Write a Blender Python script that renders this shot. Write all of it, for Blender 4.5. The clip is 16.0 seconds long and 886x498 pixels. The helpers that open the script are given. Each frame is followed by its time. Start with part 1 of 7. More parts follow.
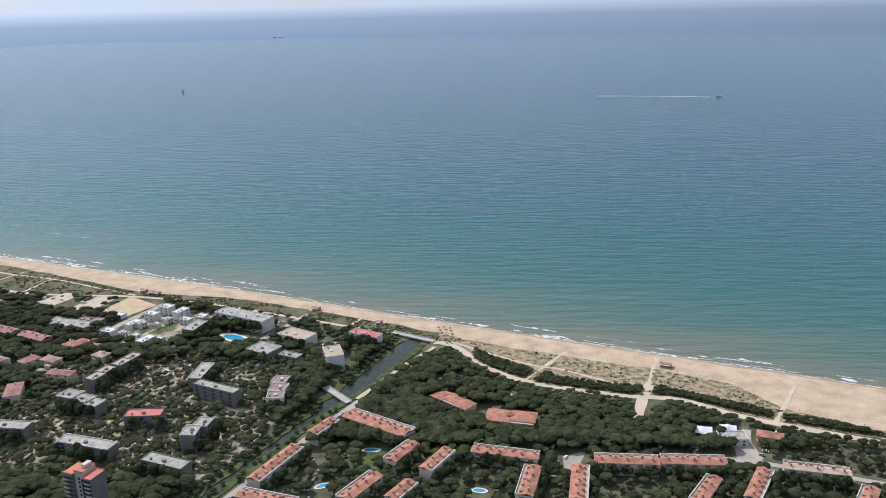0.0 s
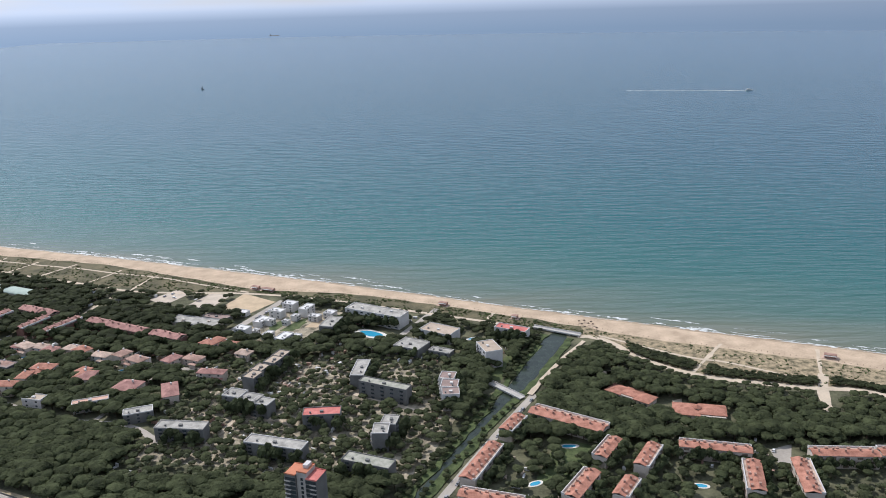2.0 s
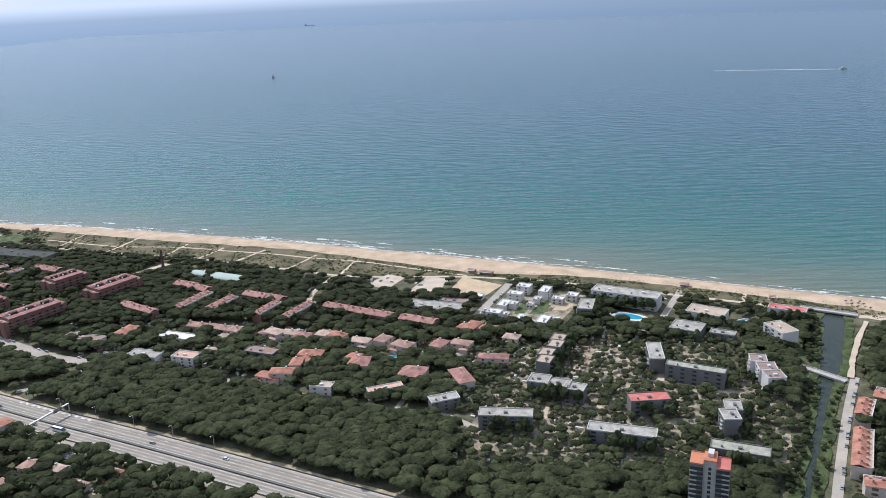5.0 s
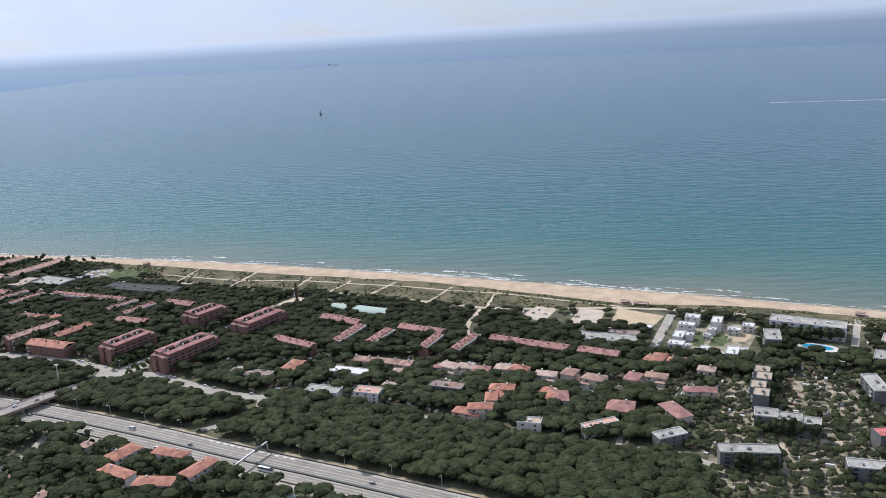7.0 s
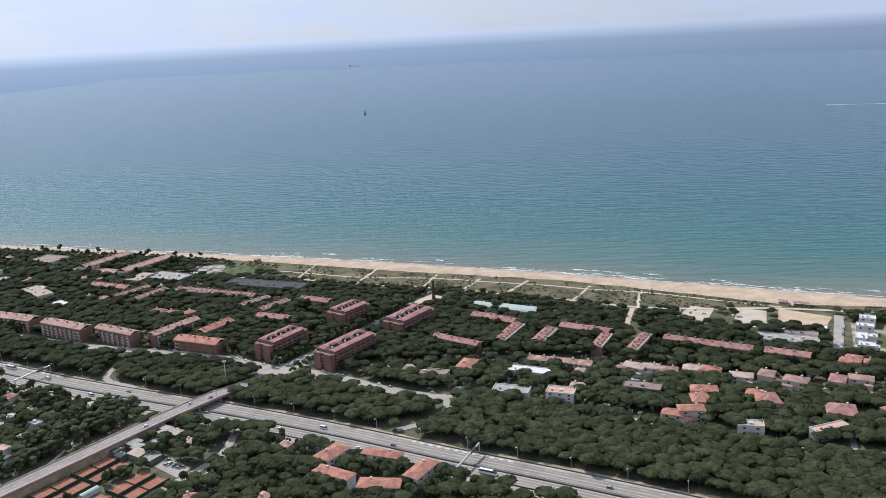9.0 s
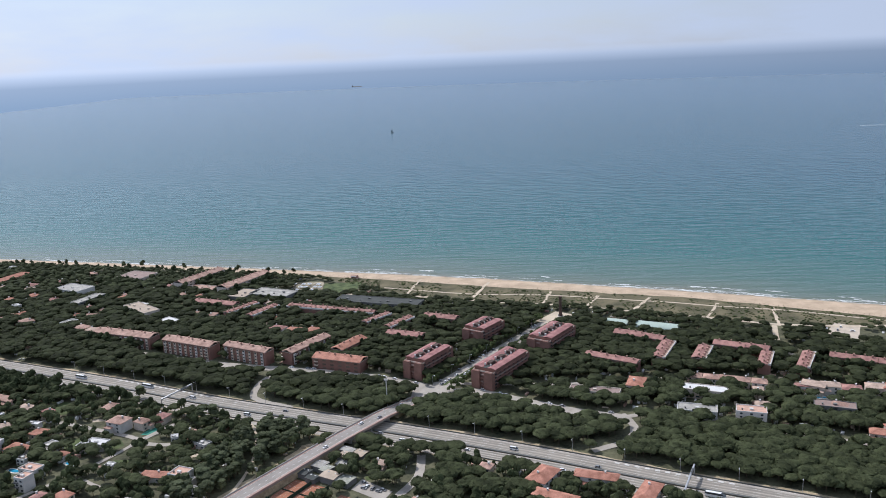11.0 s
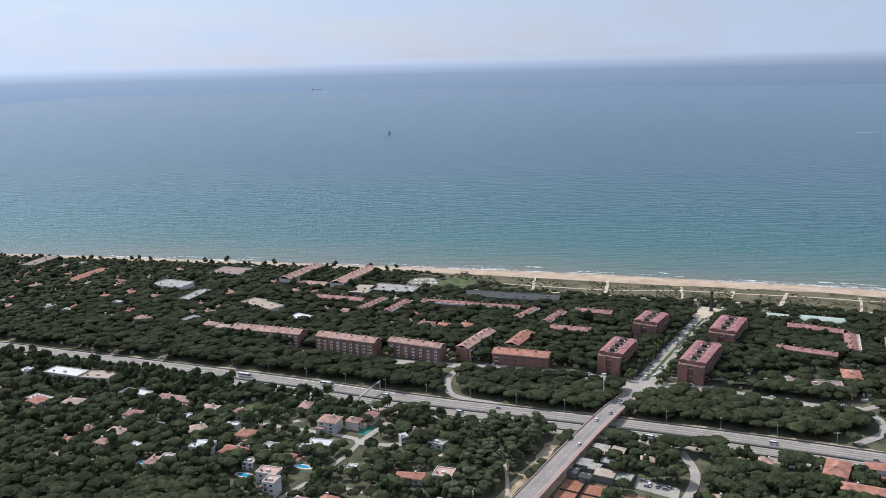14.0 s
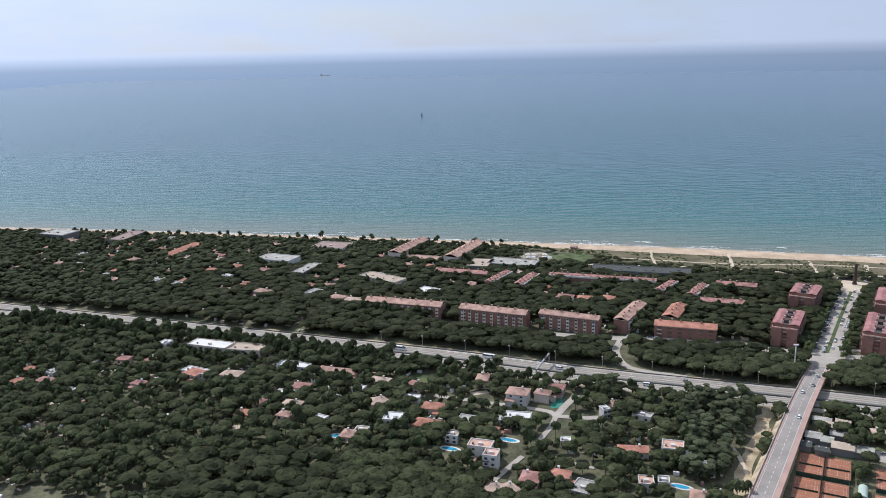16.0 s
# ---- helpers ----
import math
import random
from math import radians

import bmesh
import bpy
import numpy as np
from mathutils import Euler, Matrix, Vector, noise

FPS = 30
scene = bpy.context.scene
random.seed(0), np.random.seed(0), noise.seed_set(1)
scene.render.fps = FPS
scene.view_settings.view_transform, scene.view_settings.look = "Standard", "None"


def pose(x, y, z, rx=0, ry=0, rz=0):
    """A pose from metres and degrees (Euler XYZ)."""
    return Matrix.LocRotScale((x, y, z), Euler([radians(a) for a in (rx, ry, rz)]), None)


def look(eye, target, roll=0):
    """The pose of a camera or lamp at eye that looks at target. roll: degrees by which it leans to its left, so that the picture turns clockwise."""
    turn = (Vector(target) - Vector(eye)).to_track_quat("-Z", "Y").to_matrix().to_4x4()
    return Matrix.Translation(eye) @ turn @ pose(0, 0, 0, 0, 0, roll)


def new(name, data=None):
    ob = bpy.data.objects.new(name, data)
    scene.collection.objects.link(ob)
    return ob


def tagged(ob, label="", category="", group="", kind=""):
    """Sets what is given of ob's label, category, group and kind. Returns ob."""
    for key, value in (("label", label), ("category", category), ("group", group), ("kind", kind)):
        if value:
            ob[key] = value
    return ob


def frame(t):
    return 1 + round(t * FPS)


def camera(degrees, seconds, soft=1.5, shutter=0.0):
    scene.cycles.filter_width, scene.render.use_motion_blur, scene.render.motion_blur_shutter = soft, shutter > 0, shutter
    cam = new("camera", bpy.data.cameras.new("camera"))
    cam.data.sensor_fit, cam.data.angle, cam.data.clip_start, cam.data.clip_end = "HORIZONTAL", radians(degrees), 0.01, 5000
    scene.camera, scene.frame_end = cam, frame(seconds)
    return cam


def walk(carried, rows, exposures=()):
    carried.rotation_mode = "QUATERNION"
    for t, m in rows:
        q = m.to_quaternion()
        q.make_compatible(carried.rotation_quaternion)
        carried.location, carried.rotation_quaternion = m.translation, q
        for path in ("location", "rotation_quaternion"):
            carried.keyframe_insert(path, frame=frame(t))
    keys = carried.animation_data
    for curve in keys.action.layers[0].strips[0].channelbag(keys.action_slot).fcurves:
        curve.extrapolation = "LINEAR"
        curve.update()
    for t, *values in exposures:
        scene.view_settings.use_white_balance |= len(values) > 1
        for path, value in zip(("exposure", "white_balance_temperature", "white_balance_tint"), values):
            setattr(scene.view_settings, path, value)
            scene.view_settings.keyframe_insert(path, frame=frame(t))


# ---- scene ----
cam = camera(56.9, 16.0, soft=0.95)
PATH = [
    (0, (-7.4, 9.86, 297.37), (-45.03, 583.44, 125.34), -1.48),
    (0.5, (-43.88, 10.62, 296.41), (-80.97, 584.25, 124.46), -1.33),
    (1, (-80.14, 12.16, 295.11), (-119.37, 587.48, 129.36), -1.51),
    (1.5, (-116.22, 14.36, 293.54), (-156.33, 590.9, 132.34), -2.26),
    (2, (-152.18, 17.07, 291.79), (-179.37, 590.74, 118.13), -1.75),
    (2.5, (-188.04, 20.18, 289.9), (-219.26, 592.82, 113.53), -1.68),
    (3, (-223.84, 23.59, 287.94), (-264.37, 597.17, 116.61), -1.90),
    (3.5, (-259.62, 27.19, 285.96), (-293.92, 600.73, 113.11), -1.76),
    (4, (-295.39, 30.9, 283.99), (-332.32, 602.94, 106.76), -2.47),
    (4.5, (-331.18, 34.65, 282.08), (-370.32, 604.96, 99.82), -2.65),
    (7, (-510.88, 52.13, 274.09), (-557.99, 630.17, 120.31), -3.39),
    (7.5, (-547.0, 55.15, 272.86), (-592.96, 634.28, 122.89), -3.06),
    (8, (-583.16, 58.0, 271.74), (-628.5, 637.18, 121.78), -2.90),
    (8.5, (-619.36, 60.68, 270.7), (-667.77, 639.26, 119.36), -3.03),
    (9, (-655.59, 63.23, 269.73), (-706.9, 641.48, 118.13), -3.01),
    (11.5, (-836.1, 75.47, 264.35), (-870.14, 660.31, 134.7), -2.35),
    (12, (-871.85, 78.3, 262.79), (-894.37, 665.67, 142.39), -2.07),
    (12.5, (-907.38, 81.47, 260.91), (-924.67, 670.67, 148.88), -2.22),
    (13, (-942.64, 85.09, 258.63), (-953.69, 673.99, 144.27), -2.00),
    (13.5, (-977.57, 89.28, 255.85), (-978.86, 676.91, 134.67), -1.55),
    (14, (-1012.12, 94.18, 252.48), (-1010.81, 679.06, 118.64), -1.47),
    (14.5, (-1046.22, 99.92, 248.42), (-1049.65, 682.65, 105.51), -1.46),
    (15, (-1079.81, 106.68, 243.56), (-1085.52, 690.17, 103.9), -1.69),
    (15.5, (-1112.81, 114.6, 237.79), (-1112.57, 698.4, 99.27), -1.63),
    (16, (-1145.15, 123.88, 230.96), (-1141.5, 706.85, 89.06), -1.34),
]
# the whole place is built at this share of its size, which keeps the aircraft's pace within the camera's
K = 0.53
walk(cam, [(t, look(Vector(eye) * K, Vector(target) * K, roll)) for t, eye, target, roll in PATH], [(t, stops, 6020.0 if t < 3 else 5880.0, 12.9) for t, stops in ((0.0, -0.14), (1.0, -0.1), (1.5, -0.08), (2.0, -0.13), (2.5, 0.0), (4.2, 0.0), (7.0, -0.12), (9.0, -0.13), (12.5, -0.2), (14.5, -0.15), (16.0, -0.1))])

# ---------------------------------------------------------------- sky, sun
SUN_FROM = Vector((-0.42, 0.50, 0.76)).normalized()
world = bpy.data.worlds.new("world")
world.use_nodes = True
scene.world = world
wn = world.node_tree
bg = wn.nodes["Background"]
sky = wn.nodes.new("ShaderNodeTexSky")
sky.sky_type, sky.sun_disc = "NISHITA", False
sky.sun_elevation, sky.sun_rotation = math.asin(SUN_FROM.z), math.atan2(SUN_FROM.x, SUN_FROM.y)
sky.altitude, sky.air_density, sky.dust_density = 200, 1.0, 1.0
SKY_STRENGTH = 0.11
geo = wn.nodes.new("ShaderNodeTexCoord")
sep = wn.nodes.new("ShaderNodeSeparateXYZ")
wn.links.new(geo.outputs["Generated"], sep.inputs[0])
# thin high cloud
stretch = wn.nodes.new("ShaderNodeMapping")
stretch.inputs["Scale"].default_value = (2.2, 2.2, 9.0)
wn.links.new(geo.outputs["Generated"], stretch.inputs[0])
cloud = wn.nodes.new("ShaderNodeTexNoise")
cloud.inputs["Scale"].default_value, cloud.inputs["Detail"].default_value, cloud.inputs["Roughness"].default_value = 1.6, 6, 0.55
wn.links.new(stretch.outputs[0], cloud.inputs["Vector"])
cover = wn.nodes.new("ShaderNodeMapRange")
cover.inputs[1].default_value, cover.inputs[2].default_value, cover.inputs[3].default_value, cover.inputs[4].default_value = 0.38, 0.62, 0.6, 1.0
wn.links.new(cloud.outputs["Fac"], cover.inputs[0])
veil = wn.nodes.new("ShaderNodeMix")
veil.data_type = "RGBA"
veil.inputs["B"].default_value = (6.35, 7.15, 8.45, 1)
# the veil thins towards the zenith
thin = wn.nodes.new("ShaderNodeMapRange")
thin.inputs[1].default_value, thin.inputs[2].default_value, thin.inputs[3].default_value, thin.inputs[4].default_value = 0.16, 0.55, 1.0, 0.85
wn.links.new(sep.outputs["Z"], thin.inputs[0])
both = wn.nodes.new("ShaderNodeMath")
both.operation = "MULTIPLY"
wn.links.new(cover.outputs[0], both.inputs[0])
wn.links.new(thin.outputs[0], both.inputs[1])
wn.links.new(both.outputs[0], veil.inputs["Factor"])
wn.links.new(sky.outputs[0], veil.inputs["A"])
# beyond the last sheet of water the sea is backdrop: plain haze painted below the horizon
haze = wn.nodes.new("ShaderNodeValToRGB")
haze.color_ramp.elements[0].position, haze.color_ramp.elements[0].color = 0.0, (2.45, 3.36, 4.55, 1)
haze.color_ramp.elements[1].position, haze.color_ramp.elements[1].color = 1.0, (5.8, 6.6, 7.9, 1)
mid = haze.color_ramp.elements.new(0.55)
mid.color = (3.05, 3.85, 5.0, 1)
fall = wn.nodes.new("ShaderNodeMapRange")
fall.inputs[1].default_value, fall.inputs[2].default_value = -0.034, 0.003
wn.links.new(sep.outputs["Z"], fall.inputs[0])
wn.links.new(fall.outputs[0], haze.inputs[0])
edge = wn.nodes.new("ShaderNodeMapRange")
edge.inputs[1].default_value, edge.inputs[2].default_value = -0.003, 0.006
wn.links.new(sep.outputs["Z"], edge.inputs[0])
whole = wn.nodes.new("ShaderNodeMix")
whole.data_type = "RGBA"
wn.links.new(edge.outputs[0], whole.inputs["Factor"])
# the painted haze is made brighter on the side of the sun
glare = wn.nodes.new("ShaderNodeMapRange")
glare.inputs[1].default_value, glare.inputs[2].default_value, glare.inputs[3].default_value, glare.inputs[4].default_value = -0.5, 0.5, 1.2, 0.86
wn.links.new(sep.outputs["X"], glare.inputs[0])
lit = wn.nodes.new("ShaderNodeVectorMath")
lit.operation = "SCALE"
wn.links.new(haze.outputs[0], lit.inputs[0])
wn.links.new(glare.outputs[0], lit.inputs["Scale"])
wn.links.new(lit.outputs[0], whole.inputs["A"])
side = wn.nodes.new("ShaderNodeMapRange")
side.inputs[1].default_value, side.inputs[2].default_value, side.inputs[3].default_value, side.inputs[4].default_value = -0.5, 0.5, 1.06, 0.81
wn.links.new(sep.outputs["X"], side.inputs[0])
spread = wn.nodes.new("ShaderNodeVectorMath")
spread.operation = "SCALE"
wn.links.new(veil.outputs["Result"], spread.inputs[0])
wn.links.new(side.outputs[0], spread.inputs["Scale"])
wn.links.new(spread.outputs[0], whole.inputs["B"])
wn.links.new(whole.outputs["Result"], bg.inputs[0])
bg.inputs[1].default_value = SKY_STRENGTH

sun = new("sun", bpy.data.lights.new("sun", "SUN"))
sun.data.energy, sun.data.angle, sun.data.color = 3.85, radians(0.55), (1.0, 0.95, 0.87)
sun.matrix_world = look(SUN_FROM * 900, (0, 0, 0))

# ---------------------------------------------------------------- materials
MATS = {}


def material(name, colour, rough=0.8, vary=0.25, size=6.0, fine=0.8, bump=0.0, tint=None, metal=0.0, lot=0.0, spec=0.3, leaf=0.0):
    """A weathered surface: stains of about size metres and grain of about fine metres; lot: how far single pieces differ; leaf: share of light let through."""
    m = bpy.data.materials.new(name)
    m.use_nodes = True
    nt = m.node_tree
    p = nt.nodes["Principled BSDF"]
    p.inputs["Roughness"].default_value, p.inputs["Metallic"].default_value = rough, metal
    p.inputs["Specular IOR Level"].default_value = spec
    where = nt.nodes.new("ShaderNodeNewGeometry")
    big, small = nt.nodes.new("ShaderNodeTexNoise"), nt.nodes.new("ShaderNodeTexNoise")
    big.inputs["Scale"].default_value, big.inputs["Detail"].default_value = 1 / (size * K), 4
    small.inputs["Scale"].default_value, small.inputs["Detail"].default_value = 1 / (fine * K), 3
    for n in (big, small):
        nt.links.new(where.outputs["Position"], n.inputs["Vector"])
    both = nt.nodes.new("ShaderNodeMath")
    both.operation = "MULTIPLY_ADD"
    both.inputs[1].default_value, both.inputs[2].default_value = 0.45, 0.0
    nt.links.new(small.outputs["Fac"], both.inputs[0])
    add = nt.nodes.new("ShaderNodeMath")
    add.operation = "ADD"
    nt.links.new(both.outputs[0], add.inputs[0])
    nt.links.new(big.outputs["Fac"], add.inputs[1])
    ramp = nt.nodes.new("ShaderNodeValToRGB")
    low = [c * (1 - vary) for c in colour]
    high = [min(1, c * (1 + vary)) for c in (tint or colour)]
    ramp.color_ramp.elements[0].position, ramp.color_ramp.elements[0].color = 0.5, (*low, 1)
    ramp.color_ramp.elements[1].position, ramp.color_ramp.elements[1].color = 0.95, (*high, 1)
    nt.links.new(add.outputs[0], ramp.inputs[0])
    last = ramp.outputs[0]
    if lot:
        info = nt.nodes.new("ShaderNodeObjectInfo")
        isle = nt.nodes.new("ShaderNodeNewGeometry")
        sumr = nt.nodes.new("ShaderNodeMath")
        sumr.operation = "ADD"
        nt.links.new(info.outputs["Random"], sumr.inputs[0])
        nt.links.new(isle.outputs["Random Per Island"], sumr.inputs[1])
        span = nt.nodes.new("ShaderNodeMapRange")
        span.inputs[2].default_value = 2.0
        span.inputs[3].default_value, span.inputs[4].default_value = 1 - lot, 1 + lot
        nt.links.new(sumr.outputs[0], span.inputs[0])
        hsv = nt.nodes.new("ShaderNodeHueSaturation")
        nt.links.new(span.outputs[0], hsv.inputs["Value"])
        nt.links.new(last, hsv.inputs["Color"])
        last = hsv.outputs[0]
    nt.links.new(last, p.inputs["Base Color"])
    if bump:
        b = nt.nodes.new("ShaderNodeBump")
        b.inputs["Strength"].default_value, b.inputs["Distance"].default_value = 0.6, bump * K
        nt.links.new(small.outputs["Fac"], b.inputs["Height"])
        nt.links.new(b.outputs[0], p.inputs["Normal"])
    if leaf:
        glow = nt.nodes.new("ShaderNodeBsdfTranslucent")
        nt.links.new(last, glow.inputs["Color"])
        mix = nt.nodes.new("ShaderNodeMixShader")
        mix.inputs[0].default_value = leaf
        nt.links.new(p.outputs[0], mix.inputs[1])
        nt.links.new(glow.outputs[0], mix.inputs[2])
        nt.links.new(mix.outputs[0], nt.nodes["Material Output"].inputs["Surface"])
    MATS[name] = m
    return m


material("soil", (0.062, 0.066, 0.036), 0.95, 0.45, 14, 2.0, tint=(0.12, 0.115, 0.066))
material("pale_soil", (0.115, 0.11, 0.068), 0.95, 0.5, 9, 1.3, tint=(0.36, 0.305, 0.22))
material("lawn", (0.055, 0.082, 0.03), 0.95, 0.3, 8, 1.0, tint=(0.105, 0.125, 0.05))
material("sand", (0.46, 0.345, 0.235), 0.95, 0.13, 16, 1.8, bump=0.25, tint=(0.55, 0.42, 0.295))
material("wet_sand", (0.36, 0.265, 0.17), 0.5, 0.15, 12, 2.0)
material("dune", (0.075, 0.075, 0.038), 0.95, 0.3, 22, 2.2, bump=0.3, tint=(0.155, 0.13, 0.075))
material("dry_dune", (0.115, 0.108, 0.06), 0.95, 0.4, 5, 1.1, bump=0.3, tint=(0.36, 0.28, 0.175))
material("lot_sand", (0.53, 0.405, 0.265), 0.95, 0.16, 11, 1.5)
material("white_lot", (0.53, 0.445, 0.35), 0.95, 0.16, 9, 1.5)
material("path_sand", (0.56, 0.46, 0.34), 0.95, 0.12, 12, 1.5)
material("asphalt", (0.38, 0.335, 0.278), 0.85, 0.16, 14, 1.2)
material("bridge_asphalt", (0.30, 0.267, 0.235), 0.85, 0.18, 12, 1.2)
material("worn_lane", (0.262, 0.234, 0.196), 0.85, 0.2, 16, 1.2)
material("street", (0.40, 0.355, 0.30), 0.9, 0.18, 15, 1.5)
material("verge", (0.34, 0.26, 0.16), 0.95, 0.3, 9, 1.2, tint=(0.46, 0.37, 0.24))
material("paint", (0.62, 0.60, 0.55), 0.6, 0.08, 5, 0.6)
material("pink_paving", (0.42, 0.285, 0.235), 0.85, 0.12, 8, 1.0)
material("concrete", (0.45, 0.42, 0.38), 0.85, 0.15, 6, 0.8)
material("barrier", (0.12, 0.12, 0.11), 0.7, 0.2, 6, 0.8)
material("reed", (0.035, 0.055, 0.016), 0.95, 0.4, 6, 1.0, tint=(0.075, 0.095, 0.035))
material("terracotta", (0.34, 0.142, 0.09), 0.85, 0.26, 5, 0.7, bump=0.08, tint=(0.42, 0.20, 0.14), lot=0.16)
material("dark_tile", (0.30, 0.147, 0.122), 0.85, 0.22, 5, 0.7, bump=0.08, tint=(0.38, 0.205, 0.17), lot=0.14)
material("pink_tile", (0.30, 0.135, 0.125), 0.85, 0.22, 5, 0.7, bump=0.08, tint=(0.37, 0.185, 0.17), lot=0.08)
material("old_tile", (0.34, 0.20, 0.15), 0.85, 0.25, 5, 0.7, bump=0.08, tint=(0.42, 0.27, 0.21), lot=0.18)
material("tan_tile", (0.42, 0.30, 0.23), 0.85, 0.2, 5, 0.7, bump=0.08, tint=(0.50, 0.37, 0.29), lot=0.15)
material("red_coat", (0.50, 0.135, 0.11), 0.75, 0.15, 6, 1.0, tint=(0.55, 0.19, 0.16))
material("orange_coat", (0.52, 0.20, 0.11), 0.8, 0.15, 6, 1.0)
material("grey_roof", (0.30, 0.283, 0.25), 0.85, 0.25, 5, 0.8, tint=(0.39, 0.365, 0.32), lot=0.14)
material("slate_roof", (0.075, 0.078, 0.072), 0.95, 0.2, 8, 1.0)
material("pale_roof", (0.44, 0.35, 0.265), 0.85, 0.16, 6, 0.8, lot=0.1)
material("brown_roof", (0.29, 0.21, 0.18), 0.85, 0.2, 5, 0.8, lot=0.1)
material("moss_roof", (0.30, 0.31, 0.24), 0.9, 0.22, 4, 0.8, tint=(0.38, 0.36, 0.30))
material("white_roof", (0.68, 0.66, 0.63), 0.8, 0.1, 5, 0.8, lot=0.08)
material("terrace", (0.58, 0.36, 0.27), 0.85, 0.15, 4, 0.7, lot=0.1)
material("greenhouse", (0.43, 0.50, 0.43), 0.9, 0.08, 8, 1.0)
material("white", (0.60, 0.575, 0.54), 0.8, 0.12, 7, 0.9, lot=0.1)
material("cream", (0.58, 0.50, 0.42), 0.85, 0.12, 6, 0.9, lot=0.1)
material("grey", (0.165, 0.162, 0.152), 0.85, 0.15, 6, 0.9, lot=0.12)
material("red_brick", (0.235, 0.125, 0.098), 0.9, 0.18, 6, 0.6, lot=0.1)
material("glass", (0.05, 0.06, 0.065), 0.15, 0.3, 4, 1.0, spec=0.6)
material("shutter", (0.16, 0.12, 0.09), 0.7, 0.2, 4, 1.0, lot=0.4)
material("pool_water", (0.05, 0.33, 0.50), 0.08, 0.1, 4, 1.0, spec=0.5)
material("pool_edge", (0.70, 0.66, 0.58), 0.8, 0.1, 4, 1.0)
material("clay_court", (0.34, 0.145, 0.085), 0.95, 0.16, 8, 1.0)
material("green_court", (0.05, 0.22, 0.16), 0.9, 0.15, 6, 1.0)
material("fence_green", (0.03, 0.06, 0.04), 0.7, 0.2, 4, 1.0)
material("bark", (0.12, 0.085, 0.06), 0.95, 0.3, 2, 0.3)
material("pine", (0.046, 0.056, 0.027), 0.85, 0.35, 9, 0.9, bump=0.4, tint=(0.078, 0.089, 0.042), lot=0.42, spec=0.12, leaf=0.42)
material("broadleaf", (0.042, 0.058, 0.026), 0.85, 0.4, 9, 0.8, bump=0.5, tint=(0.082, 0.096, 0.046), lot=0.4, spec=0.12, leaf=0.4)
material("olive_leaf", (0.074, 0.085, 0.044), 0.85, 0.4, 8, 0.8, bump=0.4, tint=(0.125, 0.132, 0.074), lot=0.4, spec=0.12, leaf=0.45)
material("grey_leaf", (0.10, 0.122, 0.064), 0.85, 0.35, 7, 0.8, bump=0.3, tint=(0.15, 0.168, 0.095), lot=0.4, spec=0.12, leaf=0.5)
material("fresh_leaf", (0.085, 0.115, 0.045), 0.85, 0.35, 6, 0.8, bump=0.4, tint=(0.13, 0.155, 0.065), lot=0.3, spec=0.12, leaf=0.4)
material("shrub", (0.06, 0.085, 0.03), 0.9, 0.4, 8, 1.0, tint=(0.12, 0.14, 0.06), lot=0.4, spec=0.15, leaf=0.3)
material("car_paint", (0.30, 0.30, 0.31), 0.3, 0.05, 4, 1.0, lot=0.9, spec=0.5)
material("white_paint", (0.80, 0.80, 0.80), 0.3, 0.04, 4, 1.0, spec=0.5)
material("tyre", (0.02, 0.02, 0.02), 0.8, 0.1, 1, 0.2)
material("steel", (0.50, 0.50, 0.50), 0.45, 0.1, 2, 0.4, metal=0.6)
material("old_brick", (0.09, 0.06, 0.05), 0.9, 0.25, 5, 0.8)


material("foam", (0.60, 0.61, 0.58), 0.85, 0.3, 3, 0.7)


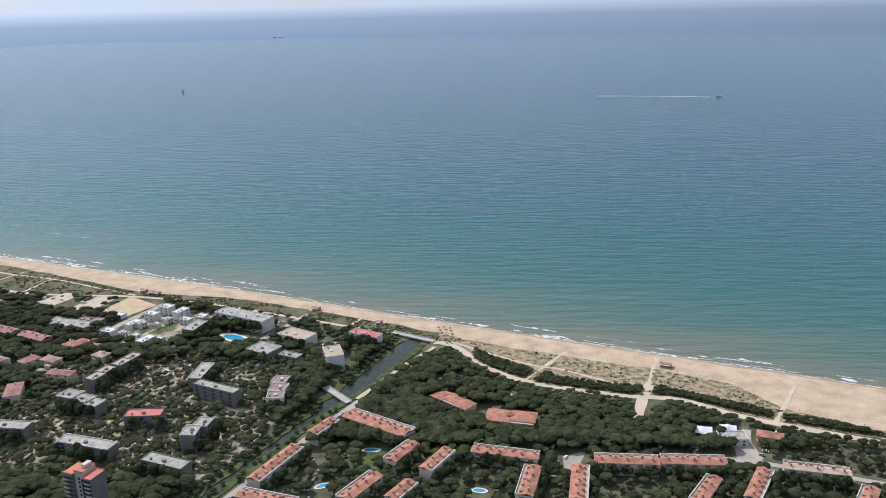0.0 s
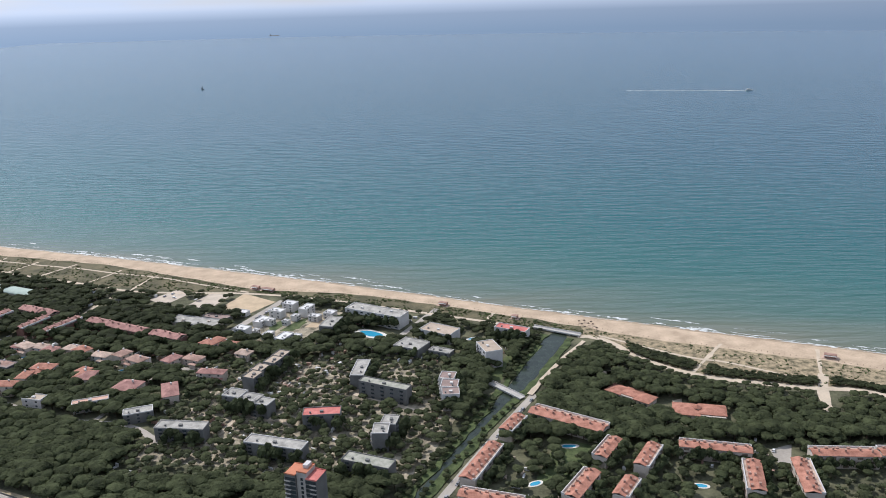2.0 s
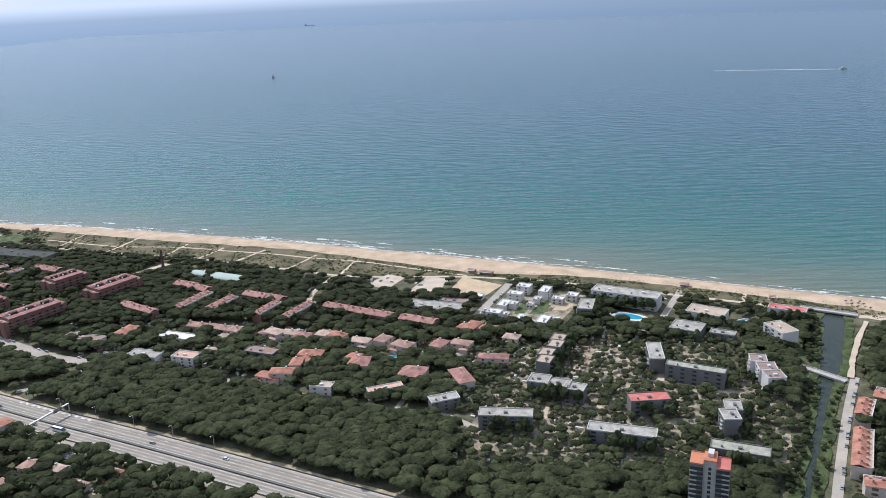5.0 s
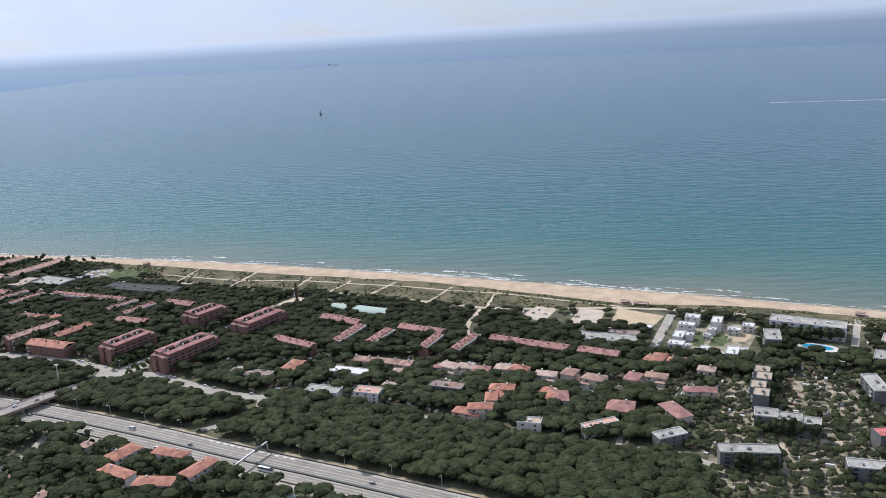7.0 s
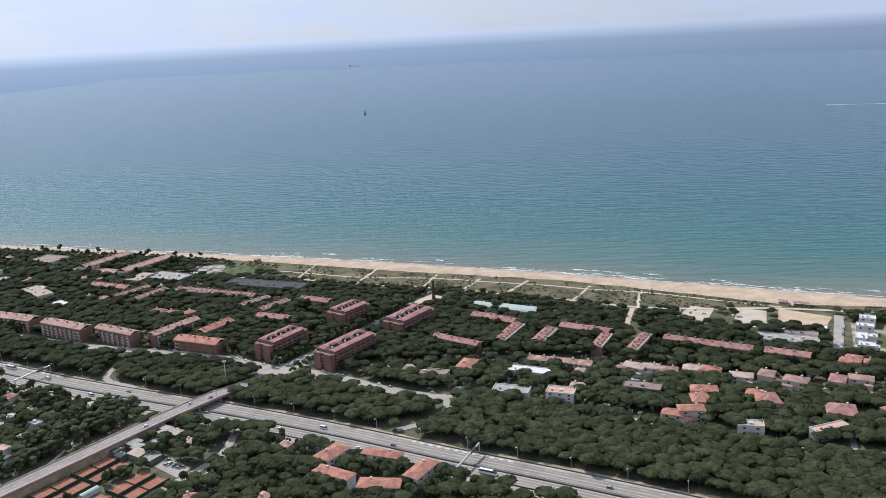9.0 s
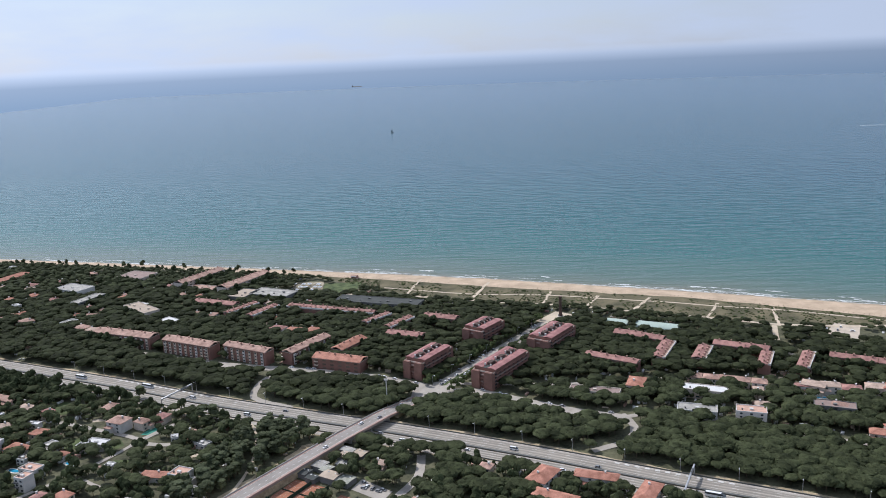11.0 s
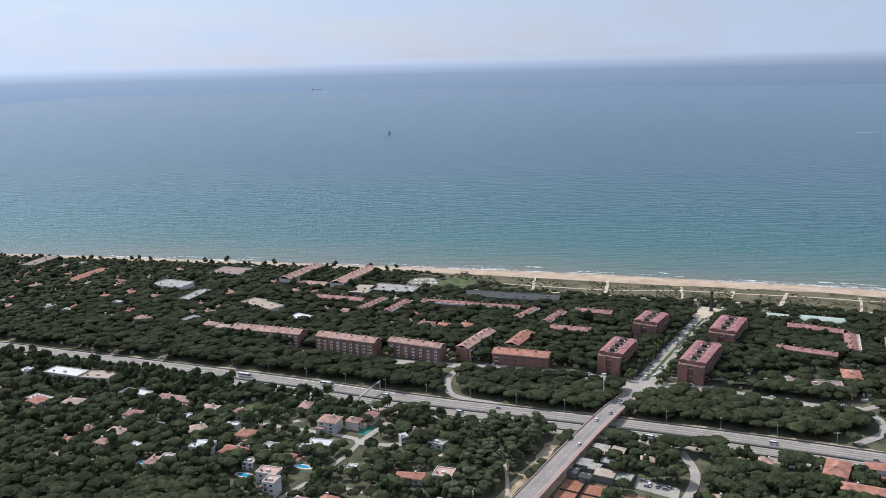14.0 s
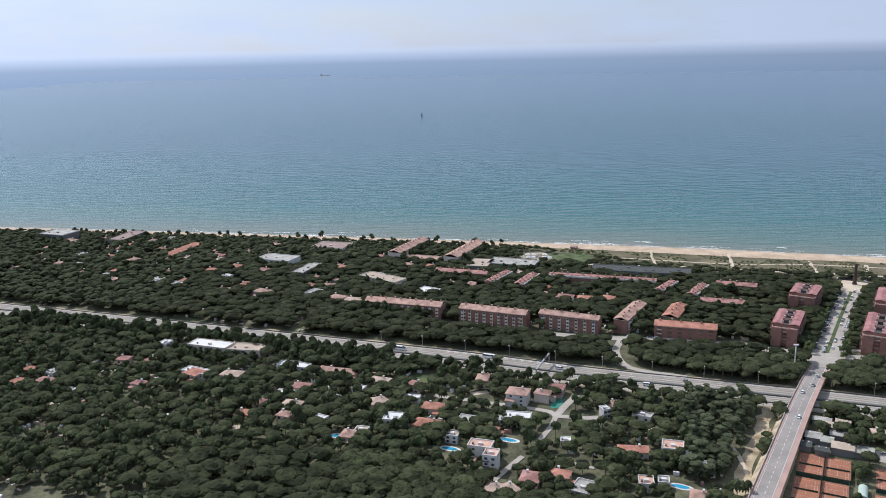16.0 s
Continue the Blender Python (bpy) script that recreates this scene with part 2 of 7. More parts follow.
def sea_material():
    """Clear water: sandy green over the shallows, blue over the deep, with distance haze painted paler and bluer far
    out; u of the map counts metres from the shore.
    """
    m = bpy.data.materials.new("sea")
    m.use_nodes = True
    nt = m.node_tree
    p = nt.nodes["Principled BSDF"]
    p.inputs["Roughness"].default_value, p.inputs["IOR"].default_value = 0.22, 1.33
    p.inputs["Specular Tint"].default_value = (0.47, 0.89, 1.0, 1)
    uv = nt.nodes.new("ShaderNodeUVMap")
    sp = nt.nodes.new("ShaderNodeSeparateXYZ")
    nt.links.new(uv.outputs[0], sp.inputs[0])
    where = nt.nodes.new("ShaderNodeNewGeometry")
    drift = nt.nodes.new("ShaderNodeTexNoise")
    drift.inputs["Scale"].default_value, drift.inputs["Detail"].default_value = 0.012 / K, 4
    squash = nt.nodes.new("ShaderNodeMapping")
    squash.inputs["Rotation"].default_value = (0, 0, radians(21))
    squash.inputs["Scale"].default_value = (0.25, 1.0, 1.0)
    nt.links.new(where.outputs["Position"], squash.inputs[0])
    nt.links.new(squash.outputs[0], drift.inputs["Vector"])
    off = nt.nodes.new("ShaderNodeMath")
    off.operation = "MULTIPLY_ADD"
    off.inputs[1].default_value = 120.0
    nt.links.new(drift.outputs["Fac"], off.inputs[0])
    shift = nt.nodes.new("ShaderNodeMath")
    shift.operation = "SUBTRACT"
    shift.inputs[1].default_value = 60.0
    nt.links.new(sp.outputs["X"], off.inputs[2])
    nt.links.new(off.outputs[0], shift.inputs[0])
    depth_haze = nt.nodes.new("ShaderNodeMapRange")
    depth_haze.inputs[1].default_value, depth_haze.inputs[2].default_value = -40.0, 4000.0
    nt.links.new(shift.outputs[0], depth_haze.inputs[0])
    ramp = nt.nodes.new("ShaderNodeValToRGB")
    # the last two stops paint distance haze into the water colour
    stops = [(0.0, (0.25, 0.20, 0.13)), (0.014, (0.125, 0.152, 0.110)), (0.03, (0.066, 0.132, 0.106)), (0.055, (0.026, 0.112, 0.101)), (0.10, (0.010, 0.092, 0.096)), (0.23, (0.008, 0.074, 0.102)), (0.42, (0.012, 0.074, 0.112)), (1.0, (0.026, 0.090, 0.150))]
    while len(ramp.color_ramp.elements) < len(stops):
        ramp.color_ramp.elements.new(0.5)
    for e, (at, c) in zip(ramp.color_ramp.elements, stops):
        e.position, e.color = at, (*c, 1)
    nt.links.new(depth_haze.outputs[0], ramp.inputs[0])
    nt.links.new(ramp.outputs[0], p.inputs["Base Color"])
    # swell that runs towards the beach, and small chop
    swell = nt.nodes.new("ShaderNodeTexNoise")
    swell.inputs["Scale"].default_value, swell.inputs["Detail"].default_value = 0.085 / K, 3
    lie = nt.nodes.new("ShaderNodeMapping")
    lie.inputs["Rotation"].default_value, lie.inputs["Scale"].default_value = (0, 0, radians(12)), (0.24, 1.0, 1.0)
    nt.links.new(where.outputs["Position"], lie.inputs[0])
    nt.links.new(lie.outputs[0], swell.inputs["Vector"])
    chop = nt.nodes.new("ShaderNodeTexNoise")
    chop.inputs["Scale"].default_value, chop.inputs["Detail"].default_value = 0.5 / K, 4
    nt.links.new(lie.outputs[0], chop.inputs["Vector"])
    b1, b2 = nt.nodes.new("ShaderNodeBump"), nt.nodes.new("ShaderNodeBump")
    b1.inputs["Strength"].default_value, b1.inputs["Distance"].default_value = 0.85, 2.9 * K
    b2.inputs["Strength"].default_value, b2.inputs["Distance"].default_value = 0.6, 0.4 * K
    nt.links.new(swell.outputs["Fac"], b1.inputs["Height"])
    nt.links.new(chop.outputs["Fac"], b2.inputs["Height"])
    nt.links.new(b1.outputs[0], b2.inputs["Normal"])
    nt.links.new(b2.outputs[0], p.inputs["Normal"])
    MATS["sea"] = m


sea_material()

# ---------------------------------------------------------------- builders
rng = np.random.default_rng(7)


def mesh_of(name, verts, faces, mat):
    me = bpy.data.meshes.new(name)
    me.from_pydata([tuple(map(float, v)) for v in verts], [], faces)
    me.materials.append(MATS[mat])
    me.update()
    return me


def part(name, me, parent, label="", at=None):
    ob = new(name, me)
    ob.parent = parent
    if at is not None:
        ob.matrix_local = at
    if label:
        ob["label"] = label
    return ob


BOX_FACES = [(0, 3, 2, 1), (4, 5, 6, 7), (0, 1, 5, 4), (1, 2, 6, 5), (2, 3, 7, 6), (3, 0, 4, 7)]


def boxes(*spans):
    """Verts and faces of boxes, each (x0, y0, z0, x1, y1, z1)."""
    vs, fs = [], []
    for x0, y0, z0, x1, y1, z1 in spans:
        n = len(vs)
        vs += [(x0, y0, z0), (x1, y0, z0), (x1, y1, z0), (x0, y1, z0), (x0, y0, z1), (x1, y0, z1), (x1, y1, z1), (x0, y1, z1)]
        fs += [tuple(n + i for i in f) for f in BOX_FACES]
    return vs, fs


SHARED = {}


def shared_box(name, mat, *spans):
    key = (name, mat, spans)
    if key not in SHARED:
        SHARED[key] = mesh_of(name, *boxes(*spans), mat)
    return SHARED[key]


def thing(name, label, category, x, y, angle=0.0, z=0.0, group=""):
    ob = new(name)
    ob.matrix_world = pose(x, y, z, 0, 0, angle)
    return tagged(ob, label, category, group)


def along(points, step=12.0):
    """A smooth line through points in the plan, as an array of points about step metres apart."""
    p = np.array(points, float)
    if len(p) == 2:
        n = max(2, int(np.linalg.norm(p[1] - p[0]) / step))
        return p[0] + (p[1] - p[0]) * np.linspace(0, 1, n)[:, None]
    q = np.vstack([2 * p[0] - p[1], p, 2 * p[-1] - p[-2]])
    out = []
    for i in range(1, len(q) - 2):
        n = max(2, int(np.linalg.norm(q[i + 1] - q[i]) / step))
        for s in np.arange(n) / n:
            a, b, c, d = q[i - 1 : i + 3]
            out.append(0.5 * (2 * b + (c - a) * s + (2 * a - 5 * b + 4 * c - d) * s**2 + (3 * b - a - 3 * c + d) * s**3))
    return np.array(out + [p[-1]])


def normals(line):
    t = np.gradient(line[:, :2], axis=0)
    t /= np.linalg.norm(t, axis=1)[:, None]
    return np.stack([-t[:, 1], t[:, 0]], 1)


def ribbon(name, line, left, right, z, mat, thick=0.0, ragged=0.0):
    """A strip between two offsets of a line; z may be a number or one for each point."""
    n = normals(line)
    zz = np.broadcast_to(np.asarray(z, float), (len(line),))
    jl, jr = rng.normal(0, ragged, len(line)) if ragged else 0, rng.normal(0, ragged, len(line)) if ragged else 0
    a = np.c_[line[:, :2] + n * np.reshape(left + jl, (-1, 1)), zz]
    b = np.c_[line[:, :2] + n * np.reshape(right + jr, (-1, 1)), zz]
    k = len(line)
    vs = np.vstack([a, b])
    fs = [(i, k + i, k + i + 1, i + 1) for i in range(k - 1)]
    if thick:
        vs = np.vstack([vs, vs - (0, 0, thick)])
        m = 2 * k
        fs += [(m + i, m + i + 1, m + k + i + 1, m + k + i) for i in range(k - 1)]
        fs += [(i, i + 1, m + i + 1, m + i) for i in range(k - 1)]
        fs += [(k + i, m + k + i, m + k + i + 1, k + i + 1) for i in range(k - 1)]
        fs += [(0, m, m + k, k), (k - 1, 2 * k - 1, m + 2 * k - 1, m + k - 1)]
    return mesh_of(name, vs, fs, mat)


def dashes(name, line, offset, z, length, gap, width, mat="paint"):
    n = normals(line)
    d = np.r_[0, np.cumsum(np.linalg.norm(np.diff(line[:, :2], axis=0), axis=1))]
    zz = np.broadcast_to(np.asarray(z, float), (len(line),))
    vs, fs, s = [], [], 0.0
    edge = line[:, :2] + n * offset
    while s + length < d[-1]:
        for e, w in ((s, -width / 2), (s, width / 2), (s + length, width / 2), (s + length, -width / 2)):
            q = [np.interp(e, d, edge[:, 0]), np.interp(e, d, edge[:, 1])]
            m = [np.interp(e, d, n[:, 0]), np.interp(e, d, n[:, 1])]
            vs.append((q[0] + m[0] * w, q[1] + m[1] * w, np.interp(e, d, zz)))
        fs.append(tuple(range(len(vs) - 4, len(vs))))
        s += length + gap
    return mesh_of(name, vs, fs, mat)


# where trees may not stand: a plan of 2 m cells
GX0, GY0, CELL = -2300.0, 100.0, 2.0
TAKEN = np.zeros((1400, 800), bool)


def take(x, y, angle, length, width, margin=1.5):
    r = math.hypot(length, width) / 2 + margin
    i0, i1 = int((x - r - GX0) / CELL), int((x + r - GX0) / CELL) + 1
    j0, j1 = int((y - r - GY0) / CELL), int((y + r - GY0) / CELL) + 1
    if i0 < 0 or j0 < 0 or i1 >= TAKEN.shape[0] or j1 >= TAKEN.shape[1]:
        return
    ii, jj = np.mgrid[i0:i1, j0:j1]
    dx, dy = GX0 + ii * CELL - x, GY0 + jj * CELL - y
    c, s = math.cos(radians(angle)), math.sin(radians(angle))
    TAKEN[i0:i1, j0:j1] |= (abs(dx * c + dy * s) < length / 2 + margin) & (abs(dy * c - dx * s) < width / 2 + margin)


def take_line(line, width):
    for a, b in zip(line[:-1], line[1:]):
        d = b[:2] - a[:2]
        take(*((a[:2] + b[:2]) / 2), math.degrees(math.atan2(d[1], d[0])), np.linalg.norm(d) + 1, width, 1.0)


def free(x, y):
    i, j = int((x - GX0) / CELL), int((y - GY0) / CELL)
    return 0 <= i < TAKEN.shape[0] and 0 <= j < TAKEN.shape[1] and not TAKEN[i, j]

# ---------------------------------------------------------------- ground, beach, sea
SHORE = [(3200, -900), (1500, 60), (700, 440), (289, 617), (151, 671), (-49, 749), (-307, 858), (-593, 963), (-841, 1046), (-1033, 1096), (-1350, 1174), (-1669, 1250), (-2300, 1380), (-4600, 1500)]
sx, sy = np.array(SHORE[::-1], float).T
raw = np.linspace(-4600, 3200, 1561)
soft = np.convolve(np.pad(np.interp(raw, sx, sy), 20, mode="edge"), np.ones(41) / 41, "valid")
soft[:20], soft[-20:] = np.interp(raw[:20], sx, sy), np.interp(raw[-20:], sx, sy)


def shore(x):
    return np.interp(x, raw, soft)


def inland(x, points):
    return np.interp(x, [p[0] for p in points], [p[1] for p in points])


# how many metres (in y) the sand and the dunes reach inland
SAND = [(-2300, 18), (-1200, 22), (-1000, 26), (-800, 36), (-600, 27), (-390, 50), (-300, 28), (-230, 24), (-90, 27), (0, 37), (130, 35), (184, 40), (207, 70), (268, 82), (420, 85)]
DUNES = [(-2300, 19), (-1200, 24), (-1040, 30), (-888, 95), (-720, 85), (-582, 95), (-476, 84), (-407, 60), (-316, 54), (-225, 52), (-101, 50), (-57, 50), (-10, 90), (26, 103), (91, 97), (134, 84), (205, 96), (300, 92), (420, 92)]
xs = np.arange(-4600, 3201, 10.0)
ys = shore(xs)

vs = [(x, -3200, 0) for x in xs] + [(x, y - 16, 0) for x, y in zip(xs, ys)] + [(x, y + 25, -4) for x, y in zip(xs, ys)]
k = len(xs)
fs = [(r * k + i, r * k + i + 1, (r + 1) * k + i + 1, (r + 1) * k + i) for r in range(2) for i in range(k - 1)]
tagged(new("ground", mesh_of("ground", vs, fs, "soil")), "dark soil and dry grass under pines", "ground", kind="structure")

ripple = noise.noise
sand_in = np.array([inland(x, SAND) for x in xs]) + np.array([4 * ripple((x / 23, 3, 0)) for x in xs])
dune_in = np.array([inland(x, DUNES) for x in xs])
wet = 3.0 + np.array([2.5 * ripple((x / 35, 9, 0)) for x in xs])
vs = [(x, y + 9, -0.95) for x, y in zip(xs, ys)] + [(x, y - w, -0.25) for x, y, w in zip(xs, ys, wet)]
fs = [(i, k + i, k + i + 1, i + 1)[::-1] for i in range(k - 1)]
tagged(new("wet_sand", mesh_of("wet_sand", vs, fs, "wet_sand")), "dark wet sand along the waterline", "beach", kind="structure")
vs = [(x, y - w, -0.25) for x, y, w in zip(xs, ys, wet)] + [(x, y - 12, 0.12) for x, y in zip(xs, ys)] + [(x, y - s, 0.20) for x, y, s in zip(xs, ys, sand_in)]
fs = [(r * k + i, (r + 1) * k + i, (r + 1) * k + i + 1, r * k + i + 1)[::-1] for r in range(2) for i in range(k - 1)]
tagged(new("beach", mesh_of("beach", vs, fs, "sand")), "pale golden sand beach with footprints", "beach", kind="structure")


def dune_strip(x0, x1, mat):
    sel = (xs >= x0) & (xs <= x1)
    a = [(x, y - s + 3, 0.15) for x, y, s in zip(xs[sel], ys[sel], sand_in[sel])]
    b = [(x, y - max(d, s + 2), 0.05) for x, y, s, d in zip(xs[sel], ys[sel], sand_in[sel], dune_in[sel])]
    n = len(a)
    return mesh_of("dunes", a + b, [(i, n + i, n + i + 1, i + 1)[::-1] for i in range(n - 1)], mat)


tagged(new("dunes", dune_strip(-1100, -60, "dune")), "low dunes with olive grass and scrub", "dunes", kind="structure")
tagged(new("dunes", dune_strip(-60, 420, "dry_dune")), "dry sandy dunes with sparse grass", "dunes", kind="structure")
for x in np.arange(-2300, 480, 2.0):
    take(x, shore(x) - inland(x, DUNES) / 2 + 25, 0, 3, inland(x, DUNES) + 54, 0)

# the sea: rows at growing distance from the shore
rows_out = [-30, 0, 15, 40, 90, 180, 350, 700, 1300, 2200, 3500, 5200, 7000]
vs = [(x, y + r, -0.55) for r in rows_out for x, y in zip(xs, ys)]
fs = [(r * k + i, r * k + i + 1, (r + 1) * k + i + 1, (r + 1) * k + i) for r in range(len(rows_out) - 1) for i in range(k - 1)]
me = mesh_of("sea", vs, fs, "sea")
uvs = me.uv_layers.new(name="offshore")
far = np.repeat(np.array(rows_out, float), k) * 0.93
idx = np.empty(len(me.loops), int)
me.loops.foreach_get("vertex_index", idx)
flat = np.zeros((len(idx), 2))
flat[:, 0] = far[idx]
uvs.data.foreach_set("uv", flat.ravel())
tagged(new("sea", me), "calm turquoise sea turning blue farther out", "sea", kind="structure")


def breakers():
    """Short curling lines of foam off the beach, each with uneven edges."""
    vs, fs = [], []

    def streak(x, out, length, wide):
        n = max(8, int(length / 0.8))
        base = len(vs)
        ph = rng.uniform(0, 100)
        for s in range(n + 1):
            f = s / n
            px = x + length * (f - 0.5)
            body = wide * math.sin(math.pi * f) ** 0.5 * max(0.02, 0.5 + 1.0 * ripple((px / 5.5, ph, 0)) + 0.7 * ripple((px / 1.7, ph, 3)))
            c = out + 3.4 * ripple((px / 14, ph, 5)) + 1.2 * ripple((px / 4, ph, 8))
            y = shore(px) + c
            vs.append((px, y - body / 2, -0.42))
            vs.append((px, y + body / 2, -0.40))
        for s in range(n):
            a = base + 2 * s
            fs.append((a, a + 2, a + 3, a + 1))

    x = -2200.0
    while x < 420:
        streak(x, rng.uniform(-1, 3), rng.uniform(12, 40), rng.uniform(1.0, 3.2))
        x += rng.uniform(9, 30)
    for _ in range(150):
        streak((lambda v: v if v > -1500 else v + 1200)(rng.uniform(-2200, 300)), rng.choice([rng.uniform(2, 7), rng.uniform(7, 14), rng.uniform(14, 26)], p=[0.55, 0.3, 0.15]), rng.uniform(10, 46), rng.choice([1.3, 2.2, 3.6, 5.5]))
    return mesh_of("surf", vs, fs, "foam")


tagged(new("surf", breakers()), "broken white lines of surf off the beach", "surf", kind="stuff")

# ---------------------------------------------------------------- paths, roads, canal
LAYER = [0.0]


def way(name, label, points, width, mat, z=0.15, category="path", ragged=0.0, shade=True):
    line = along(points, 8.0)
    LAYER[0] += 0.006
    z += LAYER[0]
    if shade:
        take_line(line, width + 7)
        if category == "road":
            take_line(line - (0, 5), width)
    return tagged(new(name, ribbon(name, line, width / 2, -width / 2, z, mat, ragged=ragged)), label, category, kind="structure")


SANDY = "pale trodden sand path through the dunes"
way("promenade", "pale sandy promenade behind the dunes", [(-1100, 1010), (-980, 985), (-888, 965), (-789, 934), (-724, 918), (-674, 897), (-582, 862), (-537, 843), (-476, 833), (-407, 829), (-316, 808), (-225, 772), (-101, 721)], 4.5, "path_sand", 0.26)
way("promenade", "broad pale sand path along the woods", [(-66, 702), (-45, 695), (-10, 644), (26, 618), (91, 598), (134, 591), (170, 567), (205, 550), (261, 527), (420, 462)], 7, "path_sand", 0.26)
way("path", SANDY, [(-941, 1008), (-835, 972), (-754, 961), (-688, 941), (-625, 923), (-578, 905), (-516, 886), (-440, 850), (-400, 832)], 3, "path_sand", 0.27)
for a, b in (((-816, 1020), (-836, 948)), ((-745, 974), (-758, 922)), ((-694, 953), (-714, 909)), ((-640, 941), (-674, 880)), ((-574, 915), (-602, 856)), ((-524, 896), (-536, 838)), ((55, 682), (18, 626)), ((132, 668), (97, 558)), ((230, 615), (196, 557)), ((-140, 762), (-150, 738)), ((-900, 1040), (-912, 968))):
    way("path", SANDY, [a, b], 3.2, "path_sand", 0.28, ragged=0.5)
way("path", SANDY, [(118, 620), (108, 596), (98, 560)], 8, "path_sand", 0.29, ragged=0.6)
way("path", SANDY, [(-47, 703), (19, 656), (51, 643), (106, 606)], 3, "path_sand", 0.27)
way("path", SANDY, [(-540, 840), (-552, 790), (-548, 745)], 5, "path_sand", 0.25)
way("street", "pale asphalt street to the beach", [(-391, 716), (-357, 805)], 8, "street", category="road")
way("street", "pale asphalt street to the beach", [(-230, 700), (-196, 776)], 6, "street", category="road")
way("street", "narrow street beside the villas", [(-714, 640), (-679, 649), (-636, 627), (-590, 606), (-528, 582), (-470, 556), (-413, 545), (-380, 520)], 5.5, "street", category="road")
way("street", "narrow street between garden walls", [(-393, 718), (-420, 640), (-440, 560), (-452, 520)], 4, "street", category="road", shade=False)
way("street", "narrow street behind the row houses", [(-860, 712), (-760, 705), (-620, 712), (-500, 668), (-395, 640)], 5, "street", category="road")
way("street", "tree-lined street among the blocks", [(-170, 440), (-110, 428), (0, 440)], 4.5, "street", category="road")
way("street", "tree-lined street among the blocks", [(130, 505), (170, 500), (300, 455)], 5, "street", category="road")
way("street", "short street to the beach restaurants", [(168, 497), (166, 522), (172, 545)], 6, "street", category="road")
way("street", "light canal-side lane with parked cars", [(-112, 590), (-142, 530), (-178, 452), (-200, 400)], 6, "street", category="road")
way("street", "frontage road with parked cars", [(-1160, 800), (-1070, 768), (-998, 750), (-933, 735), (-868, 706), (-846, 694), (-822, 692), (-756, 656), (-714, 640)], 11, "street", category="road")
take_line(along([(-1070, 757), (-998, 739), (-933, 724), (-868, 695), (-822, 681), (-756, 645), (-716, 630)], 8), 11)
way("street", "ramp curving down to the motorway", [(-998, 748), (-1009, 722), (-1009, 695), (-1000, 682), (-970, 667)], 6, "street", 0.17, category="road")
way("street", "ramp curving down to the motorway", [(-714, 646), (-708, 625), (-716, 603), (-742, 588)], 6, "street", 0.17, category="road")
way("street", "sports club driveway", [(-859, 585), (-858, 571), (-858, 560), (-860, 550), (-868, 533), (-884, 508), (-900, 482)], 6, "street", 0.17, category="road")
way("plaza", "pale paved plaza at the end of the avenue", [(-757, 862), (-735, 893)], 24, "path_sand", 0.16, category="plaza")
way("street", "wide pale junction at the bridge head", [(-876, 690), (-842, 690)], 32, "street", 0.16, category="road")

AVENUE = along([(-860, 692), (-800, 790), (-748, 873)], 8)
take_line(AVENUE, 21)
tagged(new("avenue", ribbon("avenue", AVENUE, 8.8, 1.3, 0.18, "street")), "pale avenue lane with parked cars", "road", kind="structure")
tagged(new("avenue", ribbon("avenue", AVENUE, -1.3, -8.8, 0.18, "street")), "pale avenue lane with parked cars", "road", kind="structure")
tagged(new("median", ribbon("median", AVENUE, 1.3, -1.3, 0.32, "lawn", 0.2)), "grass strip between the avenue lanes", "median", kind="structure")

MOTORWAY = along([(-2200, 1085), (-1600, 885), (-1183, 733), (-1036, 673), (-918, 631), (-867, 613), (-781, 579), (-698, 543), (-594, 500), (-300, 372), (0, 240), (400, 60)], 12)
take_line(MOTORWAY, 40)
tagged(new("verge", ribbon("verge", MOTORWAY, 19.5, -19.5, 0.06, "verge", ragged=0.8)), "dry ochre verge along the motorway", "verge", kind="structure")
road = tagged(new("motorway", ribbon("motorway", MOTORWAY, 15.5, 1.6, 0.15, "asphalt")), "pale grey motorway carriageway, three lanes", "road", kind="structure")
for o in (4.4, 7.9, 11.4):
    tagged(part("lane_marking", dashes("lane_marking", MOTORWAY, o, 0.2, 4, 8, 0.25), road), kind="stuff")
for o in (3.2, 6.15, 9.65, 12.3):
    part("wheel_track", ribbon("wheel_track", MOTORWAY, o + 1.0, o - 1.0, 0.162, "worn_lane", ragged=0.1), road)
for o in (15.0, 2.0):
    part("edge_line", ribbon("edge_line", MOTORWAY, o + 0.12, o - 0.12, 0.2, "paint"), road)
road = tagged(new("motorway", ribbon("motorway", MOTORWAY, -1.6, -12.2, 0.15, "asphalt")), "pale grey motorway carriageway, three lanes", "road", kind="structure")
for o in (-5.0, -8.4):
    tagged(part("lane_marking", dashes("lane_marking", MOTORWAY, o, 0.2, 4, 8, 0.25), road), kind="stuff")
for o in (-3.5, -6.7, -9.7):
    part("wheel_track", ribbon("wheel_track", MOTORWAY, o + 0.9, o - 0.9, 0.162, "worn_lane", ragged=0.1), road)
for o in (-11.8, -2.0):
    part("edge_line", ribbon("edge_line", MOTORWAY, o + 0.12, o - 0.12, 0.2, "paint"), road)
tagged(new("motorway", ribbon("motorway", MOTORWAY, -14.0, -18.6, 0.15, "street")), "narrow service road beside the motorway", "road", kind="structure")
for o in (16.1, -12.9):
    tagged(new("guard_rail", ribbon("guard_rail", MOTORWAY, o + 0.2, o - 0.2, 0.85, "barrier", 0.8)), "dark guard rail along the motorway shoulder", "guard rail", kind="structure")
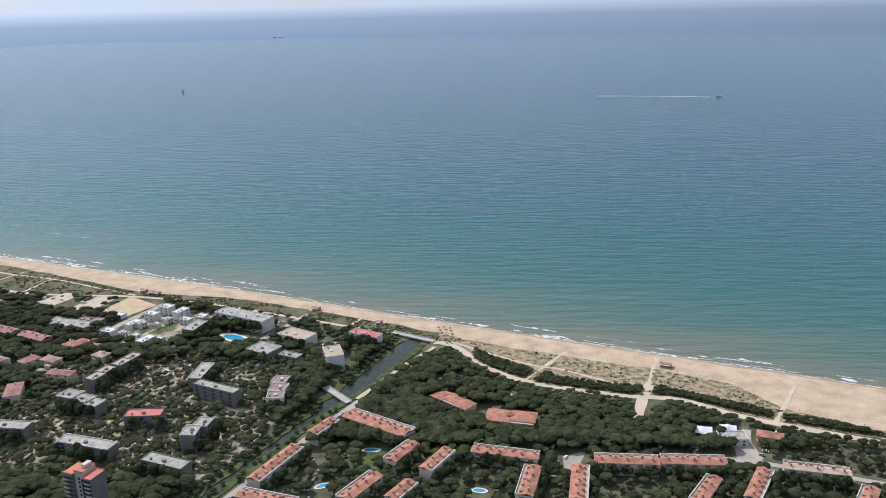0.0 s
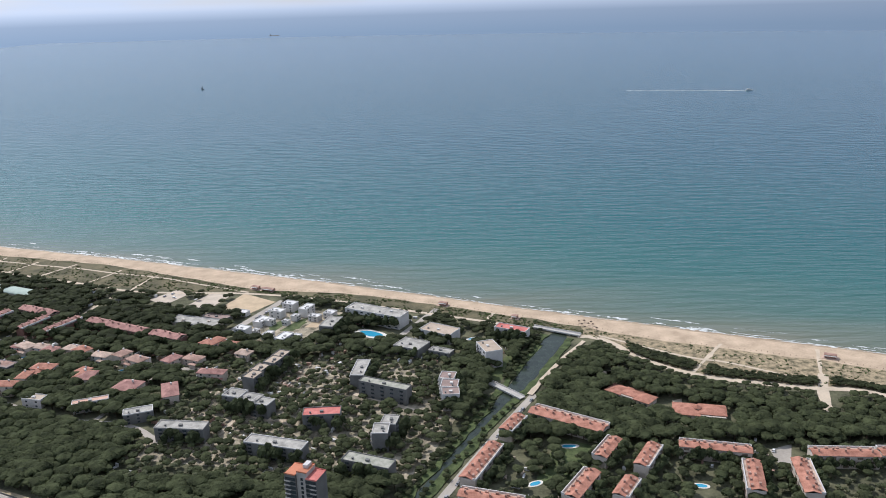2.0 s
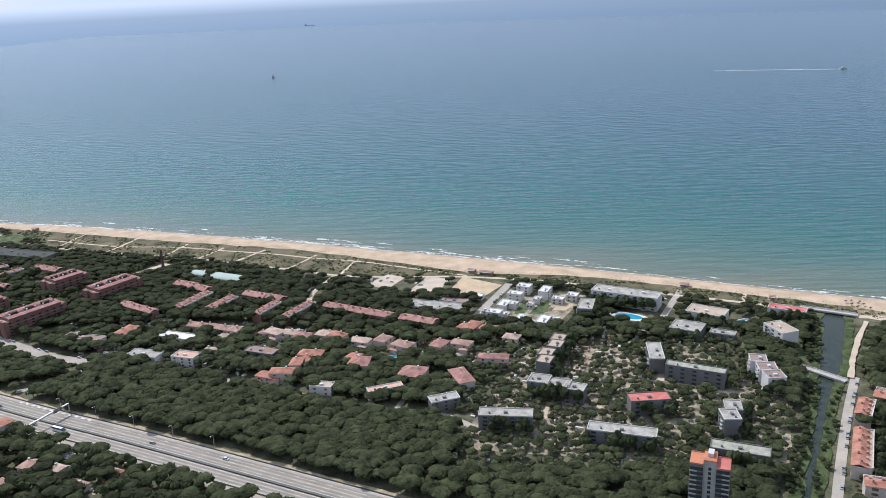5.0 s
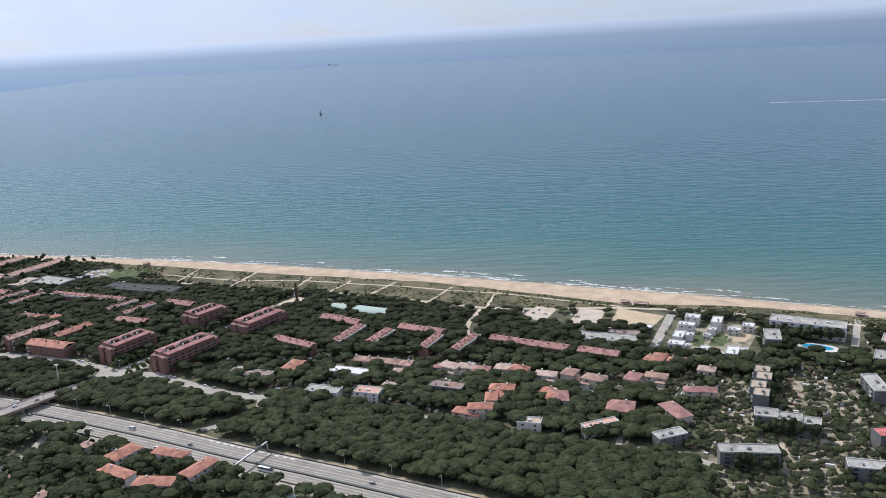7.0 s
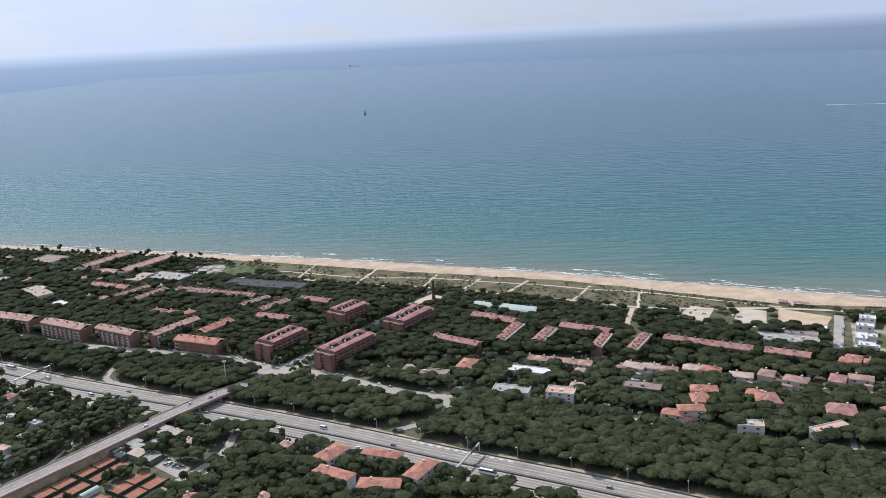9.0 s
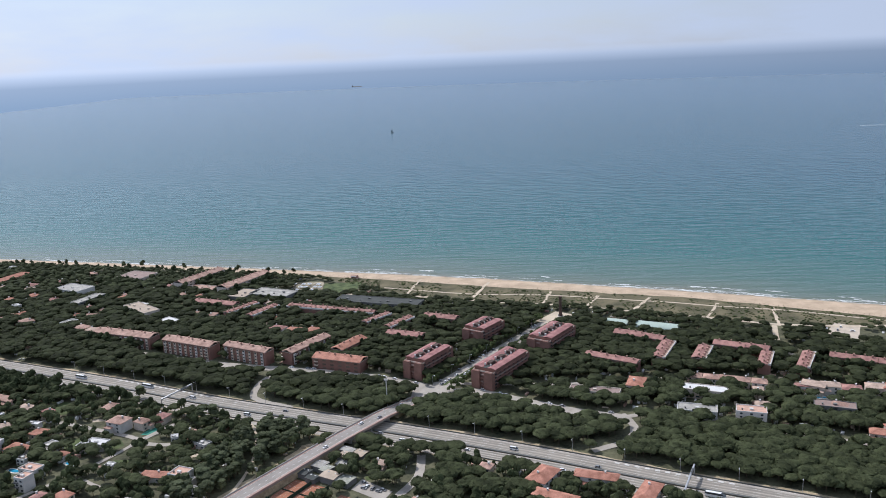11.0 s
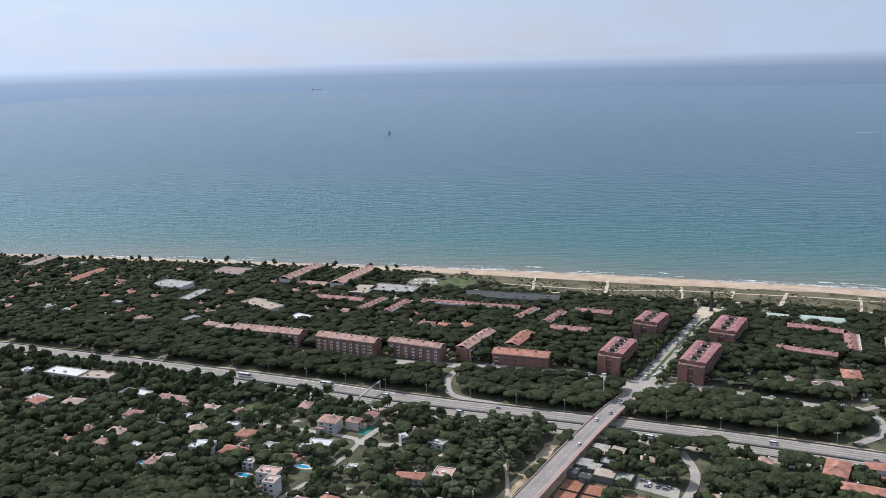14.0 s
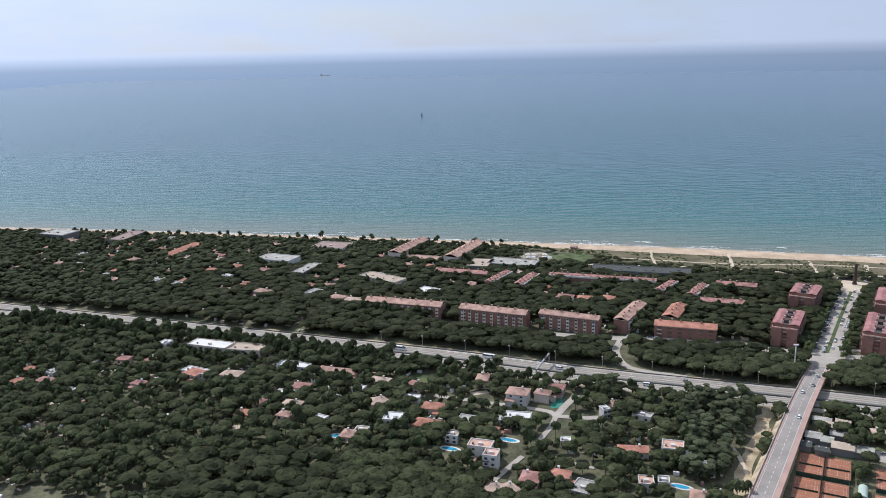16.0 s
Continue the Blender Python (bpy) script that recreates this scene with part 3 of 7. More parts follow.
for x0, x1, o in ((-735, -655, 13.6), (-1160, -1045, 13.9)):
    piece = MOTORWAY[(MOTORWAY[:, 0] > x0) & (MOTORWAY[:, 0] < x1)]
    tagged(new("chevron_marking", dashes("chevron_marking", piece, o, 0.21, 3.2, 3.4, 1.7)), "white painted hatching at the slip road", "road marking", kind="structure")
for a, b in ((15.5, 13.2), (-10.6, -12.2), (2.6, 1.6), (-1.6, -2.6)):
    tagged(new("shoulder", ribbon("shoulder", MOTORWAY, a, b, 0.172, "street", ragged=0.12)), "paler hard shoulder of the motorway", "road shoulder", kind="structure")
tagged(new("crash_barrier", ribbon("crash_barrier", MOTORWAY, 0.9, -0.9, 0.95, "barrier", 0.95)), "dark median barrier of the motorway", "barrier", kind="structure")
tagged(new("noise_wall", ribbon("noise_wall", along([(-1250, 742), (-1183, 714), (-1130, 690)], 10), 0.2, -0.2, 3.0, "concrete", 3.0)), "low concrete wall beside the motorway", "wall", kind="structure")


def overpass():
    """Road bridge over the motorway with a pink footway, parapets, piers and earth ramps."""
    line = along([(-868, 680), (-885, 653), (-920, 598), (-958, 536), (-982, 497), (-1014, 445)], 6)
    d = np.r_[0, np.cumsum(np.linalg.norm(np.diff(line, axis=0), axis=1))]
    z = np.interp(d, [0, 45, 95, 215, 275], [0.4, 5.0, 6.0, 6.0, 4.5])
    take_line(line, 18)
    ob = thing("road_bridge", "grey road bridge with pink footway over the motorway", "bridge", 0, 0)
    part("deck", ribbon("deck", line, 6.8, -6.8, z, "bridge_asphalt", 1.1), ob)
    part("footway", ribbon("footway", line, 6.7, 4.0, z + 0.14, "pink_paving", 0.12), ob, "pink paved footway")
    part("footway", ribbon("footway", line, -5.2, -6.7, z + 0.14, "pink_paving", 0.12), ob, "narrow pink kerb walk")
    for o, m in ((6.9, "pink_paving"), (-6.9, "concrete")):
        part("parapet", ribbon("parapet", line, o + 0.15, o - 0.15, z + 1.0, m, 1.1), ob)
    tagged(part("lane_marking", dashes("lane_marking", line, -0.4, z + 0.06, 2.5, 3.5, 0.3), ob), kind="stuff")
    for o in (3.7, -4.7):
        part("edge_line", ribbon("edge_line", line, o, o - 0.25, z + 0.05, "paint"), ob)
    for lo, hi in ((0, 42), (92, 262)):
        sel = (d >= lo) & (d <= hi)
        seg, zz = line[sel], z[sel] - 1.1
        n = normals(seg)
        vs = np.vstack([np.c_[seg + n * 6.6, zz], np.c_[seg - n * 6.6, zz], np.c_[seg + n * 6.7, zz * 0 - 0.2], np.c_[seg - n * 11.5, zz * 0 - 0.2]])
        m = len(seg)
        fs = [(i, i + 1, 2 * m + i + 1, 2 * m + i) for i in range(m - 1)] + [(m + i, 3 * m + i, 3 * m + i + 1, m + i + 1) for i in range(m - 1)]
        fs += [(0, 2 * m, 3 * m, m), (m - 1, 2 * m - 1, 4 * m - 1, 3 * m - 1)]
        part("embankment", mesh_of("embankment", vs, fs, "verge"), ob, "dry ochre earth ramp")
    for s in (46, 66, 88):
        x, y = np.interp(s, d, line[:, 0]), np.interp(s, d, line[:, 1])
        part("pier", shared_box("pier", "concrete", (-5, -0.6, 0, 5, 0.6, 4.6)), ob, at=pose(x, y, 0, 0, 0, -21))
    return line, d, z


BRIDGE = overpass()
BANK = along([(-928, 620), (-939, 604), (-951, 583), (-967, 555), (-981, 531), (-992, 510)], 6)
take_line(BANK, 9)
take_line(along([(-899, 540), (-874, 524)], 5), 22)
way("path", "sandy footpath winding through the tall trees", [(-998, 641), (-990, 632), (-981, 609), (-976, 583), (-975, 554), (-978, 530)], 2.2, "path_sand", 0.13, shade=False, ragged=0.2)
PATH_LINE = along([(-998, 641), (-990, 632), (-981, 609), (-976, 583), (-975, 554), (-978, 530)], 4)
take_line(PATH_LINE - (1, 3), 5)
tagged(new("bank", ribbon("bank", BANK, 5.0, -3.2, 0.11, "verge", ragged=1.0)), "dry sandy bank beside the bridge ramp", "bank", kind="structure")

# canal from the beach inland, with reedy banks
CANAL = along([(-62, 742), (-84, 702), (-120, 613), (-133, 588), (-156, 536), (-187, 468), (-228, 384)], 8)
take_line(CANAL, 32)
half = np.interp(CANAL[:, 1], [180, 480, 560, 610, 700, 715, 745], [2.2, 2.3, 3.2, 7.4, 9.4, 4, 2.5])
WATER = material("canal_water", (0.030, 0.040, 0.028), 0.22, 0.35, 8, 1.2, spec=0.3)
tagged(new("canal", ribbon("canal", CANAL, half, -half, 0.08, "canal_water")), "dark still water of a canal", "canal", kind="structure")
INNER = CANAL[:, 1] < 706
for sgn in (1, -1):
    tagged(new("canal_bank", ribbon("canal_bank", CANAL[INNER], sgn * half[INNER] + (6.5 if sgn > 0 else 0), sgn * half[INNER] - (0 if sgn > 0 else 6.5), 0.7, "reed", 0.8, ragged=0.9)), "reedy green bank of the canal", "bank", kind="structure")
way("path", "pale track along the canal", [(-62, 690), (-80, 660), (-100, 622), (-116, 588)], 4, "path_sand", 0.9, ragged=0.4)


def foot_bridge(x, y, angle, length, width, label):
    ob = thing("canal_bridge", label, "bridge", x, y, angle)
    part("deck", mesh_of("deck", *boxes((-length / 2, -width / 2, 0.9, length / 2, width / 2, 1.5)), "concrete"), ob)
    for s in (1, -1):
        part("railing", mesh_of("railing", *boxes((-length / 2, s * width / 2 - 0.12, 1.5, length / 2, s * width / 2 + 0.12, 2.4)), "white"), ob)
    for u in (-0.3, 0.3):
        part("pier", mesh_of("pier", *boxes((length * u - 0.5, -width / 2 + 0.3, 0, length * u + 0.5, width / 2 - 0.3, 0.9)), "concrete"), ob)
    take(x, y, angle, length, width)


foot_bridge(-134, 595, -48, 36, 6, "pale concrete bridge over the canal")
foot_bridge(-84, 713, -28, 46, 6, "pale concrete bridge at the canal mouth")


def plot(name, label, corners, mat, z=0.1, category="ground", clear=True):
    c = np.array(corners, float)
    me = mesh_of(name, [(x, y, z) for x, y in c], [tuple(range(len(c)))], mat)
    me.update()
    if me.polygons[0].normal.z < 0:
        me.flip_normals()
    m = c.mean(0)
    u = c[1] - c[0]
    if clear:
        take(*m, math.degrees(math.atan2(u[1], u[0])), np.linalg.norm(u), np.linalg.norm(c[2] - c[1]), 0.5)
    return tagged(new(name, me), label, category, kind="structure")


plot("courtyard", "earthen and grassy courts between the white villas", [(-354, 786), (-284, 768), (-318, 700), (-378, 716)], "pale_soil", 0.07, "courtyard")
take(-338, 712, -15, 66, 34)
plot("lawn", "bright green lawn between the white villas", [(-331, 747), (-319, 746), (-329, 723), (-342, 724)], "lawn", 0.12, "lawn")
plot("lawn", "bright green lawn between the white villas", [(-347, 744), (-339, 742), (-347, 722), (-355, 725)], "lawn", 0.12, "lawn")
plot("lawn", "bright green lawn between the white villas", [(-340, 779), (-328, 776), (-333, 768), (-343, 770)], "lawn", 0.12, "lawn")
plot("lawn", "bright green lawn between the white villas", [(-331, 750), (-321, 756), (-324, 728), (-337, 726)], "lawn", 0.13, "lawn", clear=False)
plot("lawn", "bright green lawn between the white villas", [(-355, 737), (-341, 758), (-338, 750), (-352, 723)], "lawn", 0.13, "lawn", clear=False)
plot("terrace", "sandy terrace with pergola roofs", [(-313, 749), (-298, 748), (-308, 731), (-320, 732)], "lot_sand", 0.12, "terrace")
for spot in ((-476, 802, -22, 36, 30), (-443, 786, -22, 40, 24), (-400, 775, -22, 44, 20)):
    take(*spot)
plot("sand_lot", "white gravel parking lot", [(-502, 814), (-482, 844), (-464, 830), (-479, 797)], "white_lot")
plot("sand_lot", "pale sandy open lot", [(-457, 788), (-440, 835), (-417, 822), (-431, 775)], "white_lot")
plot("sand_lot", "golden sandy open lot", [(-421, 775), (-404, 829), (-364, 802), (-385, 766)], "lot_sand")
plot("car_park", "pale asphalt car park of the sports club", [(-895, 553), (-873, 537), (-878, 525), (-900, 540)], "street", 0.19, "car park")
way("path", "pale camp road under scattered trees", [(-374, 568), (-354, 571), (-333, 562), (-313, 556), (-290, 545)], 6, "path_sand", 0.1, ragged=0.8, shade=False)
way("path", "pale camp road under scattered trees", [(-333, 562), (-339, 538), (-345, 519)], 3.5, "path_sand", 0.1, ragged=0.8, shade=False)
way("path", "pale lane below the grey blocks", [(-253, 593), (-237, 586), (-212, 571), (-200, 563)], 4, "path_sand", 0.1, ragged=0.5)
plot("clearing", "pale sandy clearing in the pine wood", [(-81, 642), (-67, 643), (-74, 631), (-82, 631)], "path_sand", 0.12)
plot("clearing", "pale sandy clearing in the pine wood", [(-51, 630), (-35, 632), (-43, 620), (-53, 620)], "path_sand", 0.12)
plot("clearing", "pale sandy clearing in the pine wood", [(-55, 629), (-43, 632), (-46, 622), (-53, 620)], "path_sand", 0.12)
plot("clearing", "pale sandy clearing in the pine wood", [(-39, 632), (-34, 635), (-36, 622), (-40, 624)], "path_sand", 0.12)
plot("clearing", "pale sandy clearing in the pine wood", [(-60, 622), (-51, 624), (-51, 611), (-58, 609)], "path_sand", 0.12)
plot("clearing", "pale sandy clearing in the pine wood", [(-10, 578), (-2, 581), (-5, 570), (-10, 570)], "path_sand", 0.12)
plot("clearing", "pale sandy clearing in the pine wood", [(-1, 600), (6, 604), (6, 596), (1, 592)], "path_sand", 0.12)
plot("car_park", "pale paved yard between the blocks", [(38, 507), (55, 514), (46, 490), (38, 486)], "street", 0.13)
plot("car_park", "pale paved yard between the blocks", [(157, 524), (170, 527), (172, 506), (153, 495)], "street", 0.13)
plot("lawn", "green lawn by the canal", [(-129, 666), (-119, 668), (-137, 615), (-149, 616), (-143, 638)], "lawn", 0.12)
plot("lawn", "green lawn beside the long hall", [(-1018, 1034), (-972, 1038), (-974, 985), (-1013, 985)], "lawn", 0.1)
plot("sand_lot", "pale yard with white tents by the long hall", [(-1059, 1043), (-1021, 1044), (-1014, 994), (-1049, 984)], "pale_soil", 0.1)
plot("camp_ground", "pale trodden soil of a wooded camp", [(-400, 500), (-196, 470), (-170, 560), (-215, 650), (-345, 650)], "pale_soil", 0.03, clear=False)
plot("lawn", "green lawn by the canal", [(-132, 640), (-108, 690), (-98, 684), (-122, 632)], "lawn", 0.12)
plot("lawn", "lawn inside the row of blocks", [(-120, 470), (-100, 525), (-62, 505), (-82, 460)], "lawn", 0.05, clear=False)
plot("lawn", "garden lawn among the white houses", [(-350, 722), (-335, 745), (-318, 736), (-330, 712)], "lawn", 0.05)

# ---------------------------------------------------------------- buildings
ROOF_WORDS = {"terracotta": "terracotta tile", "dark_tile": "dark red tile", "old_tile": "weathered brown tile", "tan_tile": "sand-coloured tile", "red_coat": "bright red coated", "grey_roof": "flat grey", "slate_roof": "dark metal", "pale_roof": "flat beige", "brown_roof": "flat brown", "moss_roof": "mossy flat grey", "white_roof": "flat white", "terrace": "pink-tiled terrace"}
WALL_WORDS = {"cream": "cream rendered", "red_brick": "red brick", "white": "white rendered", "grey": "grey rendered"}


PLOTS = []


def remote(ob):
    """Whether a house lies so far from the flight line that its windows are specks."""
    x, y, _ = ob.matrix_world.translation
    return y > 640 or x < -1150 or x > 260


def windows(ob, length, width, height, pitch=4.6, sides=(1, -1), glass="glass", wide=2.0, high=1.5):
    floors = max(1, round(height / 3.0))
    step = height / floors
    n = max(2, int(length / pitch))
    if remote(ob):
        spans = []
        for f in range(floors):
            for i in range(n):
                x, z = length * ((i + 0.5) / n - 0.5), f * step + step * 0.52
                spans += [(x - wide / 2, min(s * width / 2, s * (width / 2 + 0.12)), z - high / 2, x + wide / 2, max(s * width / 2, s * (width / 2 + 0.12)), z + high / 2) for s in sides]
        tagged(part("glazing", mesh_of("glazing", *boxes(*spans), glass), ob), kind="stuff")
        return
    pane = shared_box("window", glass, (-wide / 2, -0.12, -high / 2, wide / 2, 0.06, high / 2))
    for f in range(floors):
        for i in range(n):
            x = length * ((i + 0.5) / n - 0.5)
            for s in sides:
                part("window", pane, ob, at=pose(x, s * width / 2, f * step + step * 0.52, 0, 0, 180 if s > 0 else 0))


def balconies(ob, length, width, height, side, mat, every=2, wide=3.6):
    floors = max(1, round(height / 3.0))
    step = height / floors
    n = max(2, int(length / 8.0))
    slab = shared_box("balcony", mat, (-wide / 2, -1.3, 0, wide / 2, 0, 0.16), (-wide / 2, -1.3, 0.16, wide / 2, -1.18, 1.0), (-wide / 2, -1.18, 0.16, -wide / 2 + 0.1, 0, 1.0), (wide / 2 - 0.1, -1.18, 0.16, wide / 2, 0, 1.0))
    if remote(ob):
        every *= 2
    for f in range(1, floors):
        for i in range(0, n, every):
            x = length * ((i + 0.5) / n - 0.5)
            part("balcony", slab, ob, at=pose(x, side * width / 2, f * step, 0, 0, 180 if side > 0 else 0))


def gable(length, y0, y1, z, rise, over=0.5, thick=0.3):
    """A ridged roof with thick eaves."""
    a, b, l, m = y0 - over, y1 + over, length / 2 + over, (y0 + y1) / 2
    vs = []
    for dz in (0, -thick):
        for x in (-l, l):
            vs += [(x, a, z + dz), (x, m, z + rise + dz), (x, b, z + dz)]
    return vs, [(0, 3, 4, 1), (1, 4, 5, 2), (6, 7, 10, 9), (7, 8, 11, 10), (0, 6, 9, 3), (2, 5, 11, 8), (0, 1, 7, 6), (1, 2, 8, 7), (3, 9, 10, 4), (4, 10, 11, 5)]


def hip(length, width, z, rise, over=0.6, thick=0.3):
    l, w = length / 2 + over, width / 2 + over
    r = max(0.2, l - w)
    vs = [(-l, -w, z), (l, -w, z), (l, w, z), (-l, w, z), (-r, 0, z + rise), (r, 0, z + rise)]
    vs += [(x, y, z - thick) for x, y, _ in vs[:4]]
    return vs, [(0, 1, 5, 4), (1, 2, 5), (2, 3, 4, 5), (3, 0, 4), (0, 6, 7, 1), (1, 7, 8, 2), (2, 8, 9, 3), (3, 9, 6, 0), (6, 9, 8, 7)]


def chimney(ob, x, y, z, mat="old_tile"):
    part("chimney", shared_box("chimney", mat, (-0.45, -0.6, -0.6, 0.45, 0.6, 1.5), (-0.6, -0.75, 1.5, 0.6, 0.75, 1.7)), ob, at=pose(x, y, z))


def row_block(x, y, angle, length, width, height, roof, wall, terrace):
    """Holiday flats: a ridged roof, a sunken roof terrace with a white parapet on one side (terrace: 1, -1 or 0)."""
    ob = thing("apartment_block", f"{WALL_WORDS[wall]} apartment block with {ROOF_WORDS[roof]} roof", "apartment block", x, y, angle, group="apartment blocks")
    take(x, y, angle, length, width, 0.6)
    PLOTS.append((x, y, angle, length, width, height))
    w = width / 2
    part("wall", mesh_of("wall", *boxes((-length / 2, -w, -0.4, length / 2, w, height)), wall), ob)
    y0, y1 = -w, w
    if terrace > 0:
        y1 = w - width * 0.24
    elif terrace < 0:
        y0 = -w + width * 0.24
    rise = (y1 - y0) * 0.17
    tiles = part("roof", mesh_of("roof", *gable(length, y0, y1, height + 0.32, rise), roof), ob)
    if terrace:
        a, b = (y1 + 0.55, w) if terrace > 0 else (-w, y0 - 0.55)
        part("terrace_floor", mesh_of("terrace_floor", *boxes((-length / 2, a, height, length / 2, b, height + 0.05)), "tan_tile"), ob)
        e = w if terrace > 0 else -w
        part("parapet", mesh_of("parapet", *boxes((-length / 2 - 0.2, e - 0.25, height - 0.5, length / 2 + 0.2, e + 0.25, height + 1.1), (-length / 2 - 0.2, min(a, b), height - 0.4, -length / 2 + 0.2, max(a, b), height + 1.05), (length / 2 - 0.2, min(a, b), height - 0.4, length / 2 + 0.2, max(a, b), height + 1.05)), "white"), ob, "white terrace parapet")
        n = max(2, int(length / 6))
        for i in range(n):
            part("stair_head", shared_box("stair_head", "old_tile", (-0.9, -0.7, -0.5, 0.9, 0.7, 1.5)), ob, at=pose(length * ((i + 0.5) / n - 0.5), (y1 - 0.4 if terrace > 0 else y0 + 0.4), height + 0.35))
    n = max(2, int(length / 7))
    for i in range(n):
        chimney(tiles, length * ((i + 0.5) / n - 0.5) + 1.2 * (i % 2), (y0 + y1) / 2 + (0.9 if i % 2 else -0.9), height + 0.3 + rise * 0.8)
    windows(ob, length, width, height, 8.0, glass="shutter", wide=3.4)
    balconies(ob, length, width, height, -1, "cream", 3)
    if wall == "red_brick" and height >= 12:
        m = max(3, int(length / 6.5))
        for i in range(m):
            u = length * ((i + 0.5) / m - 0.5)
            bay = part("bay", shared_box("bay", "cream" if i % 3 else "white", (-1.2, -0.9, 0.4, 1.2, 0, height - 1.4)), ob, "pale projecting balcony bay", pose(u, -w, 0))
            part("bay_window", shared_box("bay_window", "glass", *[(-0.95, -0.96, z, 0.95, -0.5, z + 1.3) for z in np.arange(1.6, height - 2.6, 2.9)]), bay)
    part("cornice", mesh_of("cornice", *boxes((-length / 2 - 0.15, -w - 0.15, height - 0.35, length / 2 + 0.15, w + 0.15, height)), "white" if wall == "cream" else "cream"), ob)


def avenue_block(x, y, angle, length, width, height):
    """Five-storey brick block with two pink roof pitches, a sunken middle and tiers of pale balconies at its ends."""
    ob = thing("apartment_block", "tall red brick apartment block with pink tiled roof", "apartment block", x, y, angle, group="avenue blocks")
    take(x, y, angle, length, width, 2.0)
    w = width / 2
    part("wall", mesh_of("wall", *boxes((-length / 2, -w, -0.4, length / 2, w, height - 2.6), (-length / 2 + 3, -w, height - 2.6, length / 2 - 3, w, height)), "red_brick"), ob)
    for s in (1, -1):
        lo, hi = sorted((s * w, s * w * 0.32))
        tiles = part("roof", mesh_of("roof", *gable(length - 6, lo, hi, height + 0.3, 0.8), "pink_tile"), ob)
        n = 6
        for i in range(n):
            chimney(tiles, (length - 8) * ((i + 0.5) / n - 0.5), s * w * 0.28, height + 0.3, "dark_tile" if i % 2 else "white")
    part("terrace_floor", mesh_of("terrace_floor", *boxes((-length / 2 + 3, -w * 0.2, height, length / 2 - 3, w * 0.2, height + 0.1)), "slate_roof"), ob)
    for s in (1, -1):
        a, b = sorted((s * (length / 2), s * (length / 2 - 3)))
        part("terrace_floor", mesh_of("terrace_floor", *boxes((a, -w, height - 2.6, b, w, height - 2.5)), "terrace"), ob)
        part("parapet", mesh_of("parapet", *boxes((a, -w, height - 2.5, b, -w + 0.25, height - 1.6), (a, w - 0.25, height - 2.5, b, w, height - 1.6), ((b - 0.25 if s > 0 else a), -w, height - 2.5, (b if s > 0 else a + 0.25), w, height - 1.6)), "cream"), ob)
    for i in range(3):
        part("stair_head", shared_box("stair_head", "old_brick", (-3.4, -1.8, 0, 3.4, 1.8, 2.4)), ob, at=pose((i - 1) * length * 0.27, 0, height))
    windows(ob, length, width, height - 2.6, 6.4, glass="glass", wide=2.6)
    for s in (1, -1):
        for f in range(1, 6):
            lo, hi = sorted((s * w, s * (w + 1.7)))
            e0, e1 = sorted((s * (w + 1.55), s * (w + 1.7)))
            zf = f * (height - 2.6) / 5.0
            part("gallery", mesh_of("gallery", *boxes((-length / 2 + 3, lo, zf - 0.2, length / 2 - 3, hi, zf), (-length / 2 + 3, e0, zf, length / 2 - 3, e1, zf + 0.8)), "red_brick" if f % 2 else "brown_roof"), ob, "long shaded balcony gallery")
    for s in (1, -1):
        for lo, hi in ((-w, -w * 0.22), (w * 0.22, w)):
            e0, e1 = sorted((s * length / 2, s * (length / 2 + 2.4)))
            part("end_tower", mesh_of("end_tower", *boxes((e0, lo, -0.4, e1, hi, height - 2.6), (e0, lo + 0.6, height - 2.6, e1 - 0.4 * s, hi - 0.6, height - 1.7)), "red_brick"), ob, "brick stair tower")
        for f in range(1, 5):
            e0, e1 = sorted((s * length / 2, s * (length / 2 + 1.2)))
            part("balcony", mesh_of("balcony", *boxes((e0, -w * 0.21, f * 2.9, e1, w * 0.21, f * 2.9 + 0.9)), "red_brick" if f % 2 else "brown_roof"), ob)


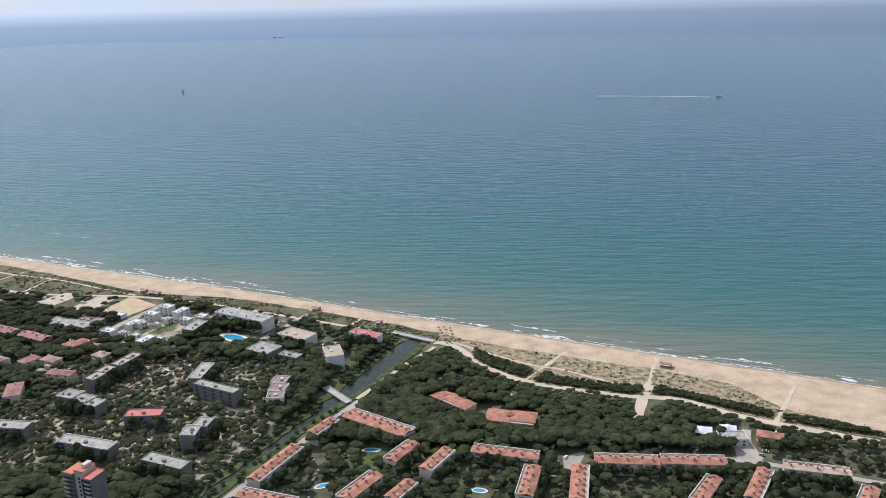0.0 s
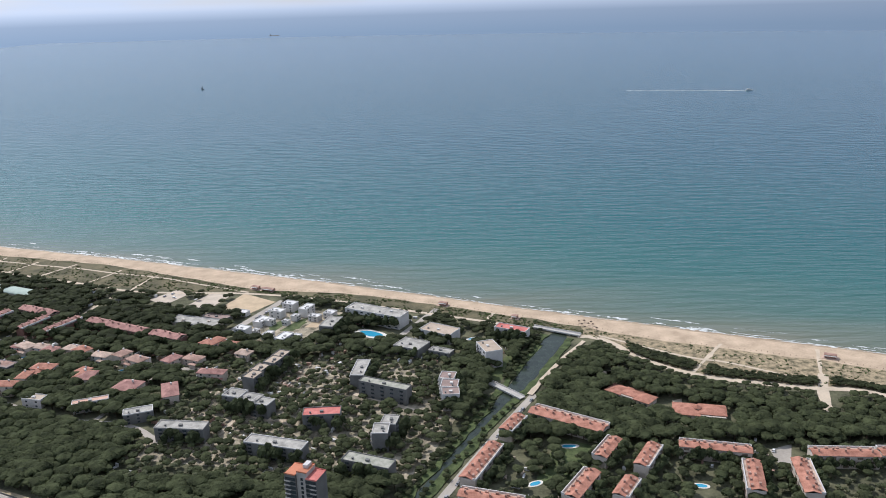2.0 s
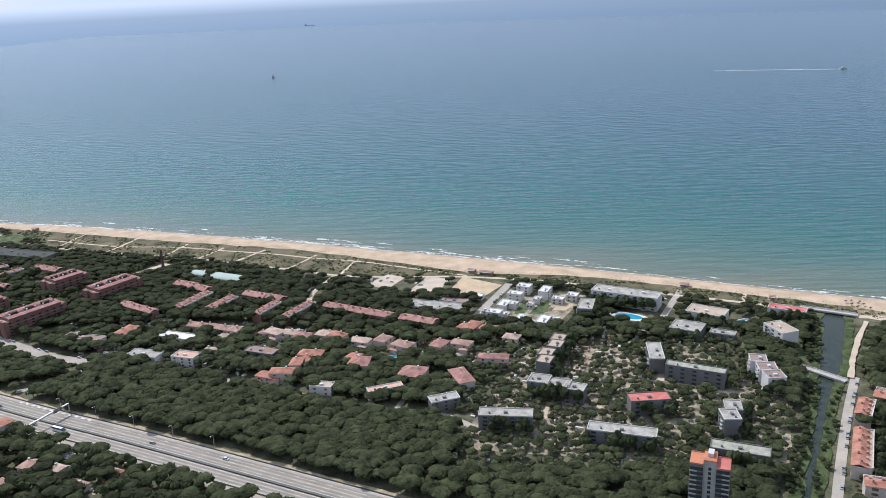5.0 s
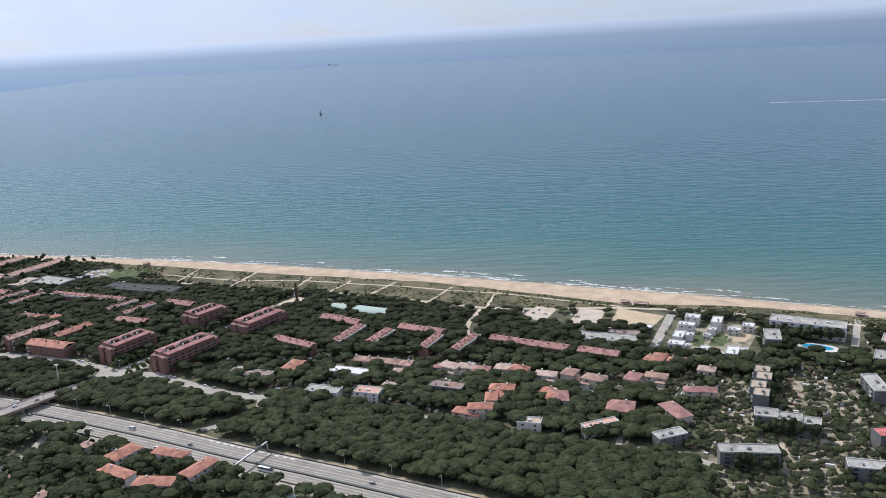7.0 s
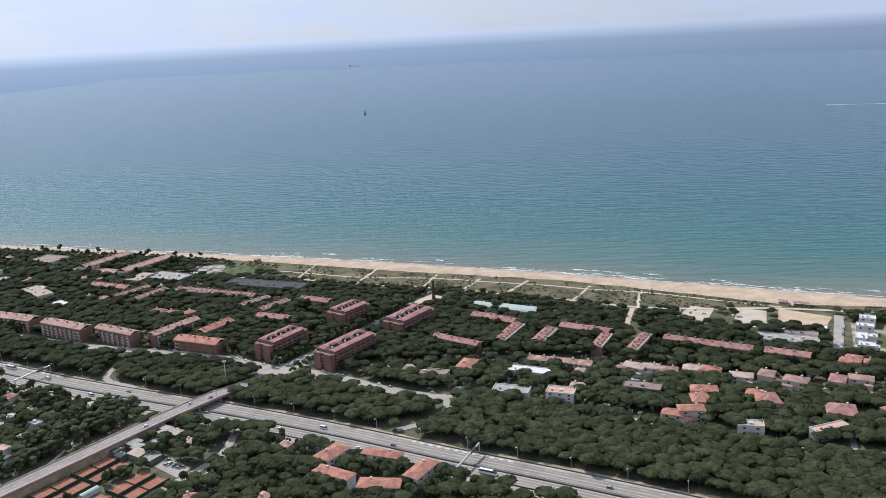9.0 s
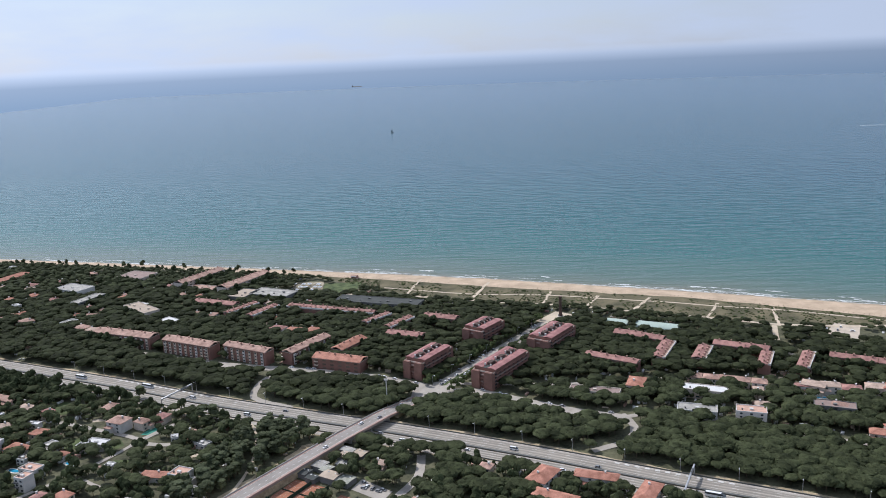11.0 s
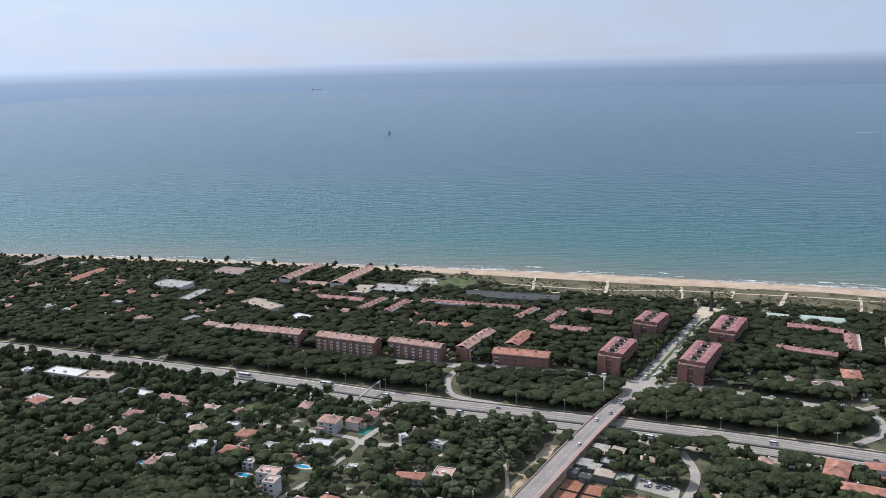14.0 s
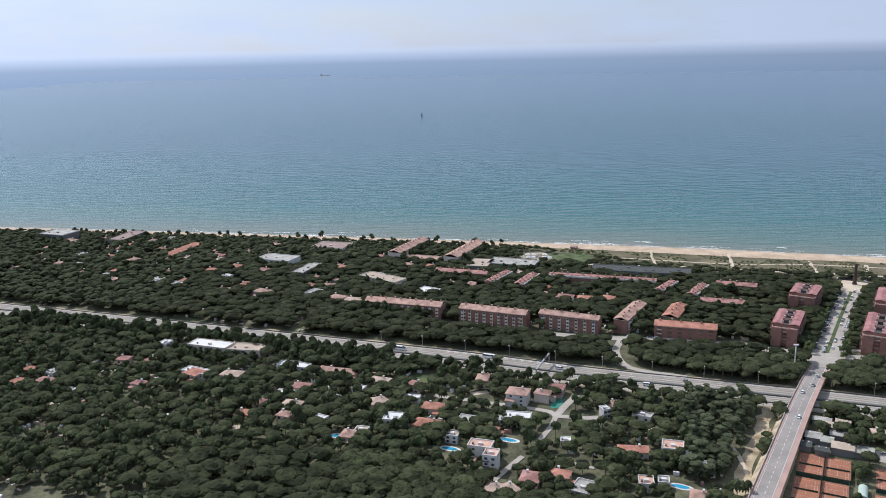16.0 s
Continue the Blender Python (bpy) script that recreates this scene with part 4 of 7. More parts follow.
def flat_block(x, y, angle, length, width, height, roof, wall):
    """A flat-roofed block with a parapet, roof huts and vents."""
    big = length * width > 260
    ob = thing("apartment_block" if big else "house", f"{WALL_WORDS[wall]} {'block' if big else 'house'} with {ROOF_WORDS[roof]} roof", "apartment block" if big else "house", x, y, angle, group="flat-roofed houses")
    take(x, y, angle, length, width, 1.0)
    PLOTS.append((x, y, angle, length, width, height))
    l, w = length / 2, width / 2
    part("wall", mesh_of("wall", *boxes((-l, -w, -0.4, l, w, height)), wall), ob)
    part("roof", mesh_of("roof", *boxes((-l + 0.3, -w + 0.3, height - 0.2, l - 0.3, w - 0.3, height + 0.12)), roof), ob)
    rim = "white" if wall == "white" or roof == "grey_roof" and int(x) % 2 == 0 else "concrete" if roof == "grey_roof" else wall
    part("parapet", mesh_of("parapet", *boxes((-l - 0.1, -w - 0.1, height - 0.1, l + 0.1, -w + 0.3, height + 0.7), (-l - 0.1, w - 0.3, height - 0.1, l + 0.1, w + 0.1, height + 0.7), (-l - 0.1, -w + 0.3, height - 0.1, -l + 0.3, w - 0.3, height + 0.7), (l - 0.3, -w + 0.3, height - 0.1, l + 0.1, w - 0.3, height + 0.7)), rim), ob)
    n = max(1, int(length / 24))
    for i in range(n):
        part("roof_hut", shared_box("roof_hut", wall, (-1.2, -0.9, 0, 1.2, 0.9, 1.1), (-1.35, -1.05, 1.1, 1.35, 1.05, 1.25)), ob, at=pose(length * ((i + 0.5) / n - 0.5), (0.12 if i % 2 else -0.1) * width, height + 0.1))
        part("vent", shared_box("vent", "grey", (-0.5, -0.5, 0, 0.5, 0.5, 1.0), (-0.65, -0.65, 1.0, 0.65, 0.65, 1.15)), ob, at=pose(length * ((i + 0.2) / n - 0.5), -0.2 * width, height + 0.1))
    windows(ob, length, width, height, 7.5 if big else 6.0, wide=2.8 if big else 1.8, high=1.3)
    if height > 8:
        balconies(ob, length, width, height, -1, "grey", 2)
        balconies(ob, length, width, height, 1, "white", 3)


def villa(x, y, angle, length, width, height, roof):
    """A house with a hipped roof over its main part, a lower wing and a porch."""
    if roof in ("grey_roof", "white_roof"):
        return flat_block(x, y, angle, length, width, height, roof, "white")
    wall = "cream" if (int(x) + int(y)) % 3 else "white"
    ob = thing("villa", f"{WALL_WORDS[wall]} villa with hipped {ROOF_WORDS[roof]} roof", "house", x, y, angle, group="villas")
    take(x, y, angle, length, width + 3, 0.8)
    PLOTS.append((x, y, angle, length, width + 6, height))
    l, w = length / 2, width / 2
    side = 1 if (int(x) * 7 + int(y)) % 2 else -1
    part("wall", mesh_of("wall", *boxes((-l, -w, -0.4, l, w, height)), wall), ob)
    tiles = part("roof", mesh_of("roof", *hip(length, width, height + 0.3, width * 0.2), roof), ob)
    a, b = sorted((side * l * 0.1, side * l * 0.95))
    wing = part("wing", mesh_of("wing", *boxes((a, -w - 3.2, -0.4, b, -w, height * 0.55)), wall), ob)
    vs, fs = hip(b - a, 3.6, height * 0.55 + 0.3, 0.7, 0.4)
    part("wing_roof", mesh_of("wing_roof", [(p[0] + (a + b) / 2, p[1] - w - 1.5, p[2]) for p in vs], fs, roof), wing)
    chimney(tiles, -side * l * 0.4, 0.2 * w, height + width * 0.16, "white")
    windows(ob, length, width, height, 6.5, wide=1.6, high=1.3)


row_block(-92, 536, -31, 56, 14, 9, 'terracotta', 'cream', 1)
row_block(-131, 530, 61, 24, 10, 9, 'terracotta', 'cream', -1)
row_block(-153, 481, 66, 46, 11, 9, 'terracotta', 'cream', -1)
row_block(-71, 497, 59, 27, 10, 9, 'terracotta', 'cream', 1)
row_block(-93, 455, 59, 33, 11, 9, 'terracotta', 'cream', 1)
row_block(-46, 487, 61, 29, 10, 9, 'terracotta', 'cream', -1)
row_block(-66, 451, 60, 22, 10, 9, 'terracotta', 'cream', -1)
row_block(-1, 497, -12, 45, 10, 9, 'terracotta', 'cream', 1)
row_block(13, 463, 78, 34, 11, 9, 'terracotta', 'cream', 1)
row_block(45, 462, 82, 38, 11, 9, 'terracotta', 'cream', -1)
row_block(78, 489, -3, 41, 11, 9, 'terracotta', 'cream', 1)
row_block(121, 489, -2, 41, 11, 9, 'terracotta', 'cream', 1)
row_block(121, 456, 57, 31, 10, 9, 'terracotta', 'cream', 1)
row_block(155, 462, 61, 37, 10, 9, 'terracotta', 'cream', -1)
row_block(216, 452, 57, 17, 10, 9, 'terracotta', 'cream', 1)
row_block(-148, 441, -16, 39, 10, 9, 'terracotta', 'cream', 1)
row_block(196, 480, -12, 39, 9, 9, 'tan_tile', 'cream', 1)
row_block(-512, 730, -26, 35, 11, 9, 'dark_tile', 'red_brick', 0)
row_block(-479, 714, -24, 36, 12, 9, 'dark_tile', 'red_brick', 0)
row_block(-438, 697, -24, 34, 12, 9, 'dark_tile', 'red_brick', 0)
row_block(-602, 768, -27, 26, 12, 9, 'dark_tile', 'red_brick', 0)
row_block(-581, 759, -29, 20, 11, 9, 'dark_tile', 'red_brick', 0)
row_block(-685, 804, -25, 23, 12, 9, 'dark_tile', 'red_brick', 0)
row_block(-666, 792, -31, 25, 12, 9, 'dark_tile', 'red_brick', 0)
row_block(-718, 747, -33, 23, 10, 9, 'dark_tile', 'red_brick', 0)
row_block(-698, 735, -31, 24, 10, 9, 'dark_tile', 'red_brick', 0)
row_block(-863, 866, -22, 36, 12, 9, 'dark_tile', 'red_brick', 0)
row_block(-894, 815, -19, 37, 12, 9, 'dark_tile', 'red_brick', 0)
row_block(-1009, 910, -18, 51, 12, 9, 'dark_tile', 'red_brick', -1)
row_block(-959, 893, -18, 52, 12, 9, 'dark_tile', 'red_brick', -1)
row_block(-1121, 937, -20, 55, 12, 9, 'dark_tile', 'red_brick', 0)
row_block(-582, 732, 67, 31, 10, 9, 'dark_tile', 'red_brick', -1)
row_block(-551, 727, 63, 38, 10, 9, 'dark_tile', 'red_brick', -1)
row_block(-630, 749, 66, 33, 12, 9, 'dark_tile', 'red_brick', -1)
row_block(-661, 758, 66, 43, 12, 9, 'dark_tile', 'red_brick', -1)
row_block(-904, 852, 56, 36, 10, 9, 'dark_tile', 'red_brick', -1)
row_block(-1058, 902, 61, 40, 11, 9, 'dark_tile', 'red_brick', -1)
row_block(-1085, 913, 58, 42, 10, 9, 'dark_tile', 'red_brick', -1)
row_block(-929, 867, 52, 34, 9, 9, 'dark_tile', 'red_brick', -1)
row_block(-946, 751, -19, 48, 15, 10, 'terracotta', 'red_brick', 0)
row_block(-944, 788, 61, 37, 13, 10, 'terracotta', 'red_brick', 0)
row_block(-983, 784, 59, 52, 12, 12, 'old_tile', 'red_brick', 0)
row_block(-1036, 775, -26, 51, 12, 13, 'old_tile', 'red_brick', 0)
row_block(-1098, 795, -24, 60, 14, 13, 'old_tile', 'red_brick', 0)
row_block(-1176, 827, -19, 72, 15, 12, 'old_tile', 'red_brick', 0)
row_block(-1115, 1021, 64, 76, 17, 12, 'old_tile', 'cream', 0)
row_block(-1179, 1044, 64, 71, 16, 12, 'old_tile', 'cream', 0)
def tower_block(x, y, angle, length, width, height):
    """A tall slab of flats: two stepped wings, recessed dark balcony bays and an orange roof."""
    ob = thing("tower_block", "tall grey tower block with orange roof coating", "apartment block", x, y, angle)
    take(x, y, angle, length, width, 2.0)
    l, w = length / 2, width / 2
    for u0, u1, top in ((-l, -l * 0.32, height), (l * 0.32, l, height - 1.2)):
        part("wall", mesh_of("wall", *boxes((u0, -w, -0.4, u1, w, top)), "grey"), ob)
    part("stair_core", mesh_of("stair_core", *boxes((-l * 0.32, -w + 1.6, -0.4, l * 0.32, w, height + 1.6)), "concrete"), ob)
    for a, b, z, mat in ((-l, -l * 0.32, height, "orange_coat"), (l * 0.32, l, height - 1.2, "red_coat"), (-l * 0.32, l * 0.32, height + 1.6, "orange_coat")):
        e = 1.6 if mat == "orange_coat" and a > -l else 0.0
        part("roof", mesh_of("roof", *boxes((a + 0.1, -w + e + 0.1, z, b - 0.1, w - 0.1, z + 0.15)), mat), ob)
        for v0, v1 in ((-w + e - 0.15, -w + e + 0.1), (w - 0.1, w + 0.15)):
            part("parapet", mesh_of("parapet", *boxes((a, v0, z - 0.2, b, v1, z + 0.6)), mat), ob)
    part("roof_hut", mesh_of("roof_hut", *boxes((-1.5, 0.2, height + 1.7, 1.5, w - 0.5, height + 3.8)), "white"), ob)
    floors = int(height / 2.9)
    bay = shared_box("balcony", "concrete", (-1.9, -1.1, 0, 1.9, 0, 0.15), (-1.9, -1.1, 0.15, 1.9, -1.0, 0.95))
    dark = shared_box("window", "glass", (-1.7, -0.1, 0.3, 1.7, 0.05, 2.3))
    slot = shared_box("stair_window", "glass", (-0.8, -0.1, 0.4, 0.8, 0.05, 2.2))
    for f in range(floors):
        for u in (-0.8, -0.48, 0.48, 0.8):
            part("window", dark, ob, at=pose(u * l, -w, f * 2.85 + 0.3))
            if abs(u) > 0.6:
                part("balcony", bay, ob, at=pose(u * l, -w, f * 2.85 + 0.3))
        part("stair_window", slot, ob, at=pose(0, -w + 1.6, f * 2.85 + 0.3))


tower_block(-256, 431, -18, 21, 12, 33)
avenue_block(-866, 743, 60, 45, 19, 17)
avenue_block(-819, 818, 57, 37, 21, 17)
avenue_block(-803, 723, 58, 56, 20, 17)
avenue_block(-756, 793, 58, 49, 22, 17)
flat_block(-125, 696, -27, 30, 11, 12, 'red_coat', 'white')
flat_block(-146, 649, -70, 23, 15, 15, 'pale_roof', 'white')
flat_block(-179, 598, 80, 12, 12, 13, 'brown_roof', 'white')
flat_block(-177, 584, 85, 13, 13, 13, 'brown_roof', 'white')
flat_block(-176, 571, 4, 13, 12, 13, 'brown_roof', 'white')
flat_block(-252, 744, -26, 61, 17, 12, 'grey_roof', 'white')
flat_block(-291, 716, 77, 25, 13, 12, 'grey_roof', 'grey')
flat_block(-190, 702, -30, 32, 19, 9, 'pale_roof', 'white')
flat_block(-213, 672, -28, 25, 20, 8, 'grey_roof', 'grey')
flat_block(-187, 662, -25, 20, 9, 6, 'grey_roof', 'grey')
flat_block(-250, 616, 86, 29, 11, 12, 'grey_roof', 'grey')
flat_block(-227, 585, -24, 42, 9, 13, 'moss_roof', 'grey')
flat_block(-268, 543, 5, 27, 12, 12, 'red_coat', 'grey')
flat_block(-217, 526, 82, 13, 11, 14, 'grey_roof', 'grey')
flat_block(-222, 514, 90, 14, 11, 14, 'grey_roof', 'grey')
flat_block(-292, 502, -15, 43, 11, 11, 'grey_roof', 'grey')
flat_block(-226, 477, -20, 34, 11, 12, 'moss_roof', 'grey')
flat_block(-340, 573, -18, 15, 13, 12, 'grey_roof', 'grey')
flat_block(-327, 567, -19, 17, 12, 11.6, 'grey_roof', 'grey')
flat_block(-316, 561, -21, 15, 11, 11.2, 'grey_roof', 'grey')
flat_block(-365, 526, -5, 36, 11, 11, 'grey_roof', 'grey')
flat_block(-408, 554, 21, 21, 10, 8, 'grey_roof', 'grey')
flat_block(-937, 934, -17, 99, 23, 7, 'slate_roof', 'grey')
flat_block(-1065, 970, -22, 51, 26, 9, 'grey_roof', 'grey')
flat_block(-1100, 970, 72, 33, 23, 9, 'pale_roof', 'grey')
flat_block(-1167, 1013, -21, 50, 15, 6, 'old_tile', 'cream')
flat_block(-1202, 922, -40, 49, 18, 9, 'pale_roof', 'cream')
flat_block(-1156, 882, -34, 20, 17, 6, 'white_roof', 'white')
flat_block(-1271, 1069, -19, 40, 31, 9, 'brown_roof', 'cream')
flat_block(-1323, 1007, -24, 42, 25, 11, 'grey_roof', 'white')
flat_block(-1285, 966, 69, 40, 13, 9, 'grey_roof', 'grey')
flat_block(-1327, 738, -21, 35, 14, 9, 'white_roof', 'cream')
flat_block(-1297, 731, -12, 28, 15, 8, 'pale_roof', 'cream')
flat_block(-1541, 1147, 76, 52, 22, 10, 'brown_roof', 'grey')
flat_block(-1632, 1158, -22, 38, 28, 14, 'grey_roof', 'grey')
flat_block(-1324, 687, -27, 22, 9, 7, 'white_roof', 'white')
flat_block(157, 528, 1, 19, 12, 5, 'grey_roof', 'white')
flat_block(-646, 676, -19, 35, 12, 7, 'white_roof', 'cream')
flat_block(-730, 677, -16, 39, 11, 7, 'brown_roof', 'cream')
flat_block(-660, 640, -14, 28, 13, 7, 'grey_roof', 'white')
flat_block(-623, 634, -15, 21, 12, 8, 'terrace', 'white')
flat_block(-562, 640, -19, 28, 12, 8, 'brown_roof', 'grey')
flat_block(-500, 579, -10, 17, 9, 7, 'pale_roof', 'white')
flat_block(-426, 739, -18, 53, 18, 5, 'grey_roof', 'cream')
flat_block(-452, 571, 22, 26, 7, 8, 'terrace', 'white')
flat_block(-334, 603, 69, 14, 11, 13, "pale_roof", "grey")
flat_block(-332, 617, 69, 14, 11, 12.4, "pale_roof", "grey")
flat_block(-324, 630, 69, 14, 11, 13.3, "pale_roof", "grey")
flat_block(-321, 644, 69, 14, 11, 12.3, "pale_roof", "grey")
villa(-373, 620, -8, 23, 9, 8, 'dark_tile')
villa(-434, 598, -14, 19, 18, 7, 'dark_tile')
villa(-397, 590, -68, 25, 12, 7, 'dark_tile')
villa(-477, 617, 89, 17, 14, 7, 'dark_tile')
villa(-778, 541, 58, 21, 13, 9, 'terracotta')
villa(-745, 541, -17, 27, 9, 8, 'terracotta')
villa(-772, 517, -26, 27, 9, 8, 'terracotta')
villa(-741, 504, -3, 26, 11, 8, 'terracotta')
villa(-717, 519, 62, 24, 11, 9, 'terracotta')
villa(-696, 689, 72, 19, 13, 8, 'terracotta')
villa(-519, 631, -8, 19, 11, 9, 'terracotta')
villa(-527, 615, 88, 14, 9, 9, 'terracotta')
villa(-535, 599, -2, 18, 10, 9, 'terracotta')
villa(-484, 628, -23, 10, 10, 7, 'terracotta')
villa(-479, 619, 80, 15, 13, 7, 'terracotta')
villa(-570, 681, -14, 11, 6, 6, 'dark_tile')
villa(-536, 674, -17, 13, 11, 6, 'dark_tile')
villa(183, 529, -20, 17, 9, 5, 'terracotta')
villa(-1449, 1072, 72, 63, 14, 8, 'terracotta')
villa(-647, 705, -18, 11, 10, 6, "old_tile")
villa(-635, 701, -18, 11, 10, 6, "old_tile")
villa(-623, 698, -18, 11, 10, 6, "old_tile")
villa(-612, 694, -18, 11, 10, 6, "old_tile")
villa(-600, 690, -18, 11, 10, 6, "old_tile")
villa(-516, 677, -22, 13, 10, 6, "grey_roof")
villa(-505, 671, -30, 15, 11, 7, "terracotta")
villa(-484, 661, -16, 17, 10, 6, "tan_tile")
villa(-465, 661, 62, 13, 11, 7, "old_tile")
villa(-445, 650, -22, 15, 10, 6, "grey_roof")
villa(-562, 681, -30, 17, 11, 7, "tan_tile")
villa(-549, 681, -16, 13, 10, 6, "tan_tile")
villa(-417, 649, 62, 15, 11, 7, "dark_tile")
villa(-399, 652, -22, 17, 10, 6, "old_tile")
villa(-396, 683, -30, 13, 11, 7, "terracotta")
villa(-377, 682, -16, 15, 10, 6, "terracotta")
villa(-391, 686, 62, 17, 11, 7, "terracotta")
villa(-358, 662, -22, 13, 10, 6, "tan_tile")
villa(-558, 641, -30, 15, 11, 7, "old_tile")
villa(-516, 676, -16, 17, 10, 6, "tan_tile")
villa(-522, 624, 62, 13, 11, 7, "terracotta")
villa(-547, 599, -22, 15, 10, 6, "terracotta")
villa(-447, 649, -30, 17, 11, 7, "old_tile")
villa(-1325, 684, -30, 13, 11, 7, "terracotta")
villa(-1297, 682, -16, 15, 10, 6, "tan_tile")
villa(-1009, 844, -16, 17, 10, 6, "terracotta")
villa(-991, 839, 62, 13, 11, 7, "terracotta")
villa(-1028, 851, -22, 15, 10, 6, "dark_tile")
villa(-1316, 890, -30, 17, 11, 7, "old_tile")
villa(-1358, 903, -16, 13, 10, 6, "old_tile")
villa(-1438, 942, 62, 15, 11, 7, "grey_roof")
villa(-1411, 929, -22, 17, 10, 6, "grey_roof")
villa(-1367, 991, -30, 13, 11, 7, "terracotta")
villa(-1400, 1045, -16, 15, 10, 6, "dark_tile")
villa(-1493, 1029, 62, 17, 11, 7, "old_tile")
villa(-1494, 988, -22, 13, 10, 6, "terracotta")
villa(-1241, 864, -30, 15, 11, 7, "old_tile")
villa(-1225, 858, -16, 17, 10, 6, "tan_tile")
villa(-1565, 1064, 62, 13, 11, 7, "grey_roof")
villa(-1502, 971, -22, 15, 10, 6, "grey_roof")
villa(-1612, 1142, -30, 17, 11, 7, "old_tile")
villa(-1333, 975, -16, 13, 10, 6, "dark_tile")
villa(-1266, 884, 62, 15, 11, 7, "grey_roof")
villa(-1476, 1082, -22, 17, 10, 6, "terracotta")
villa(-1210, 941, -30, 13, 11, 7, "white_roof")


# white cubic villas round a lawn
flat_block(-343, 778, -22, 13, 10, 8, "white_roof", "white")
flat_block(-324, 766, 68, 16, 9, 8, "white_roof", "white")
flat_block(-299, 756, -22, 10, 10, 6, "white_roof", "white")
flat_block(-332, 751, 68, 7, 7, 5, "white_roof", "white")
flat_block(-352, 761, -22, 14, 9, 7, "white_roof", "white")
flat_block(-363, 741, 68, 16, 9, 5, "white_roof", "white")
flat_block(-372, 709, -22, 13, 10, 10, "white_roof", "white")
flat_block(-354, 740, 68, 8, 7, 5, "white_roof", "white")
flat_block(-339, 740, -22, 6, 6, 4, "white_roof", "white")
flat_block(-330, 693, 68, 17, 10, 8, "white_roof", "white")
flat_block(-320, 698, -22, 7, 9, 6, "white_roof", "white")
flat_block(-349, 709, 68, 12, 7, 4, "white_roof", "white")
flat_block(-313, 750, -22, 11, 8, 5, "white_roof", "white")
flat_block(-362, 715, 68, 7, 6, 5, "white_roof", "white")
flat_block(-340, 697, -22, 8, 7, 4, "white_roof", "white")
flat_block(-391, 767, -20, 18, 8, 4, "white_roof", "white")
flat_block(-409, 751, -22, 27, 12, 5, "brown_roof", "grey")
# the villa quarter south of the motorway
flat_block(-1255, 699, -20, 25, 9, 5, 'white_roof', 'white')
villa(-1220, 687, -20, 33, 9, 4, 'old_tile')
villa(-1189, 667, -22, 14, 10, 4, 'tan_tile')
villa(-1188, 632, 20, 13, 11, 4, 'tan_tile')
flat_block(-1167, 638, -14, 15, 5, 4, 'white_roof', 'white')
villa(-1150, 621, -16, 15, 10, 4, 'terracotta')
villa(-1154, 596, -22, 18, 11, 4, 'terracotta')
villa(-1197, 612, 60, 8, 9, 4, 'terracotta')
flat_block(-1174, 596, -12, 15, 11, 9, 'white_roof', 'white')
villa(-1201, 584, -16, 12, 10, 4, 'old_tile')
villa(-1245, 631, -20, 13, 10, 4, 'tan_tile')
villa(-1244, 661, -16, 13, 9, 4, 'dark_tile')
flat_block(-1218, 637, -20, 8, 7, 5, 'white_roof', 'white')
flat_block(-1253, 651, -16, 12, 6, 4, 'white_roof', 'white')
flat_block(-1130, 597, -24, 12, 13, 5, 'grey_roof', 'white')
villa(-1116, 585, 62, 9, 9, 4, 'terracotta')
flat_block(-1097, 602, -14, 16, 9, 5, 'white_roof', 'white')
flat_block(-1105, 597, -14, 9, 6, 5, 'white_roof', 'white')
flat_block(-1123, 561, -18, 14, 9, 7, 'terrace', 'white')
flat_block(-1118, 544, -18, 8, 9, 10, 'terrace', 'white')
villa(-1094, 632, -20, 14, 12, 8, 'old_tile')
villa(-1077, 634, 66, 8, 10, 6, 'old_tile')
villa(-1066, 645, -20, 10, 9, 5, 'dark_tile')
villa(-1098, 525, -18, 10, 11, 5, 'dark_tile')
villa(-1082, 526, 66, 8, 11, 6, 'terracotta')
villa(-1119, 517, -20, 8, 9, 4, 'tan_tile')
villa(-1111, 515, 30, 9, 10, 4, 'tan_tile')
villa(-1035, 555, -8, 17, 8, 4, 'terracotta')
flat_block(-1014, 549, -18, 12, 11, 9, 'terrace', 'white')
flat_block(-1010, 546, -18, 11, 8, 5, 'white_roof', 'white')
flat_block(-1037, 518, -10, 8, 9, 5, 'terrace', 'white')
flat_block(-1071, 515, -30, 11, 14, 4, 'grey_roof', 'white')
villa(-1013, 503, -20, 9, 10, 4, 'old_tile')
villa(-1032, 617, -12, 10, 9, 4, 'old_tile')
flat_block(-1072, 569, -10, 6, 6, 4, 'white_roof', 'white')
flat_block(-1041, 607, 20, 5, 6, 6, 'white_roof', 'white')
flat_block(-1027, 520, -12, 6, 7, 4, 'grey_roof', 'white')
flat_block(-1139, 579, -20, 8, 7, 5, 'pale_roof', 'white')
flat_block(-1195, 588, -16, 8, 7, 5, 'pale_roof', 'white')
flat_block(-999, 532, -22, 8, 8, 5, 'grey_roof', 'white')
plot("lawn", "green garden lawn of a villa", [(-1179, 688), (-1164, 685), (-1141, 679), (-1142, 662), (-1166, 660), (-1175, 671)], "lawn", 0.09, "lawn")
plot("lawn", "green garden lawn of a villa", [(-1133, 617), (-1116, 618), (-1114, 601), (-1121, 595), (-1126, 604)], "lawn", 0.09, "lawn")
plot("lawn", "green garden lawn of a villa", [(-1166, 644), (-1157, 642), (-1157, 622), (-1166, 626)], "lawn", 0.09, "lawn")
plot("lawn", "green garden lawn of a villa", [(-1053, 559), (-1044, 561), (-1045, 552), (-1054, 551)], "lawn", 0.09, "lawn")
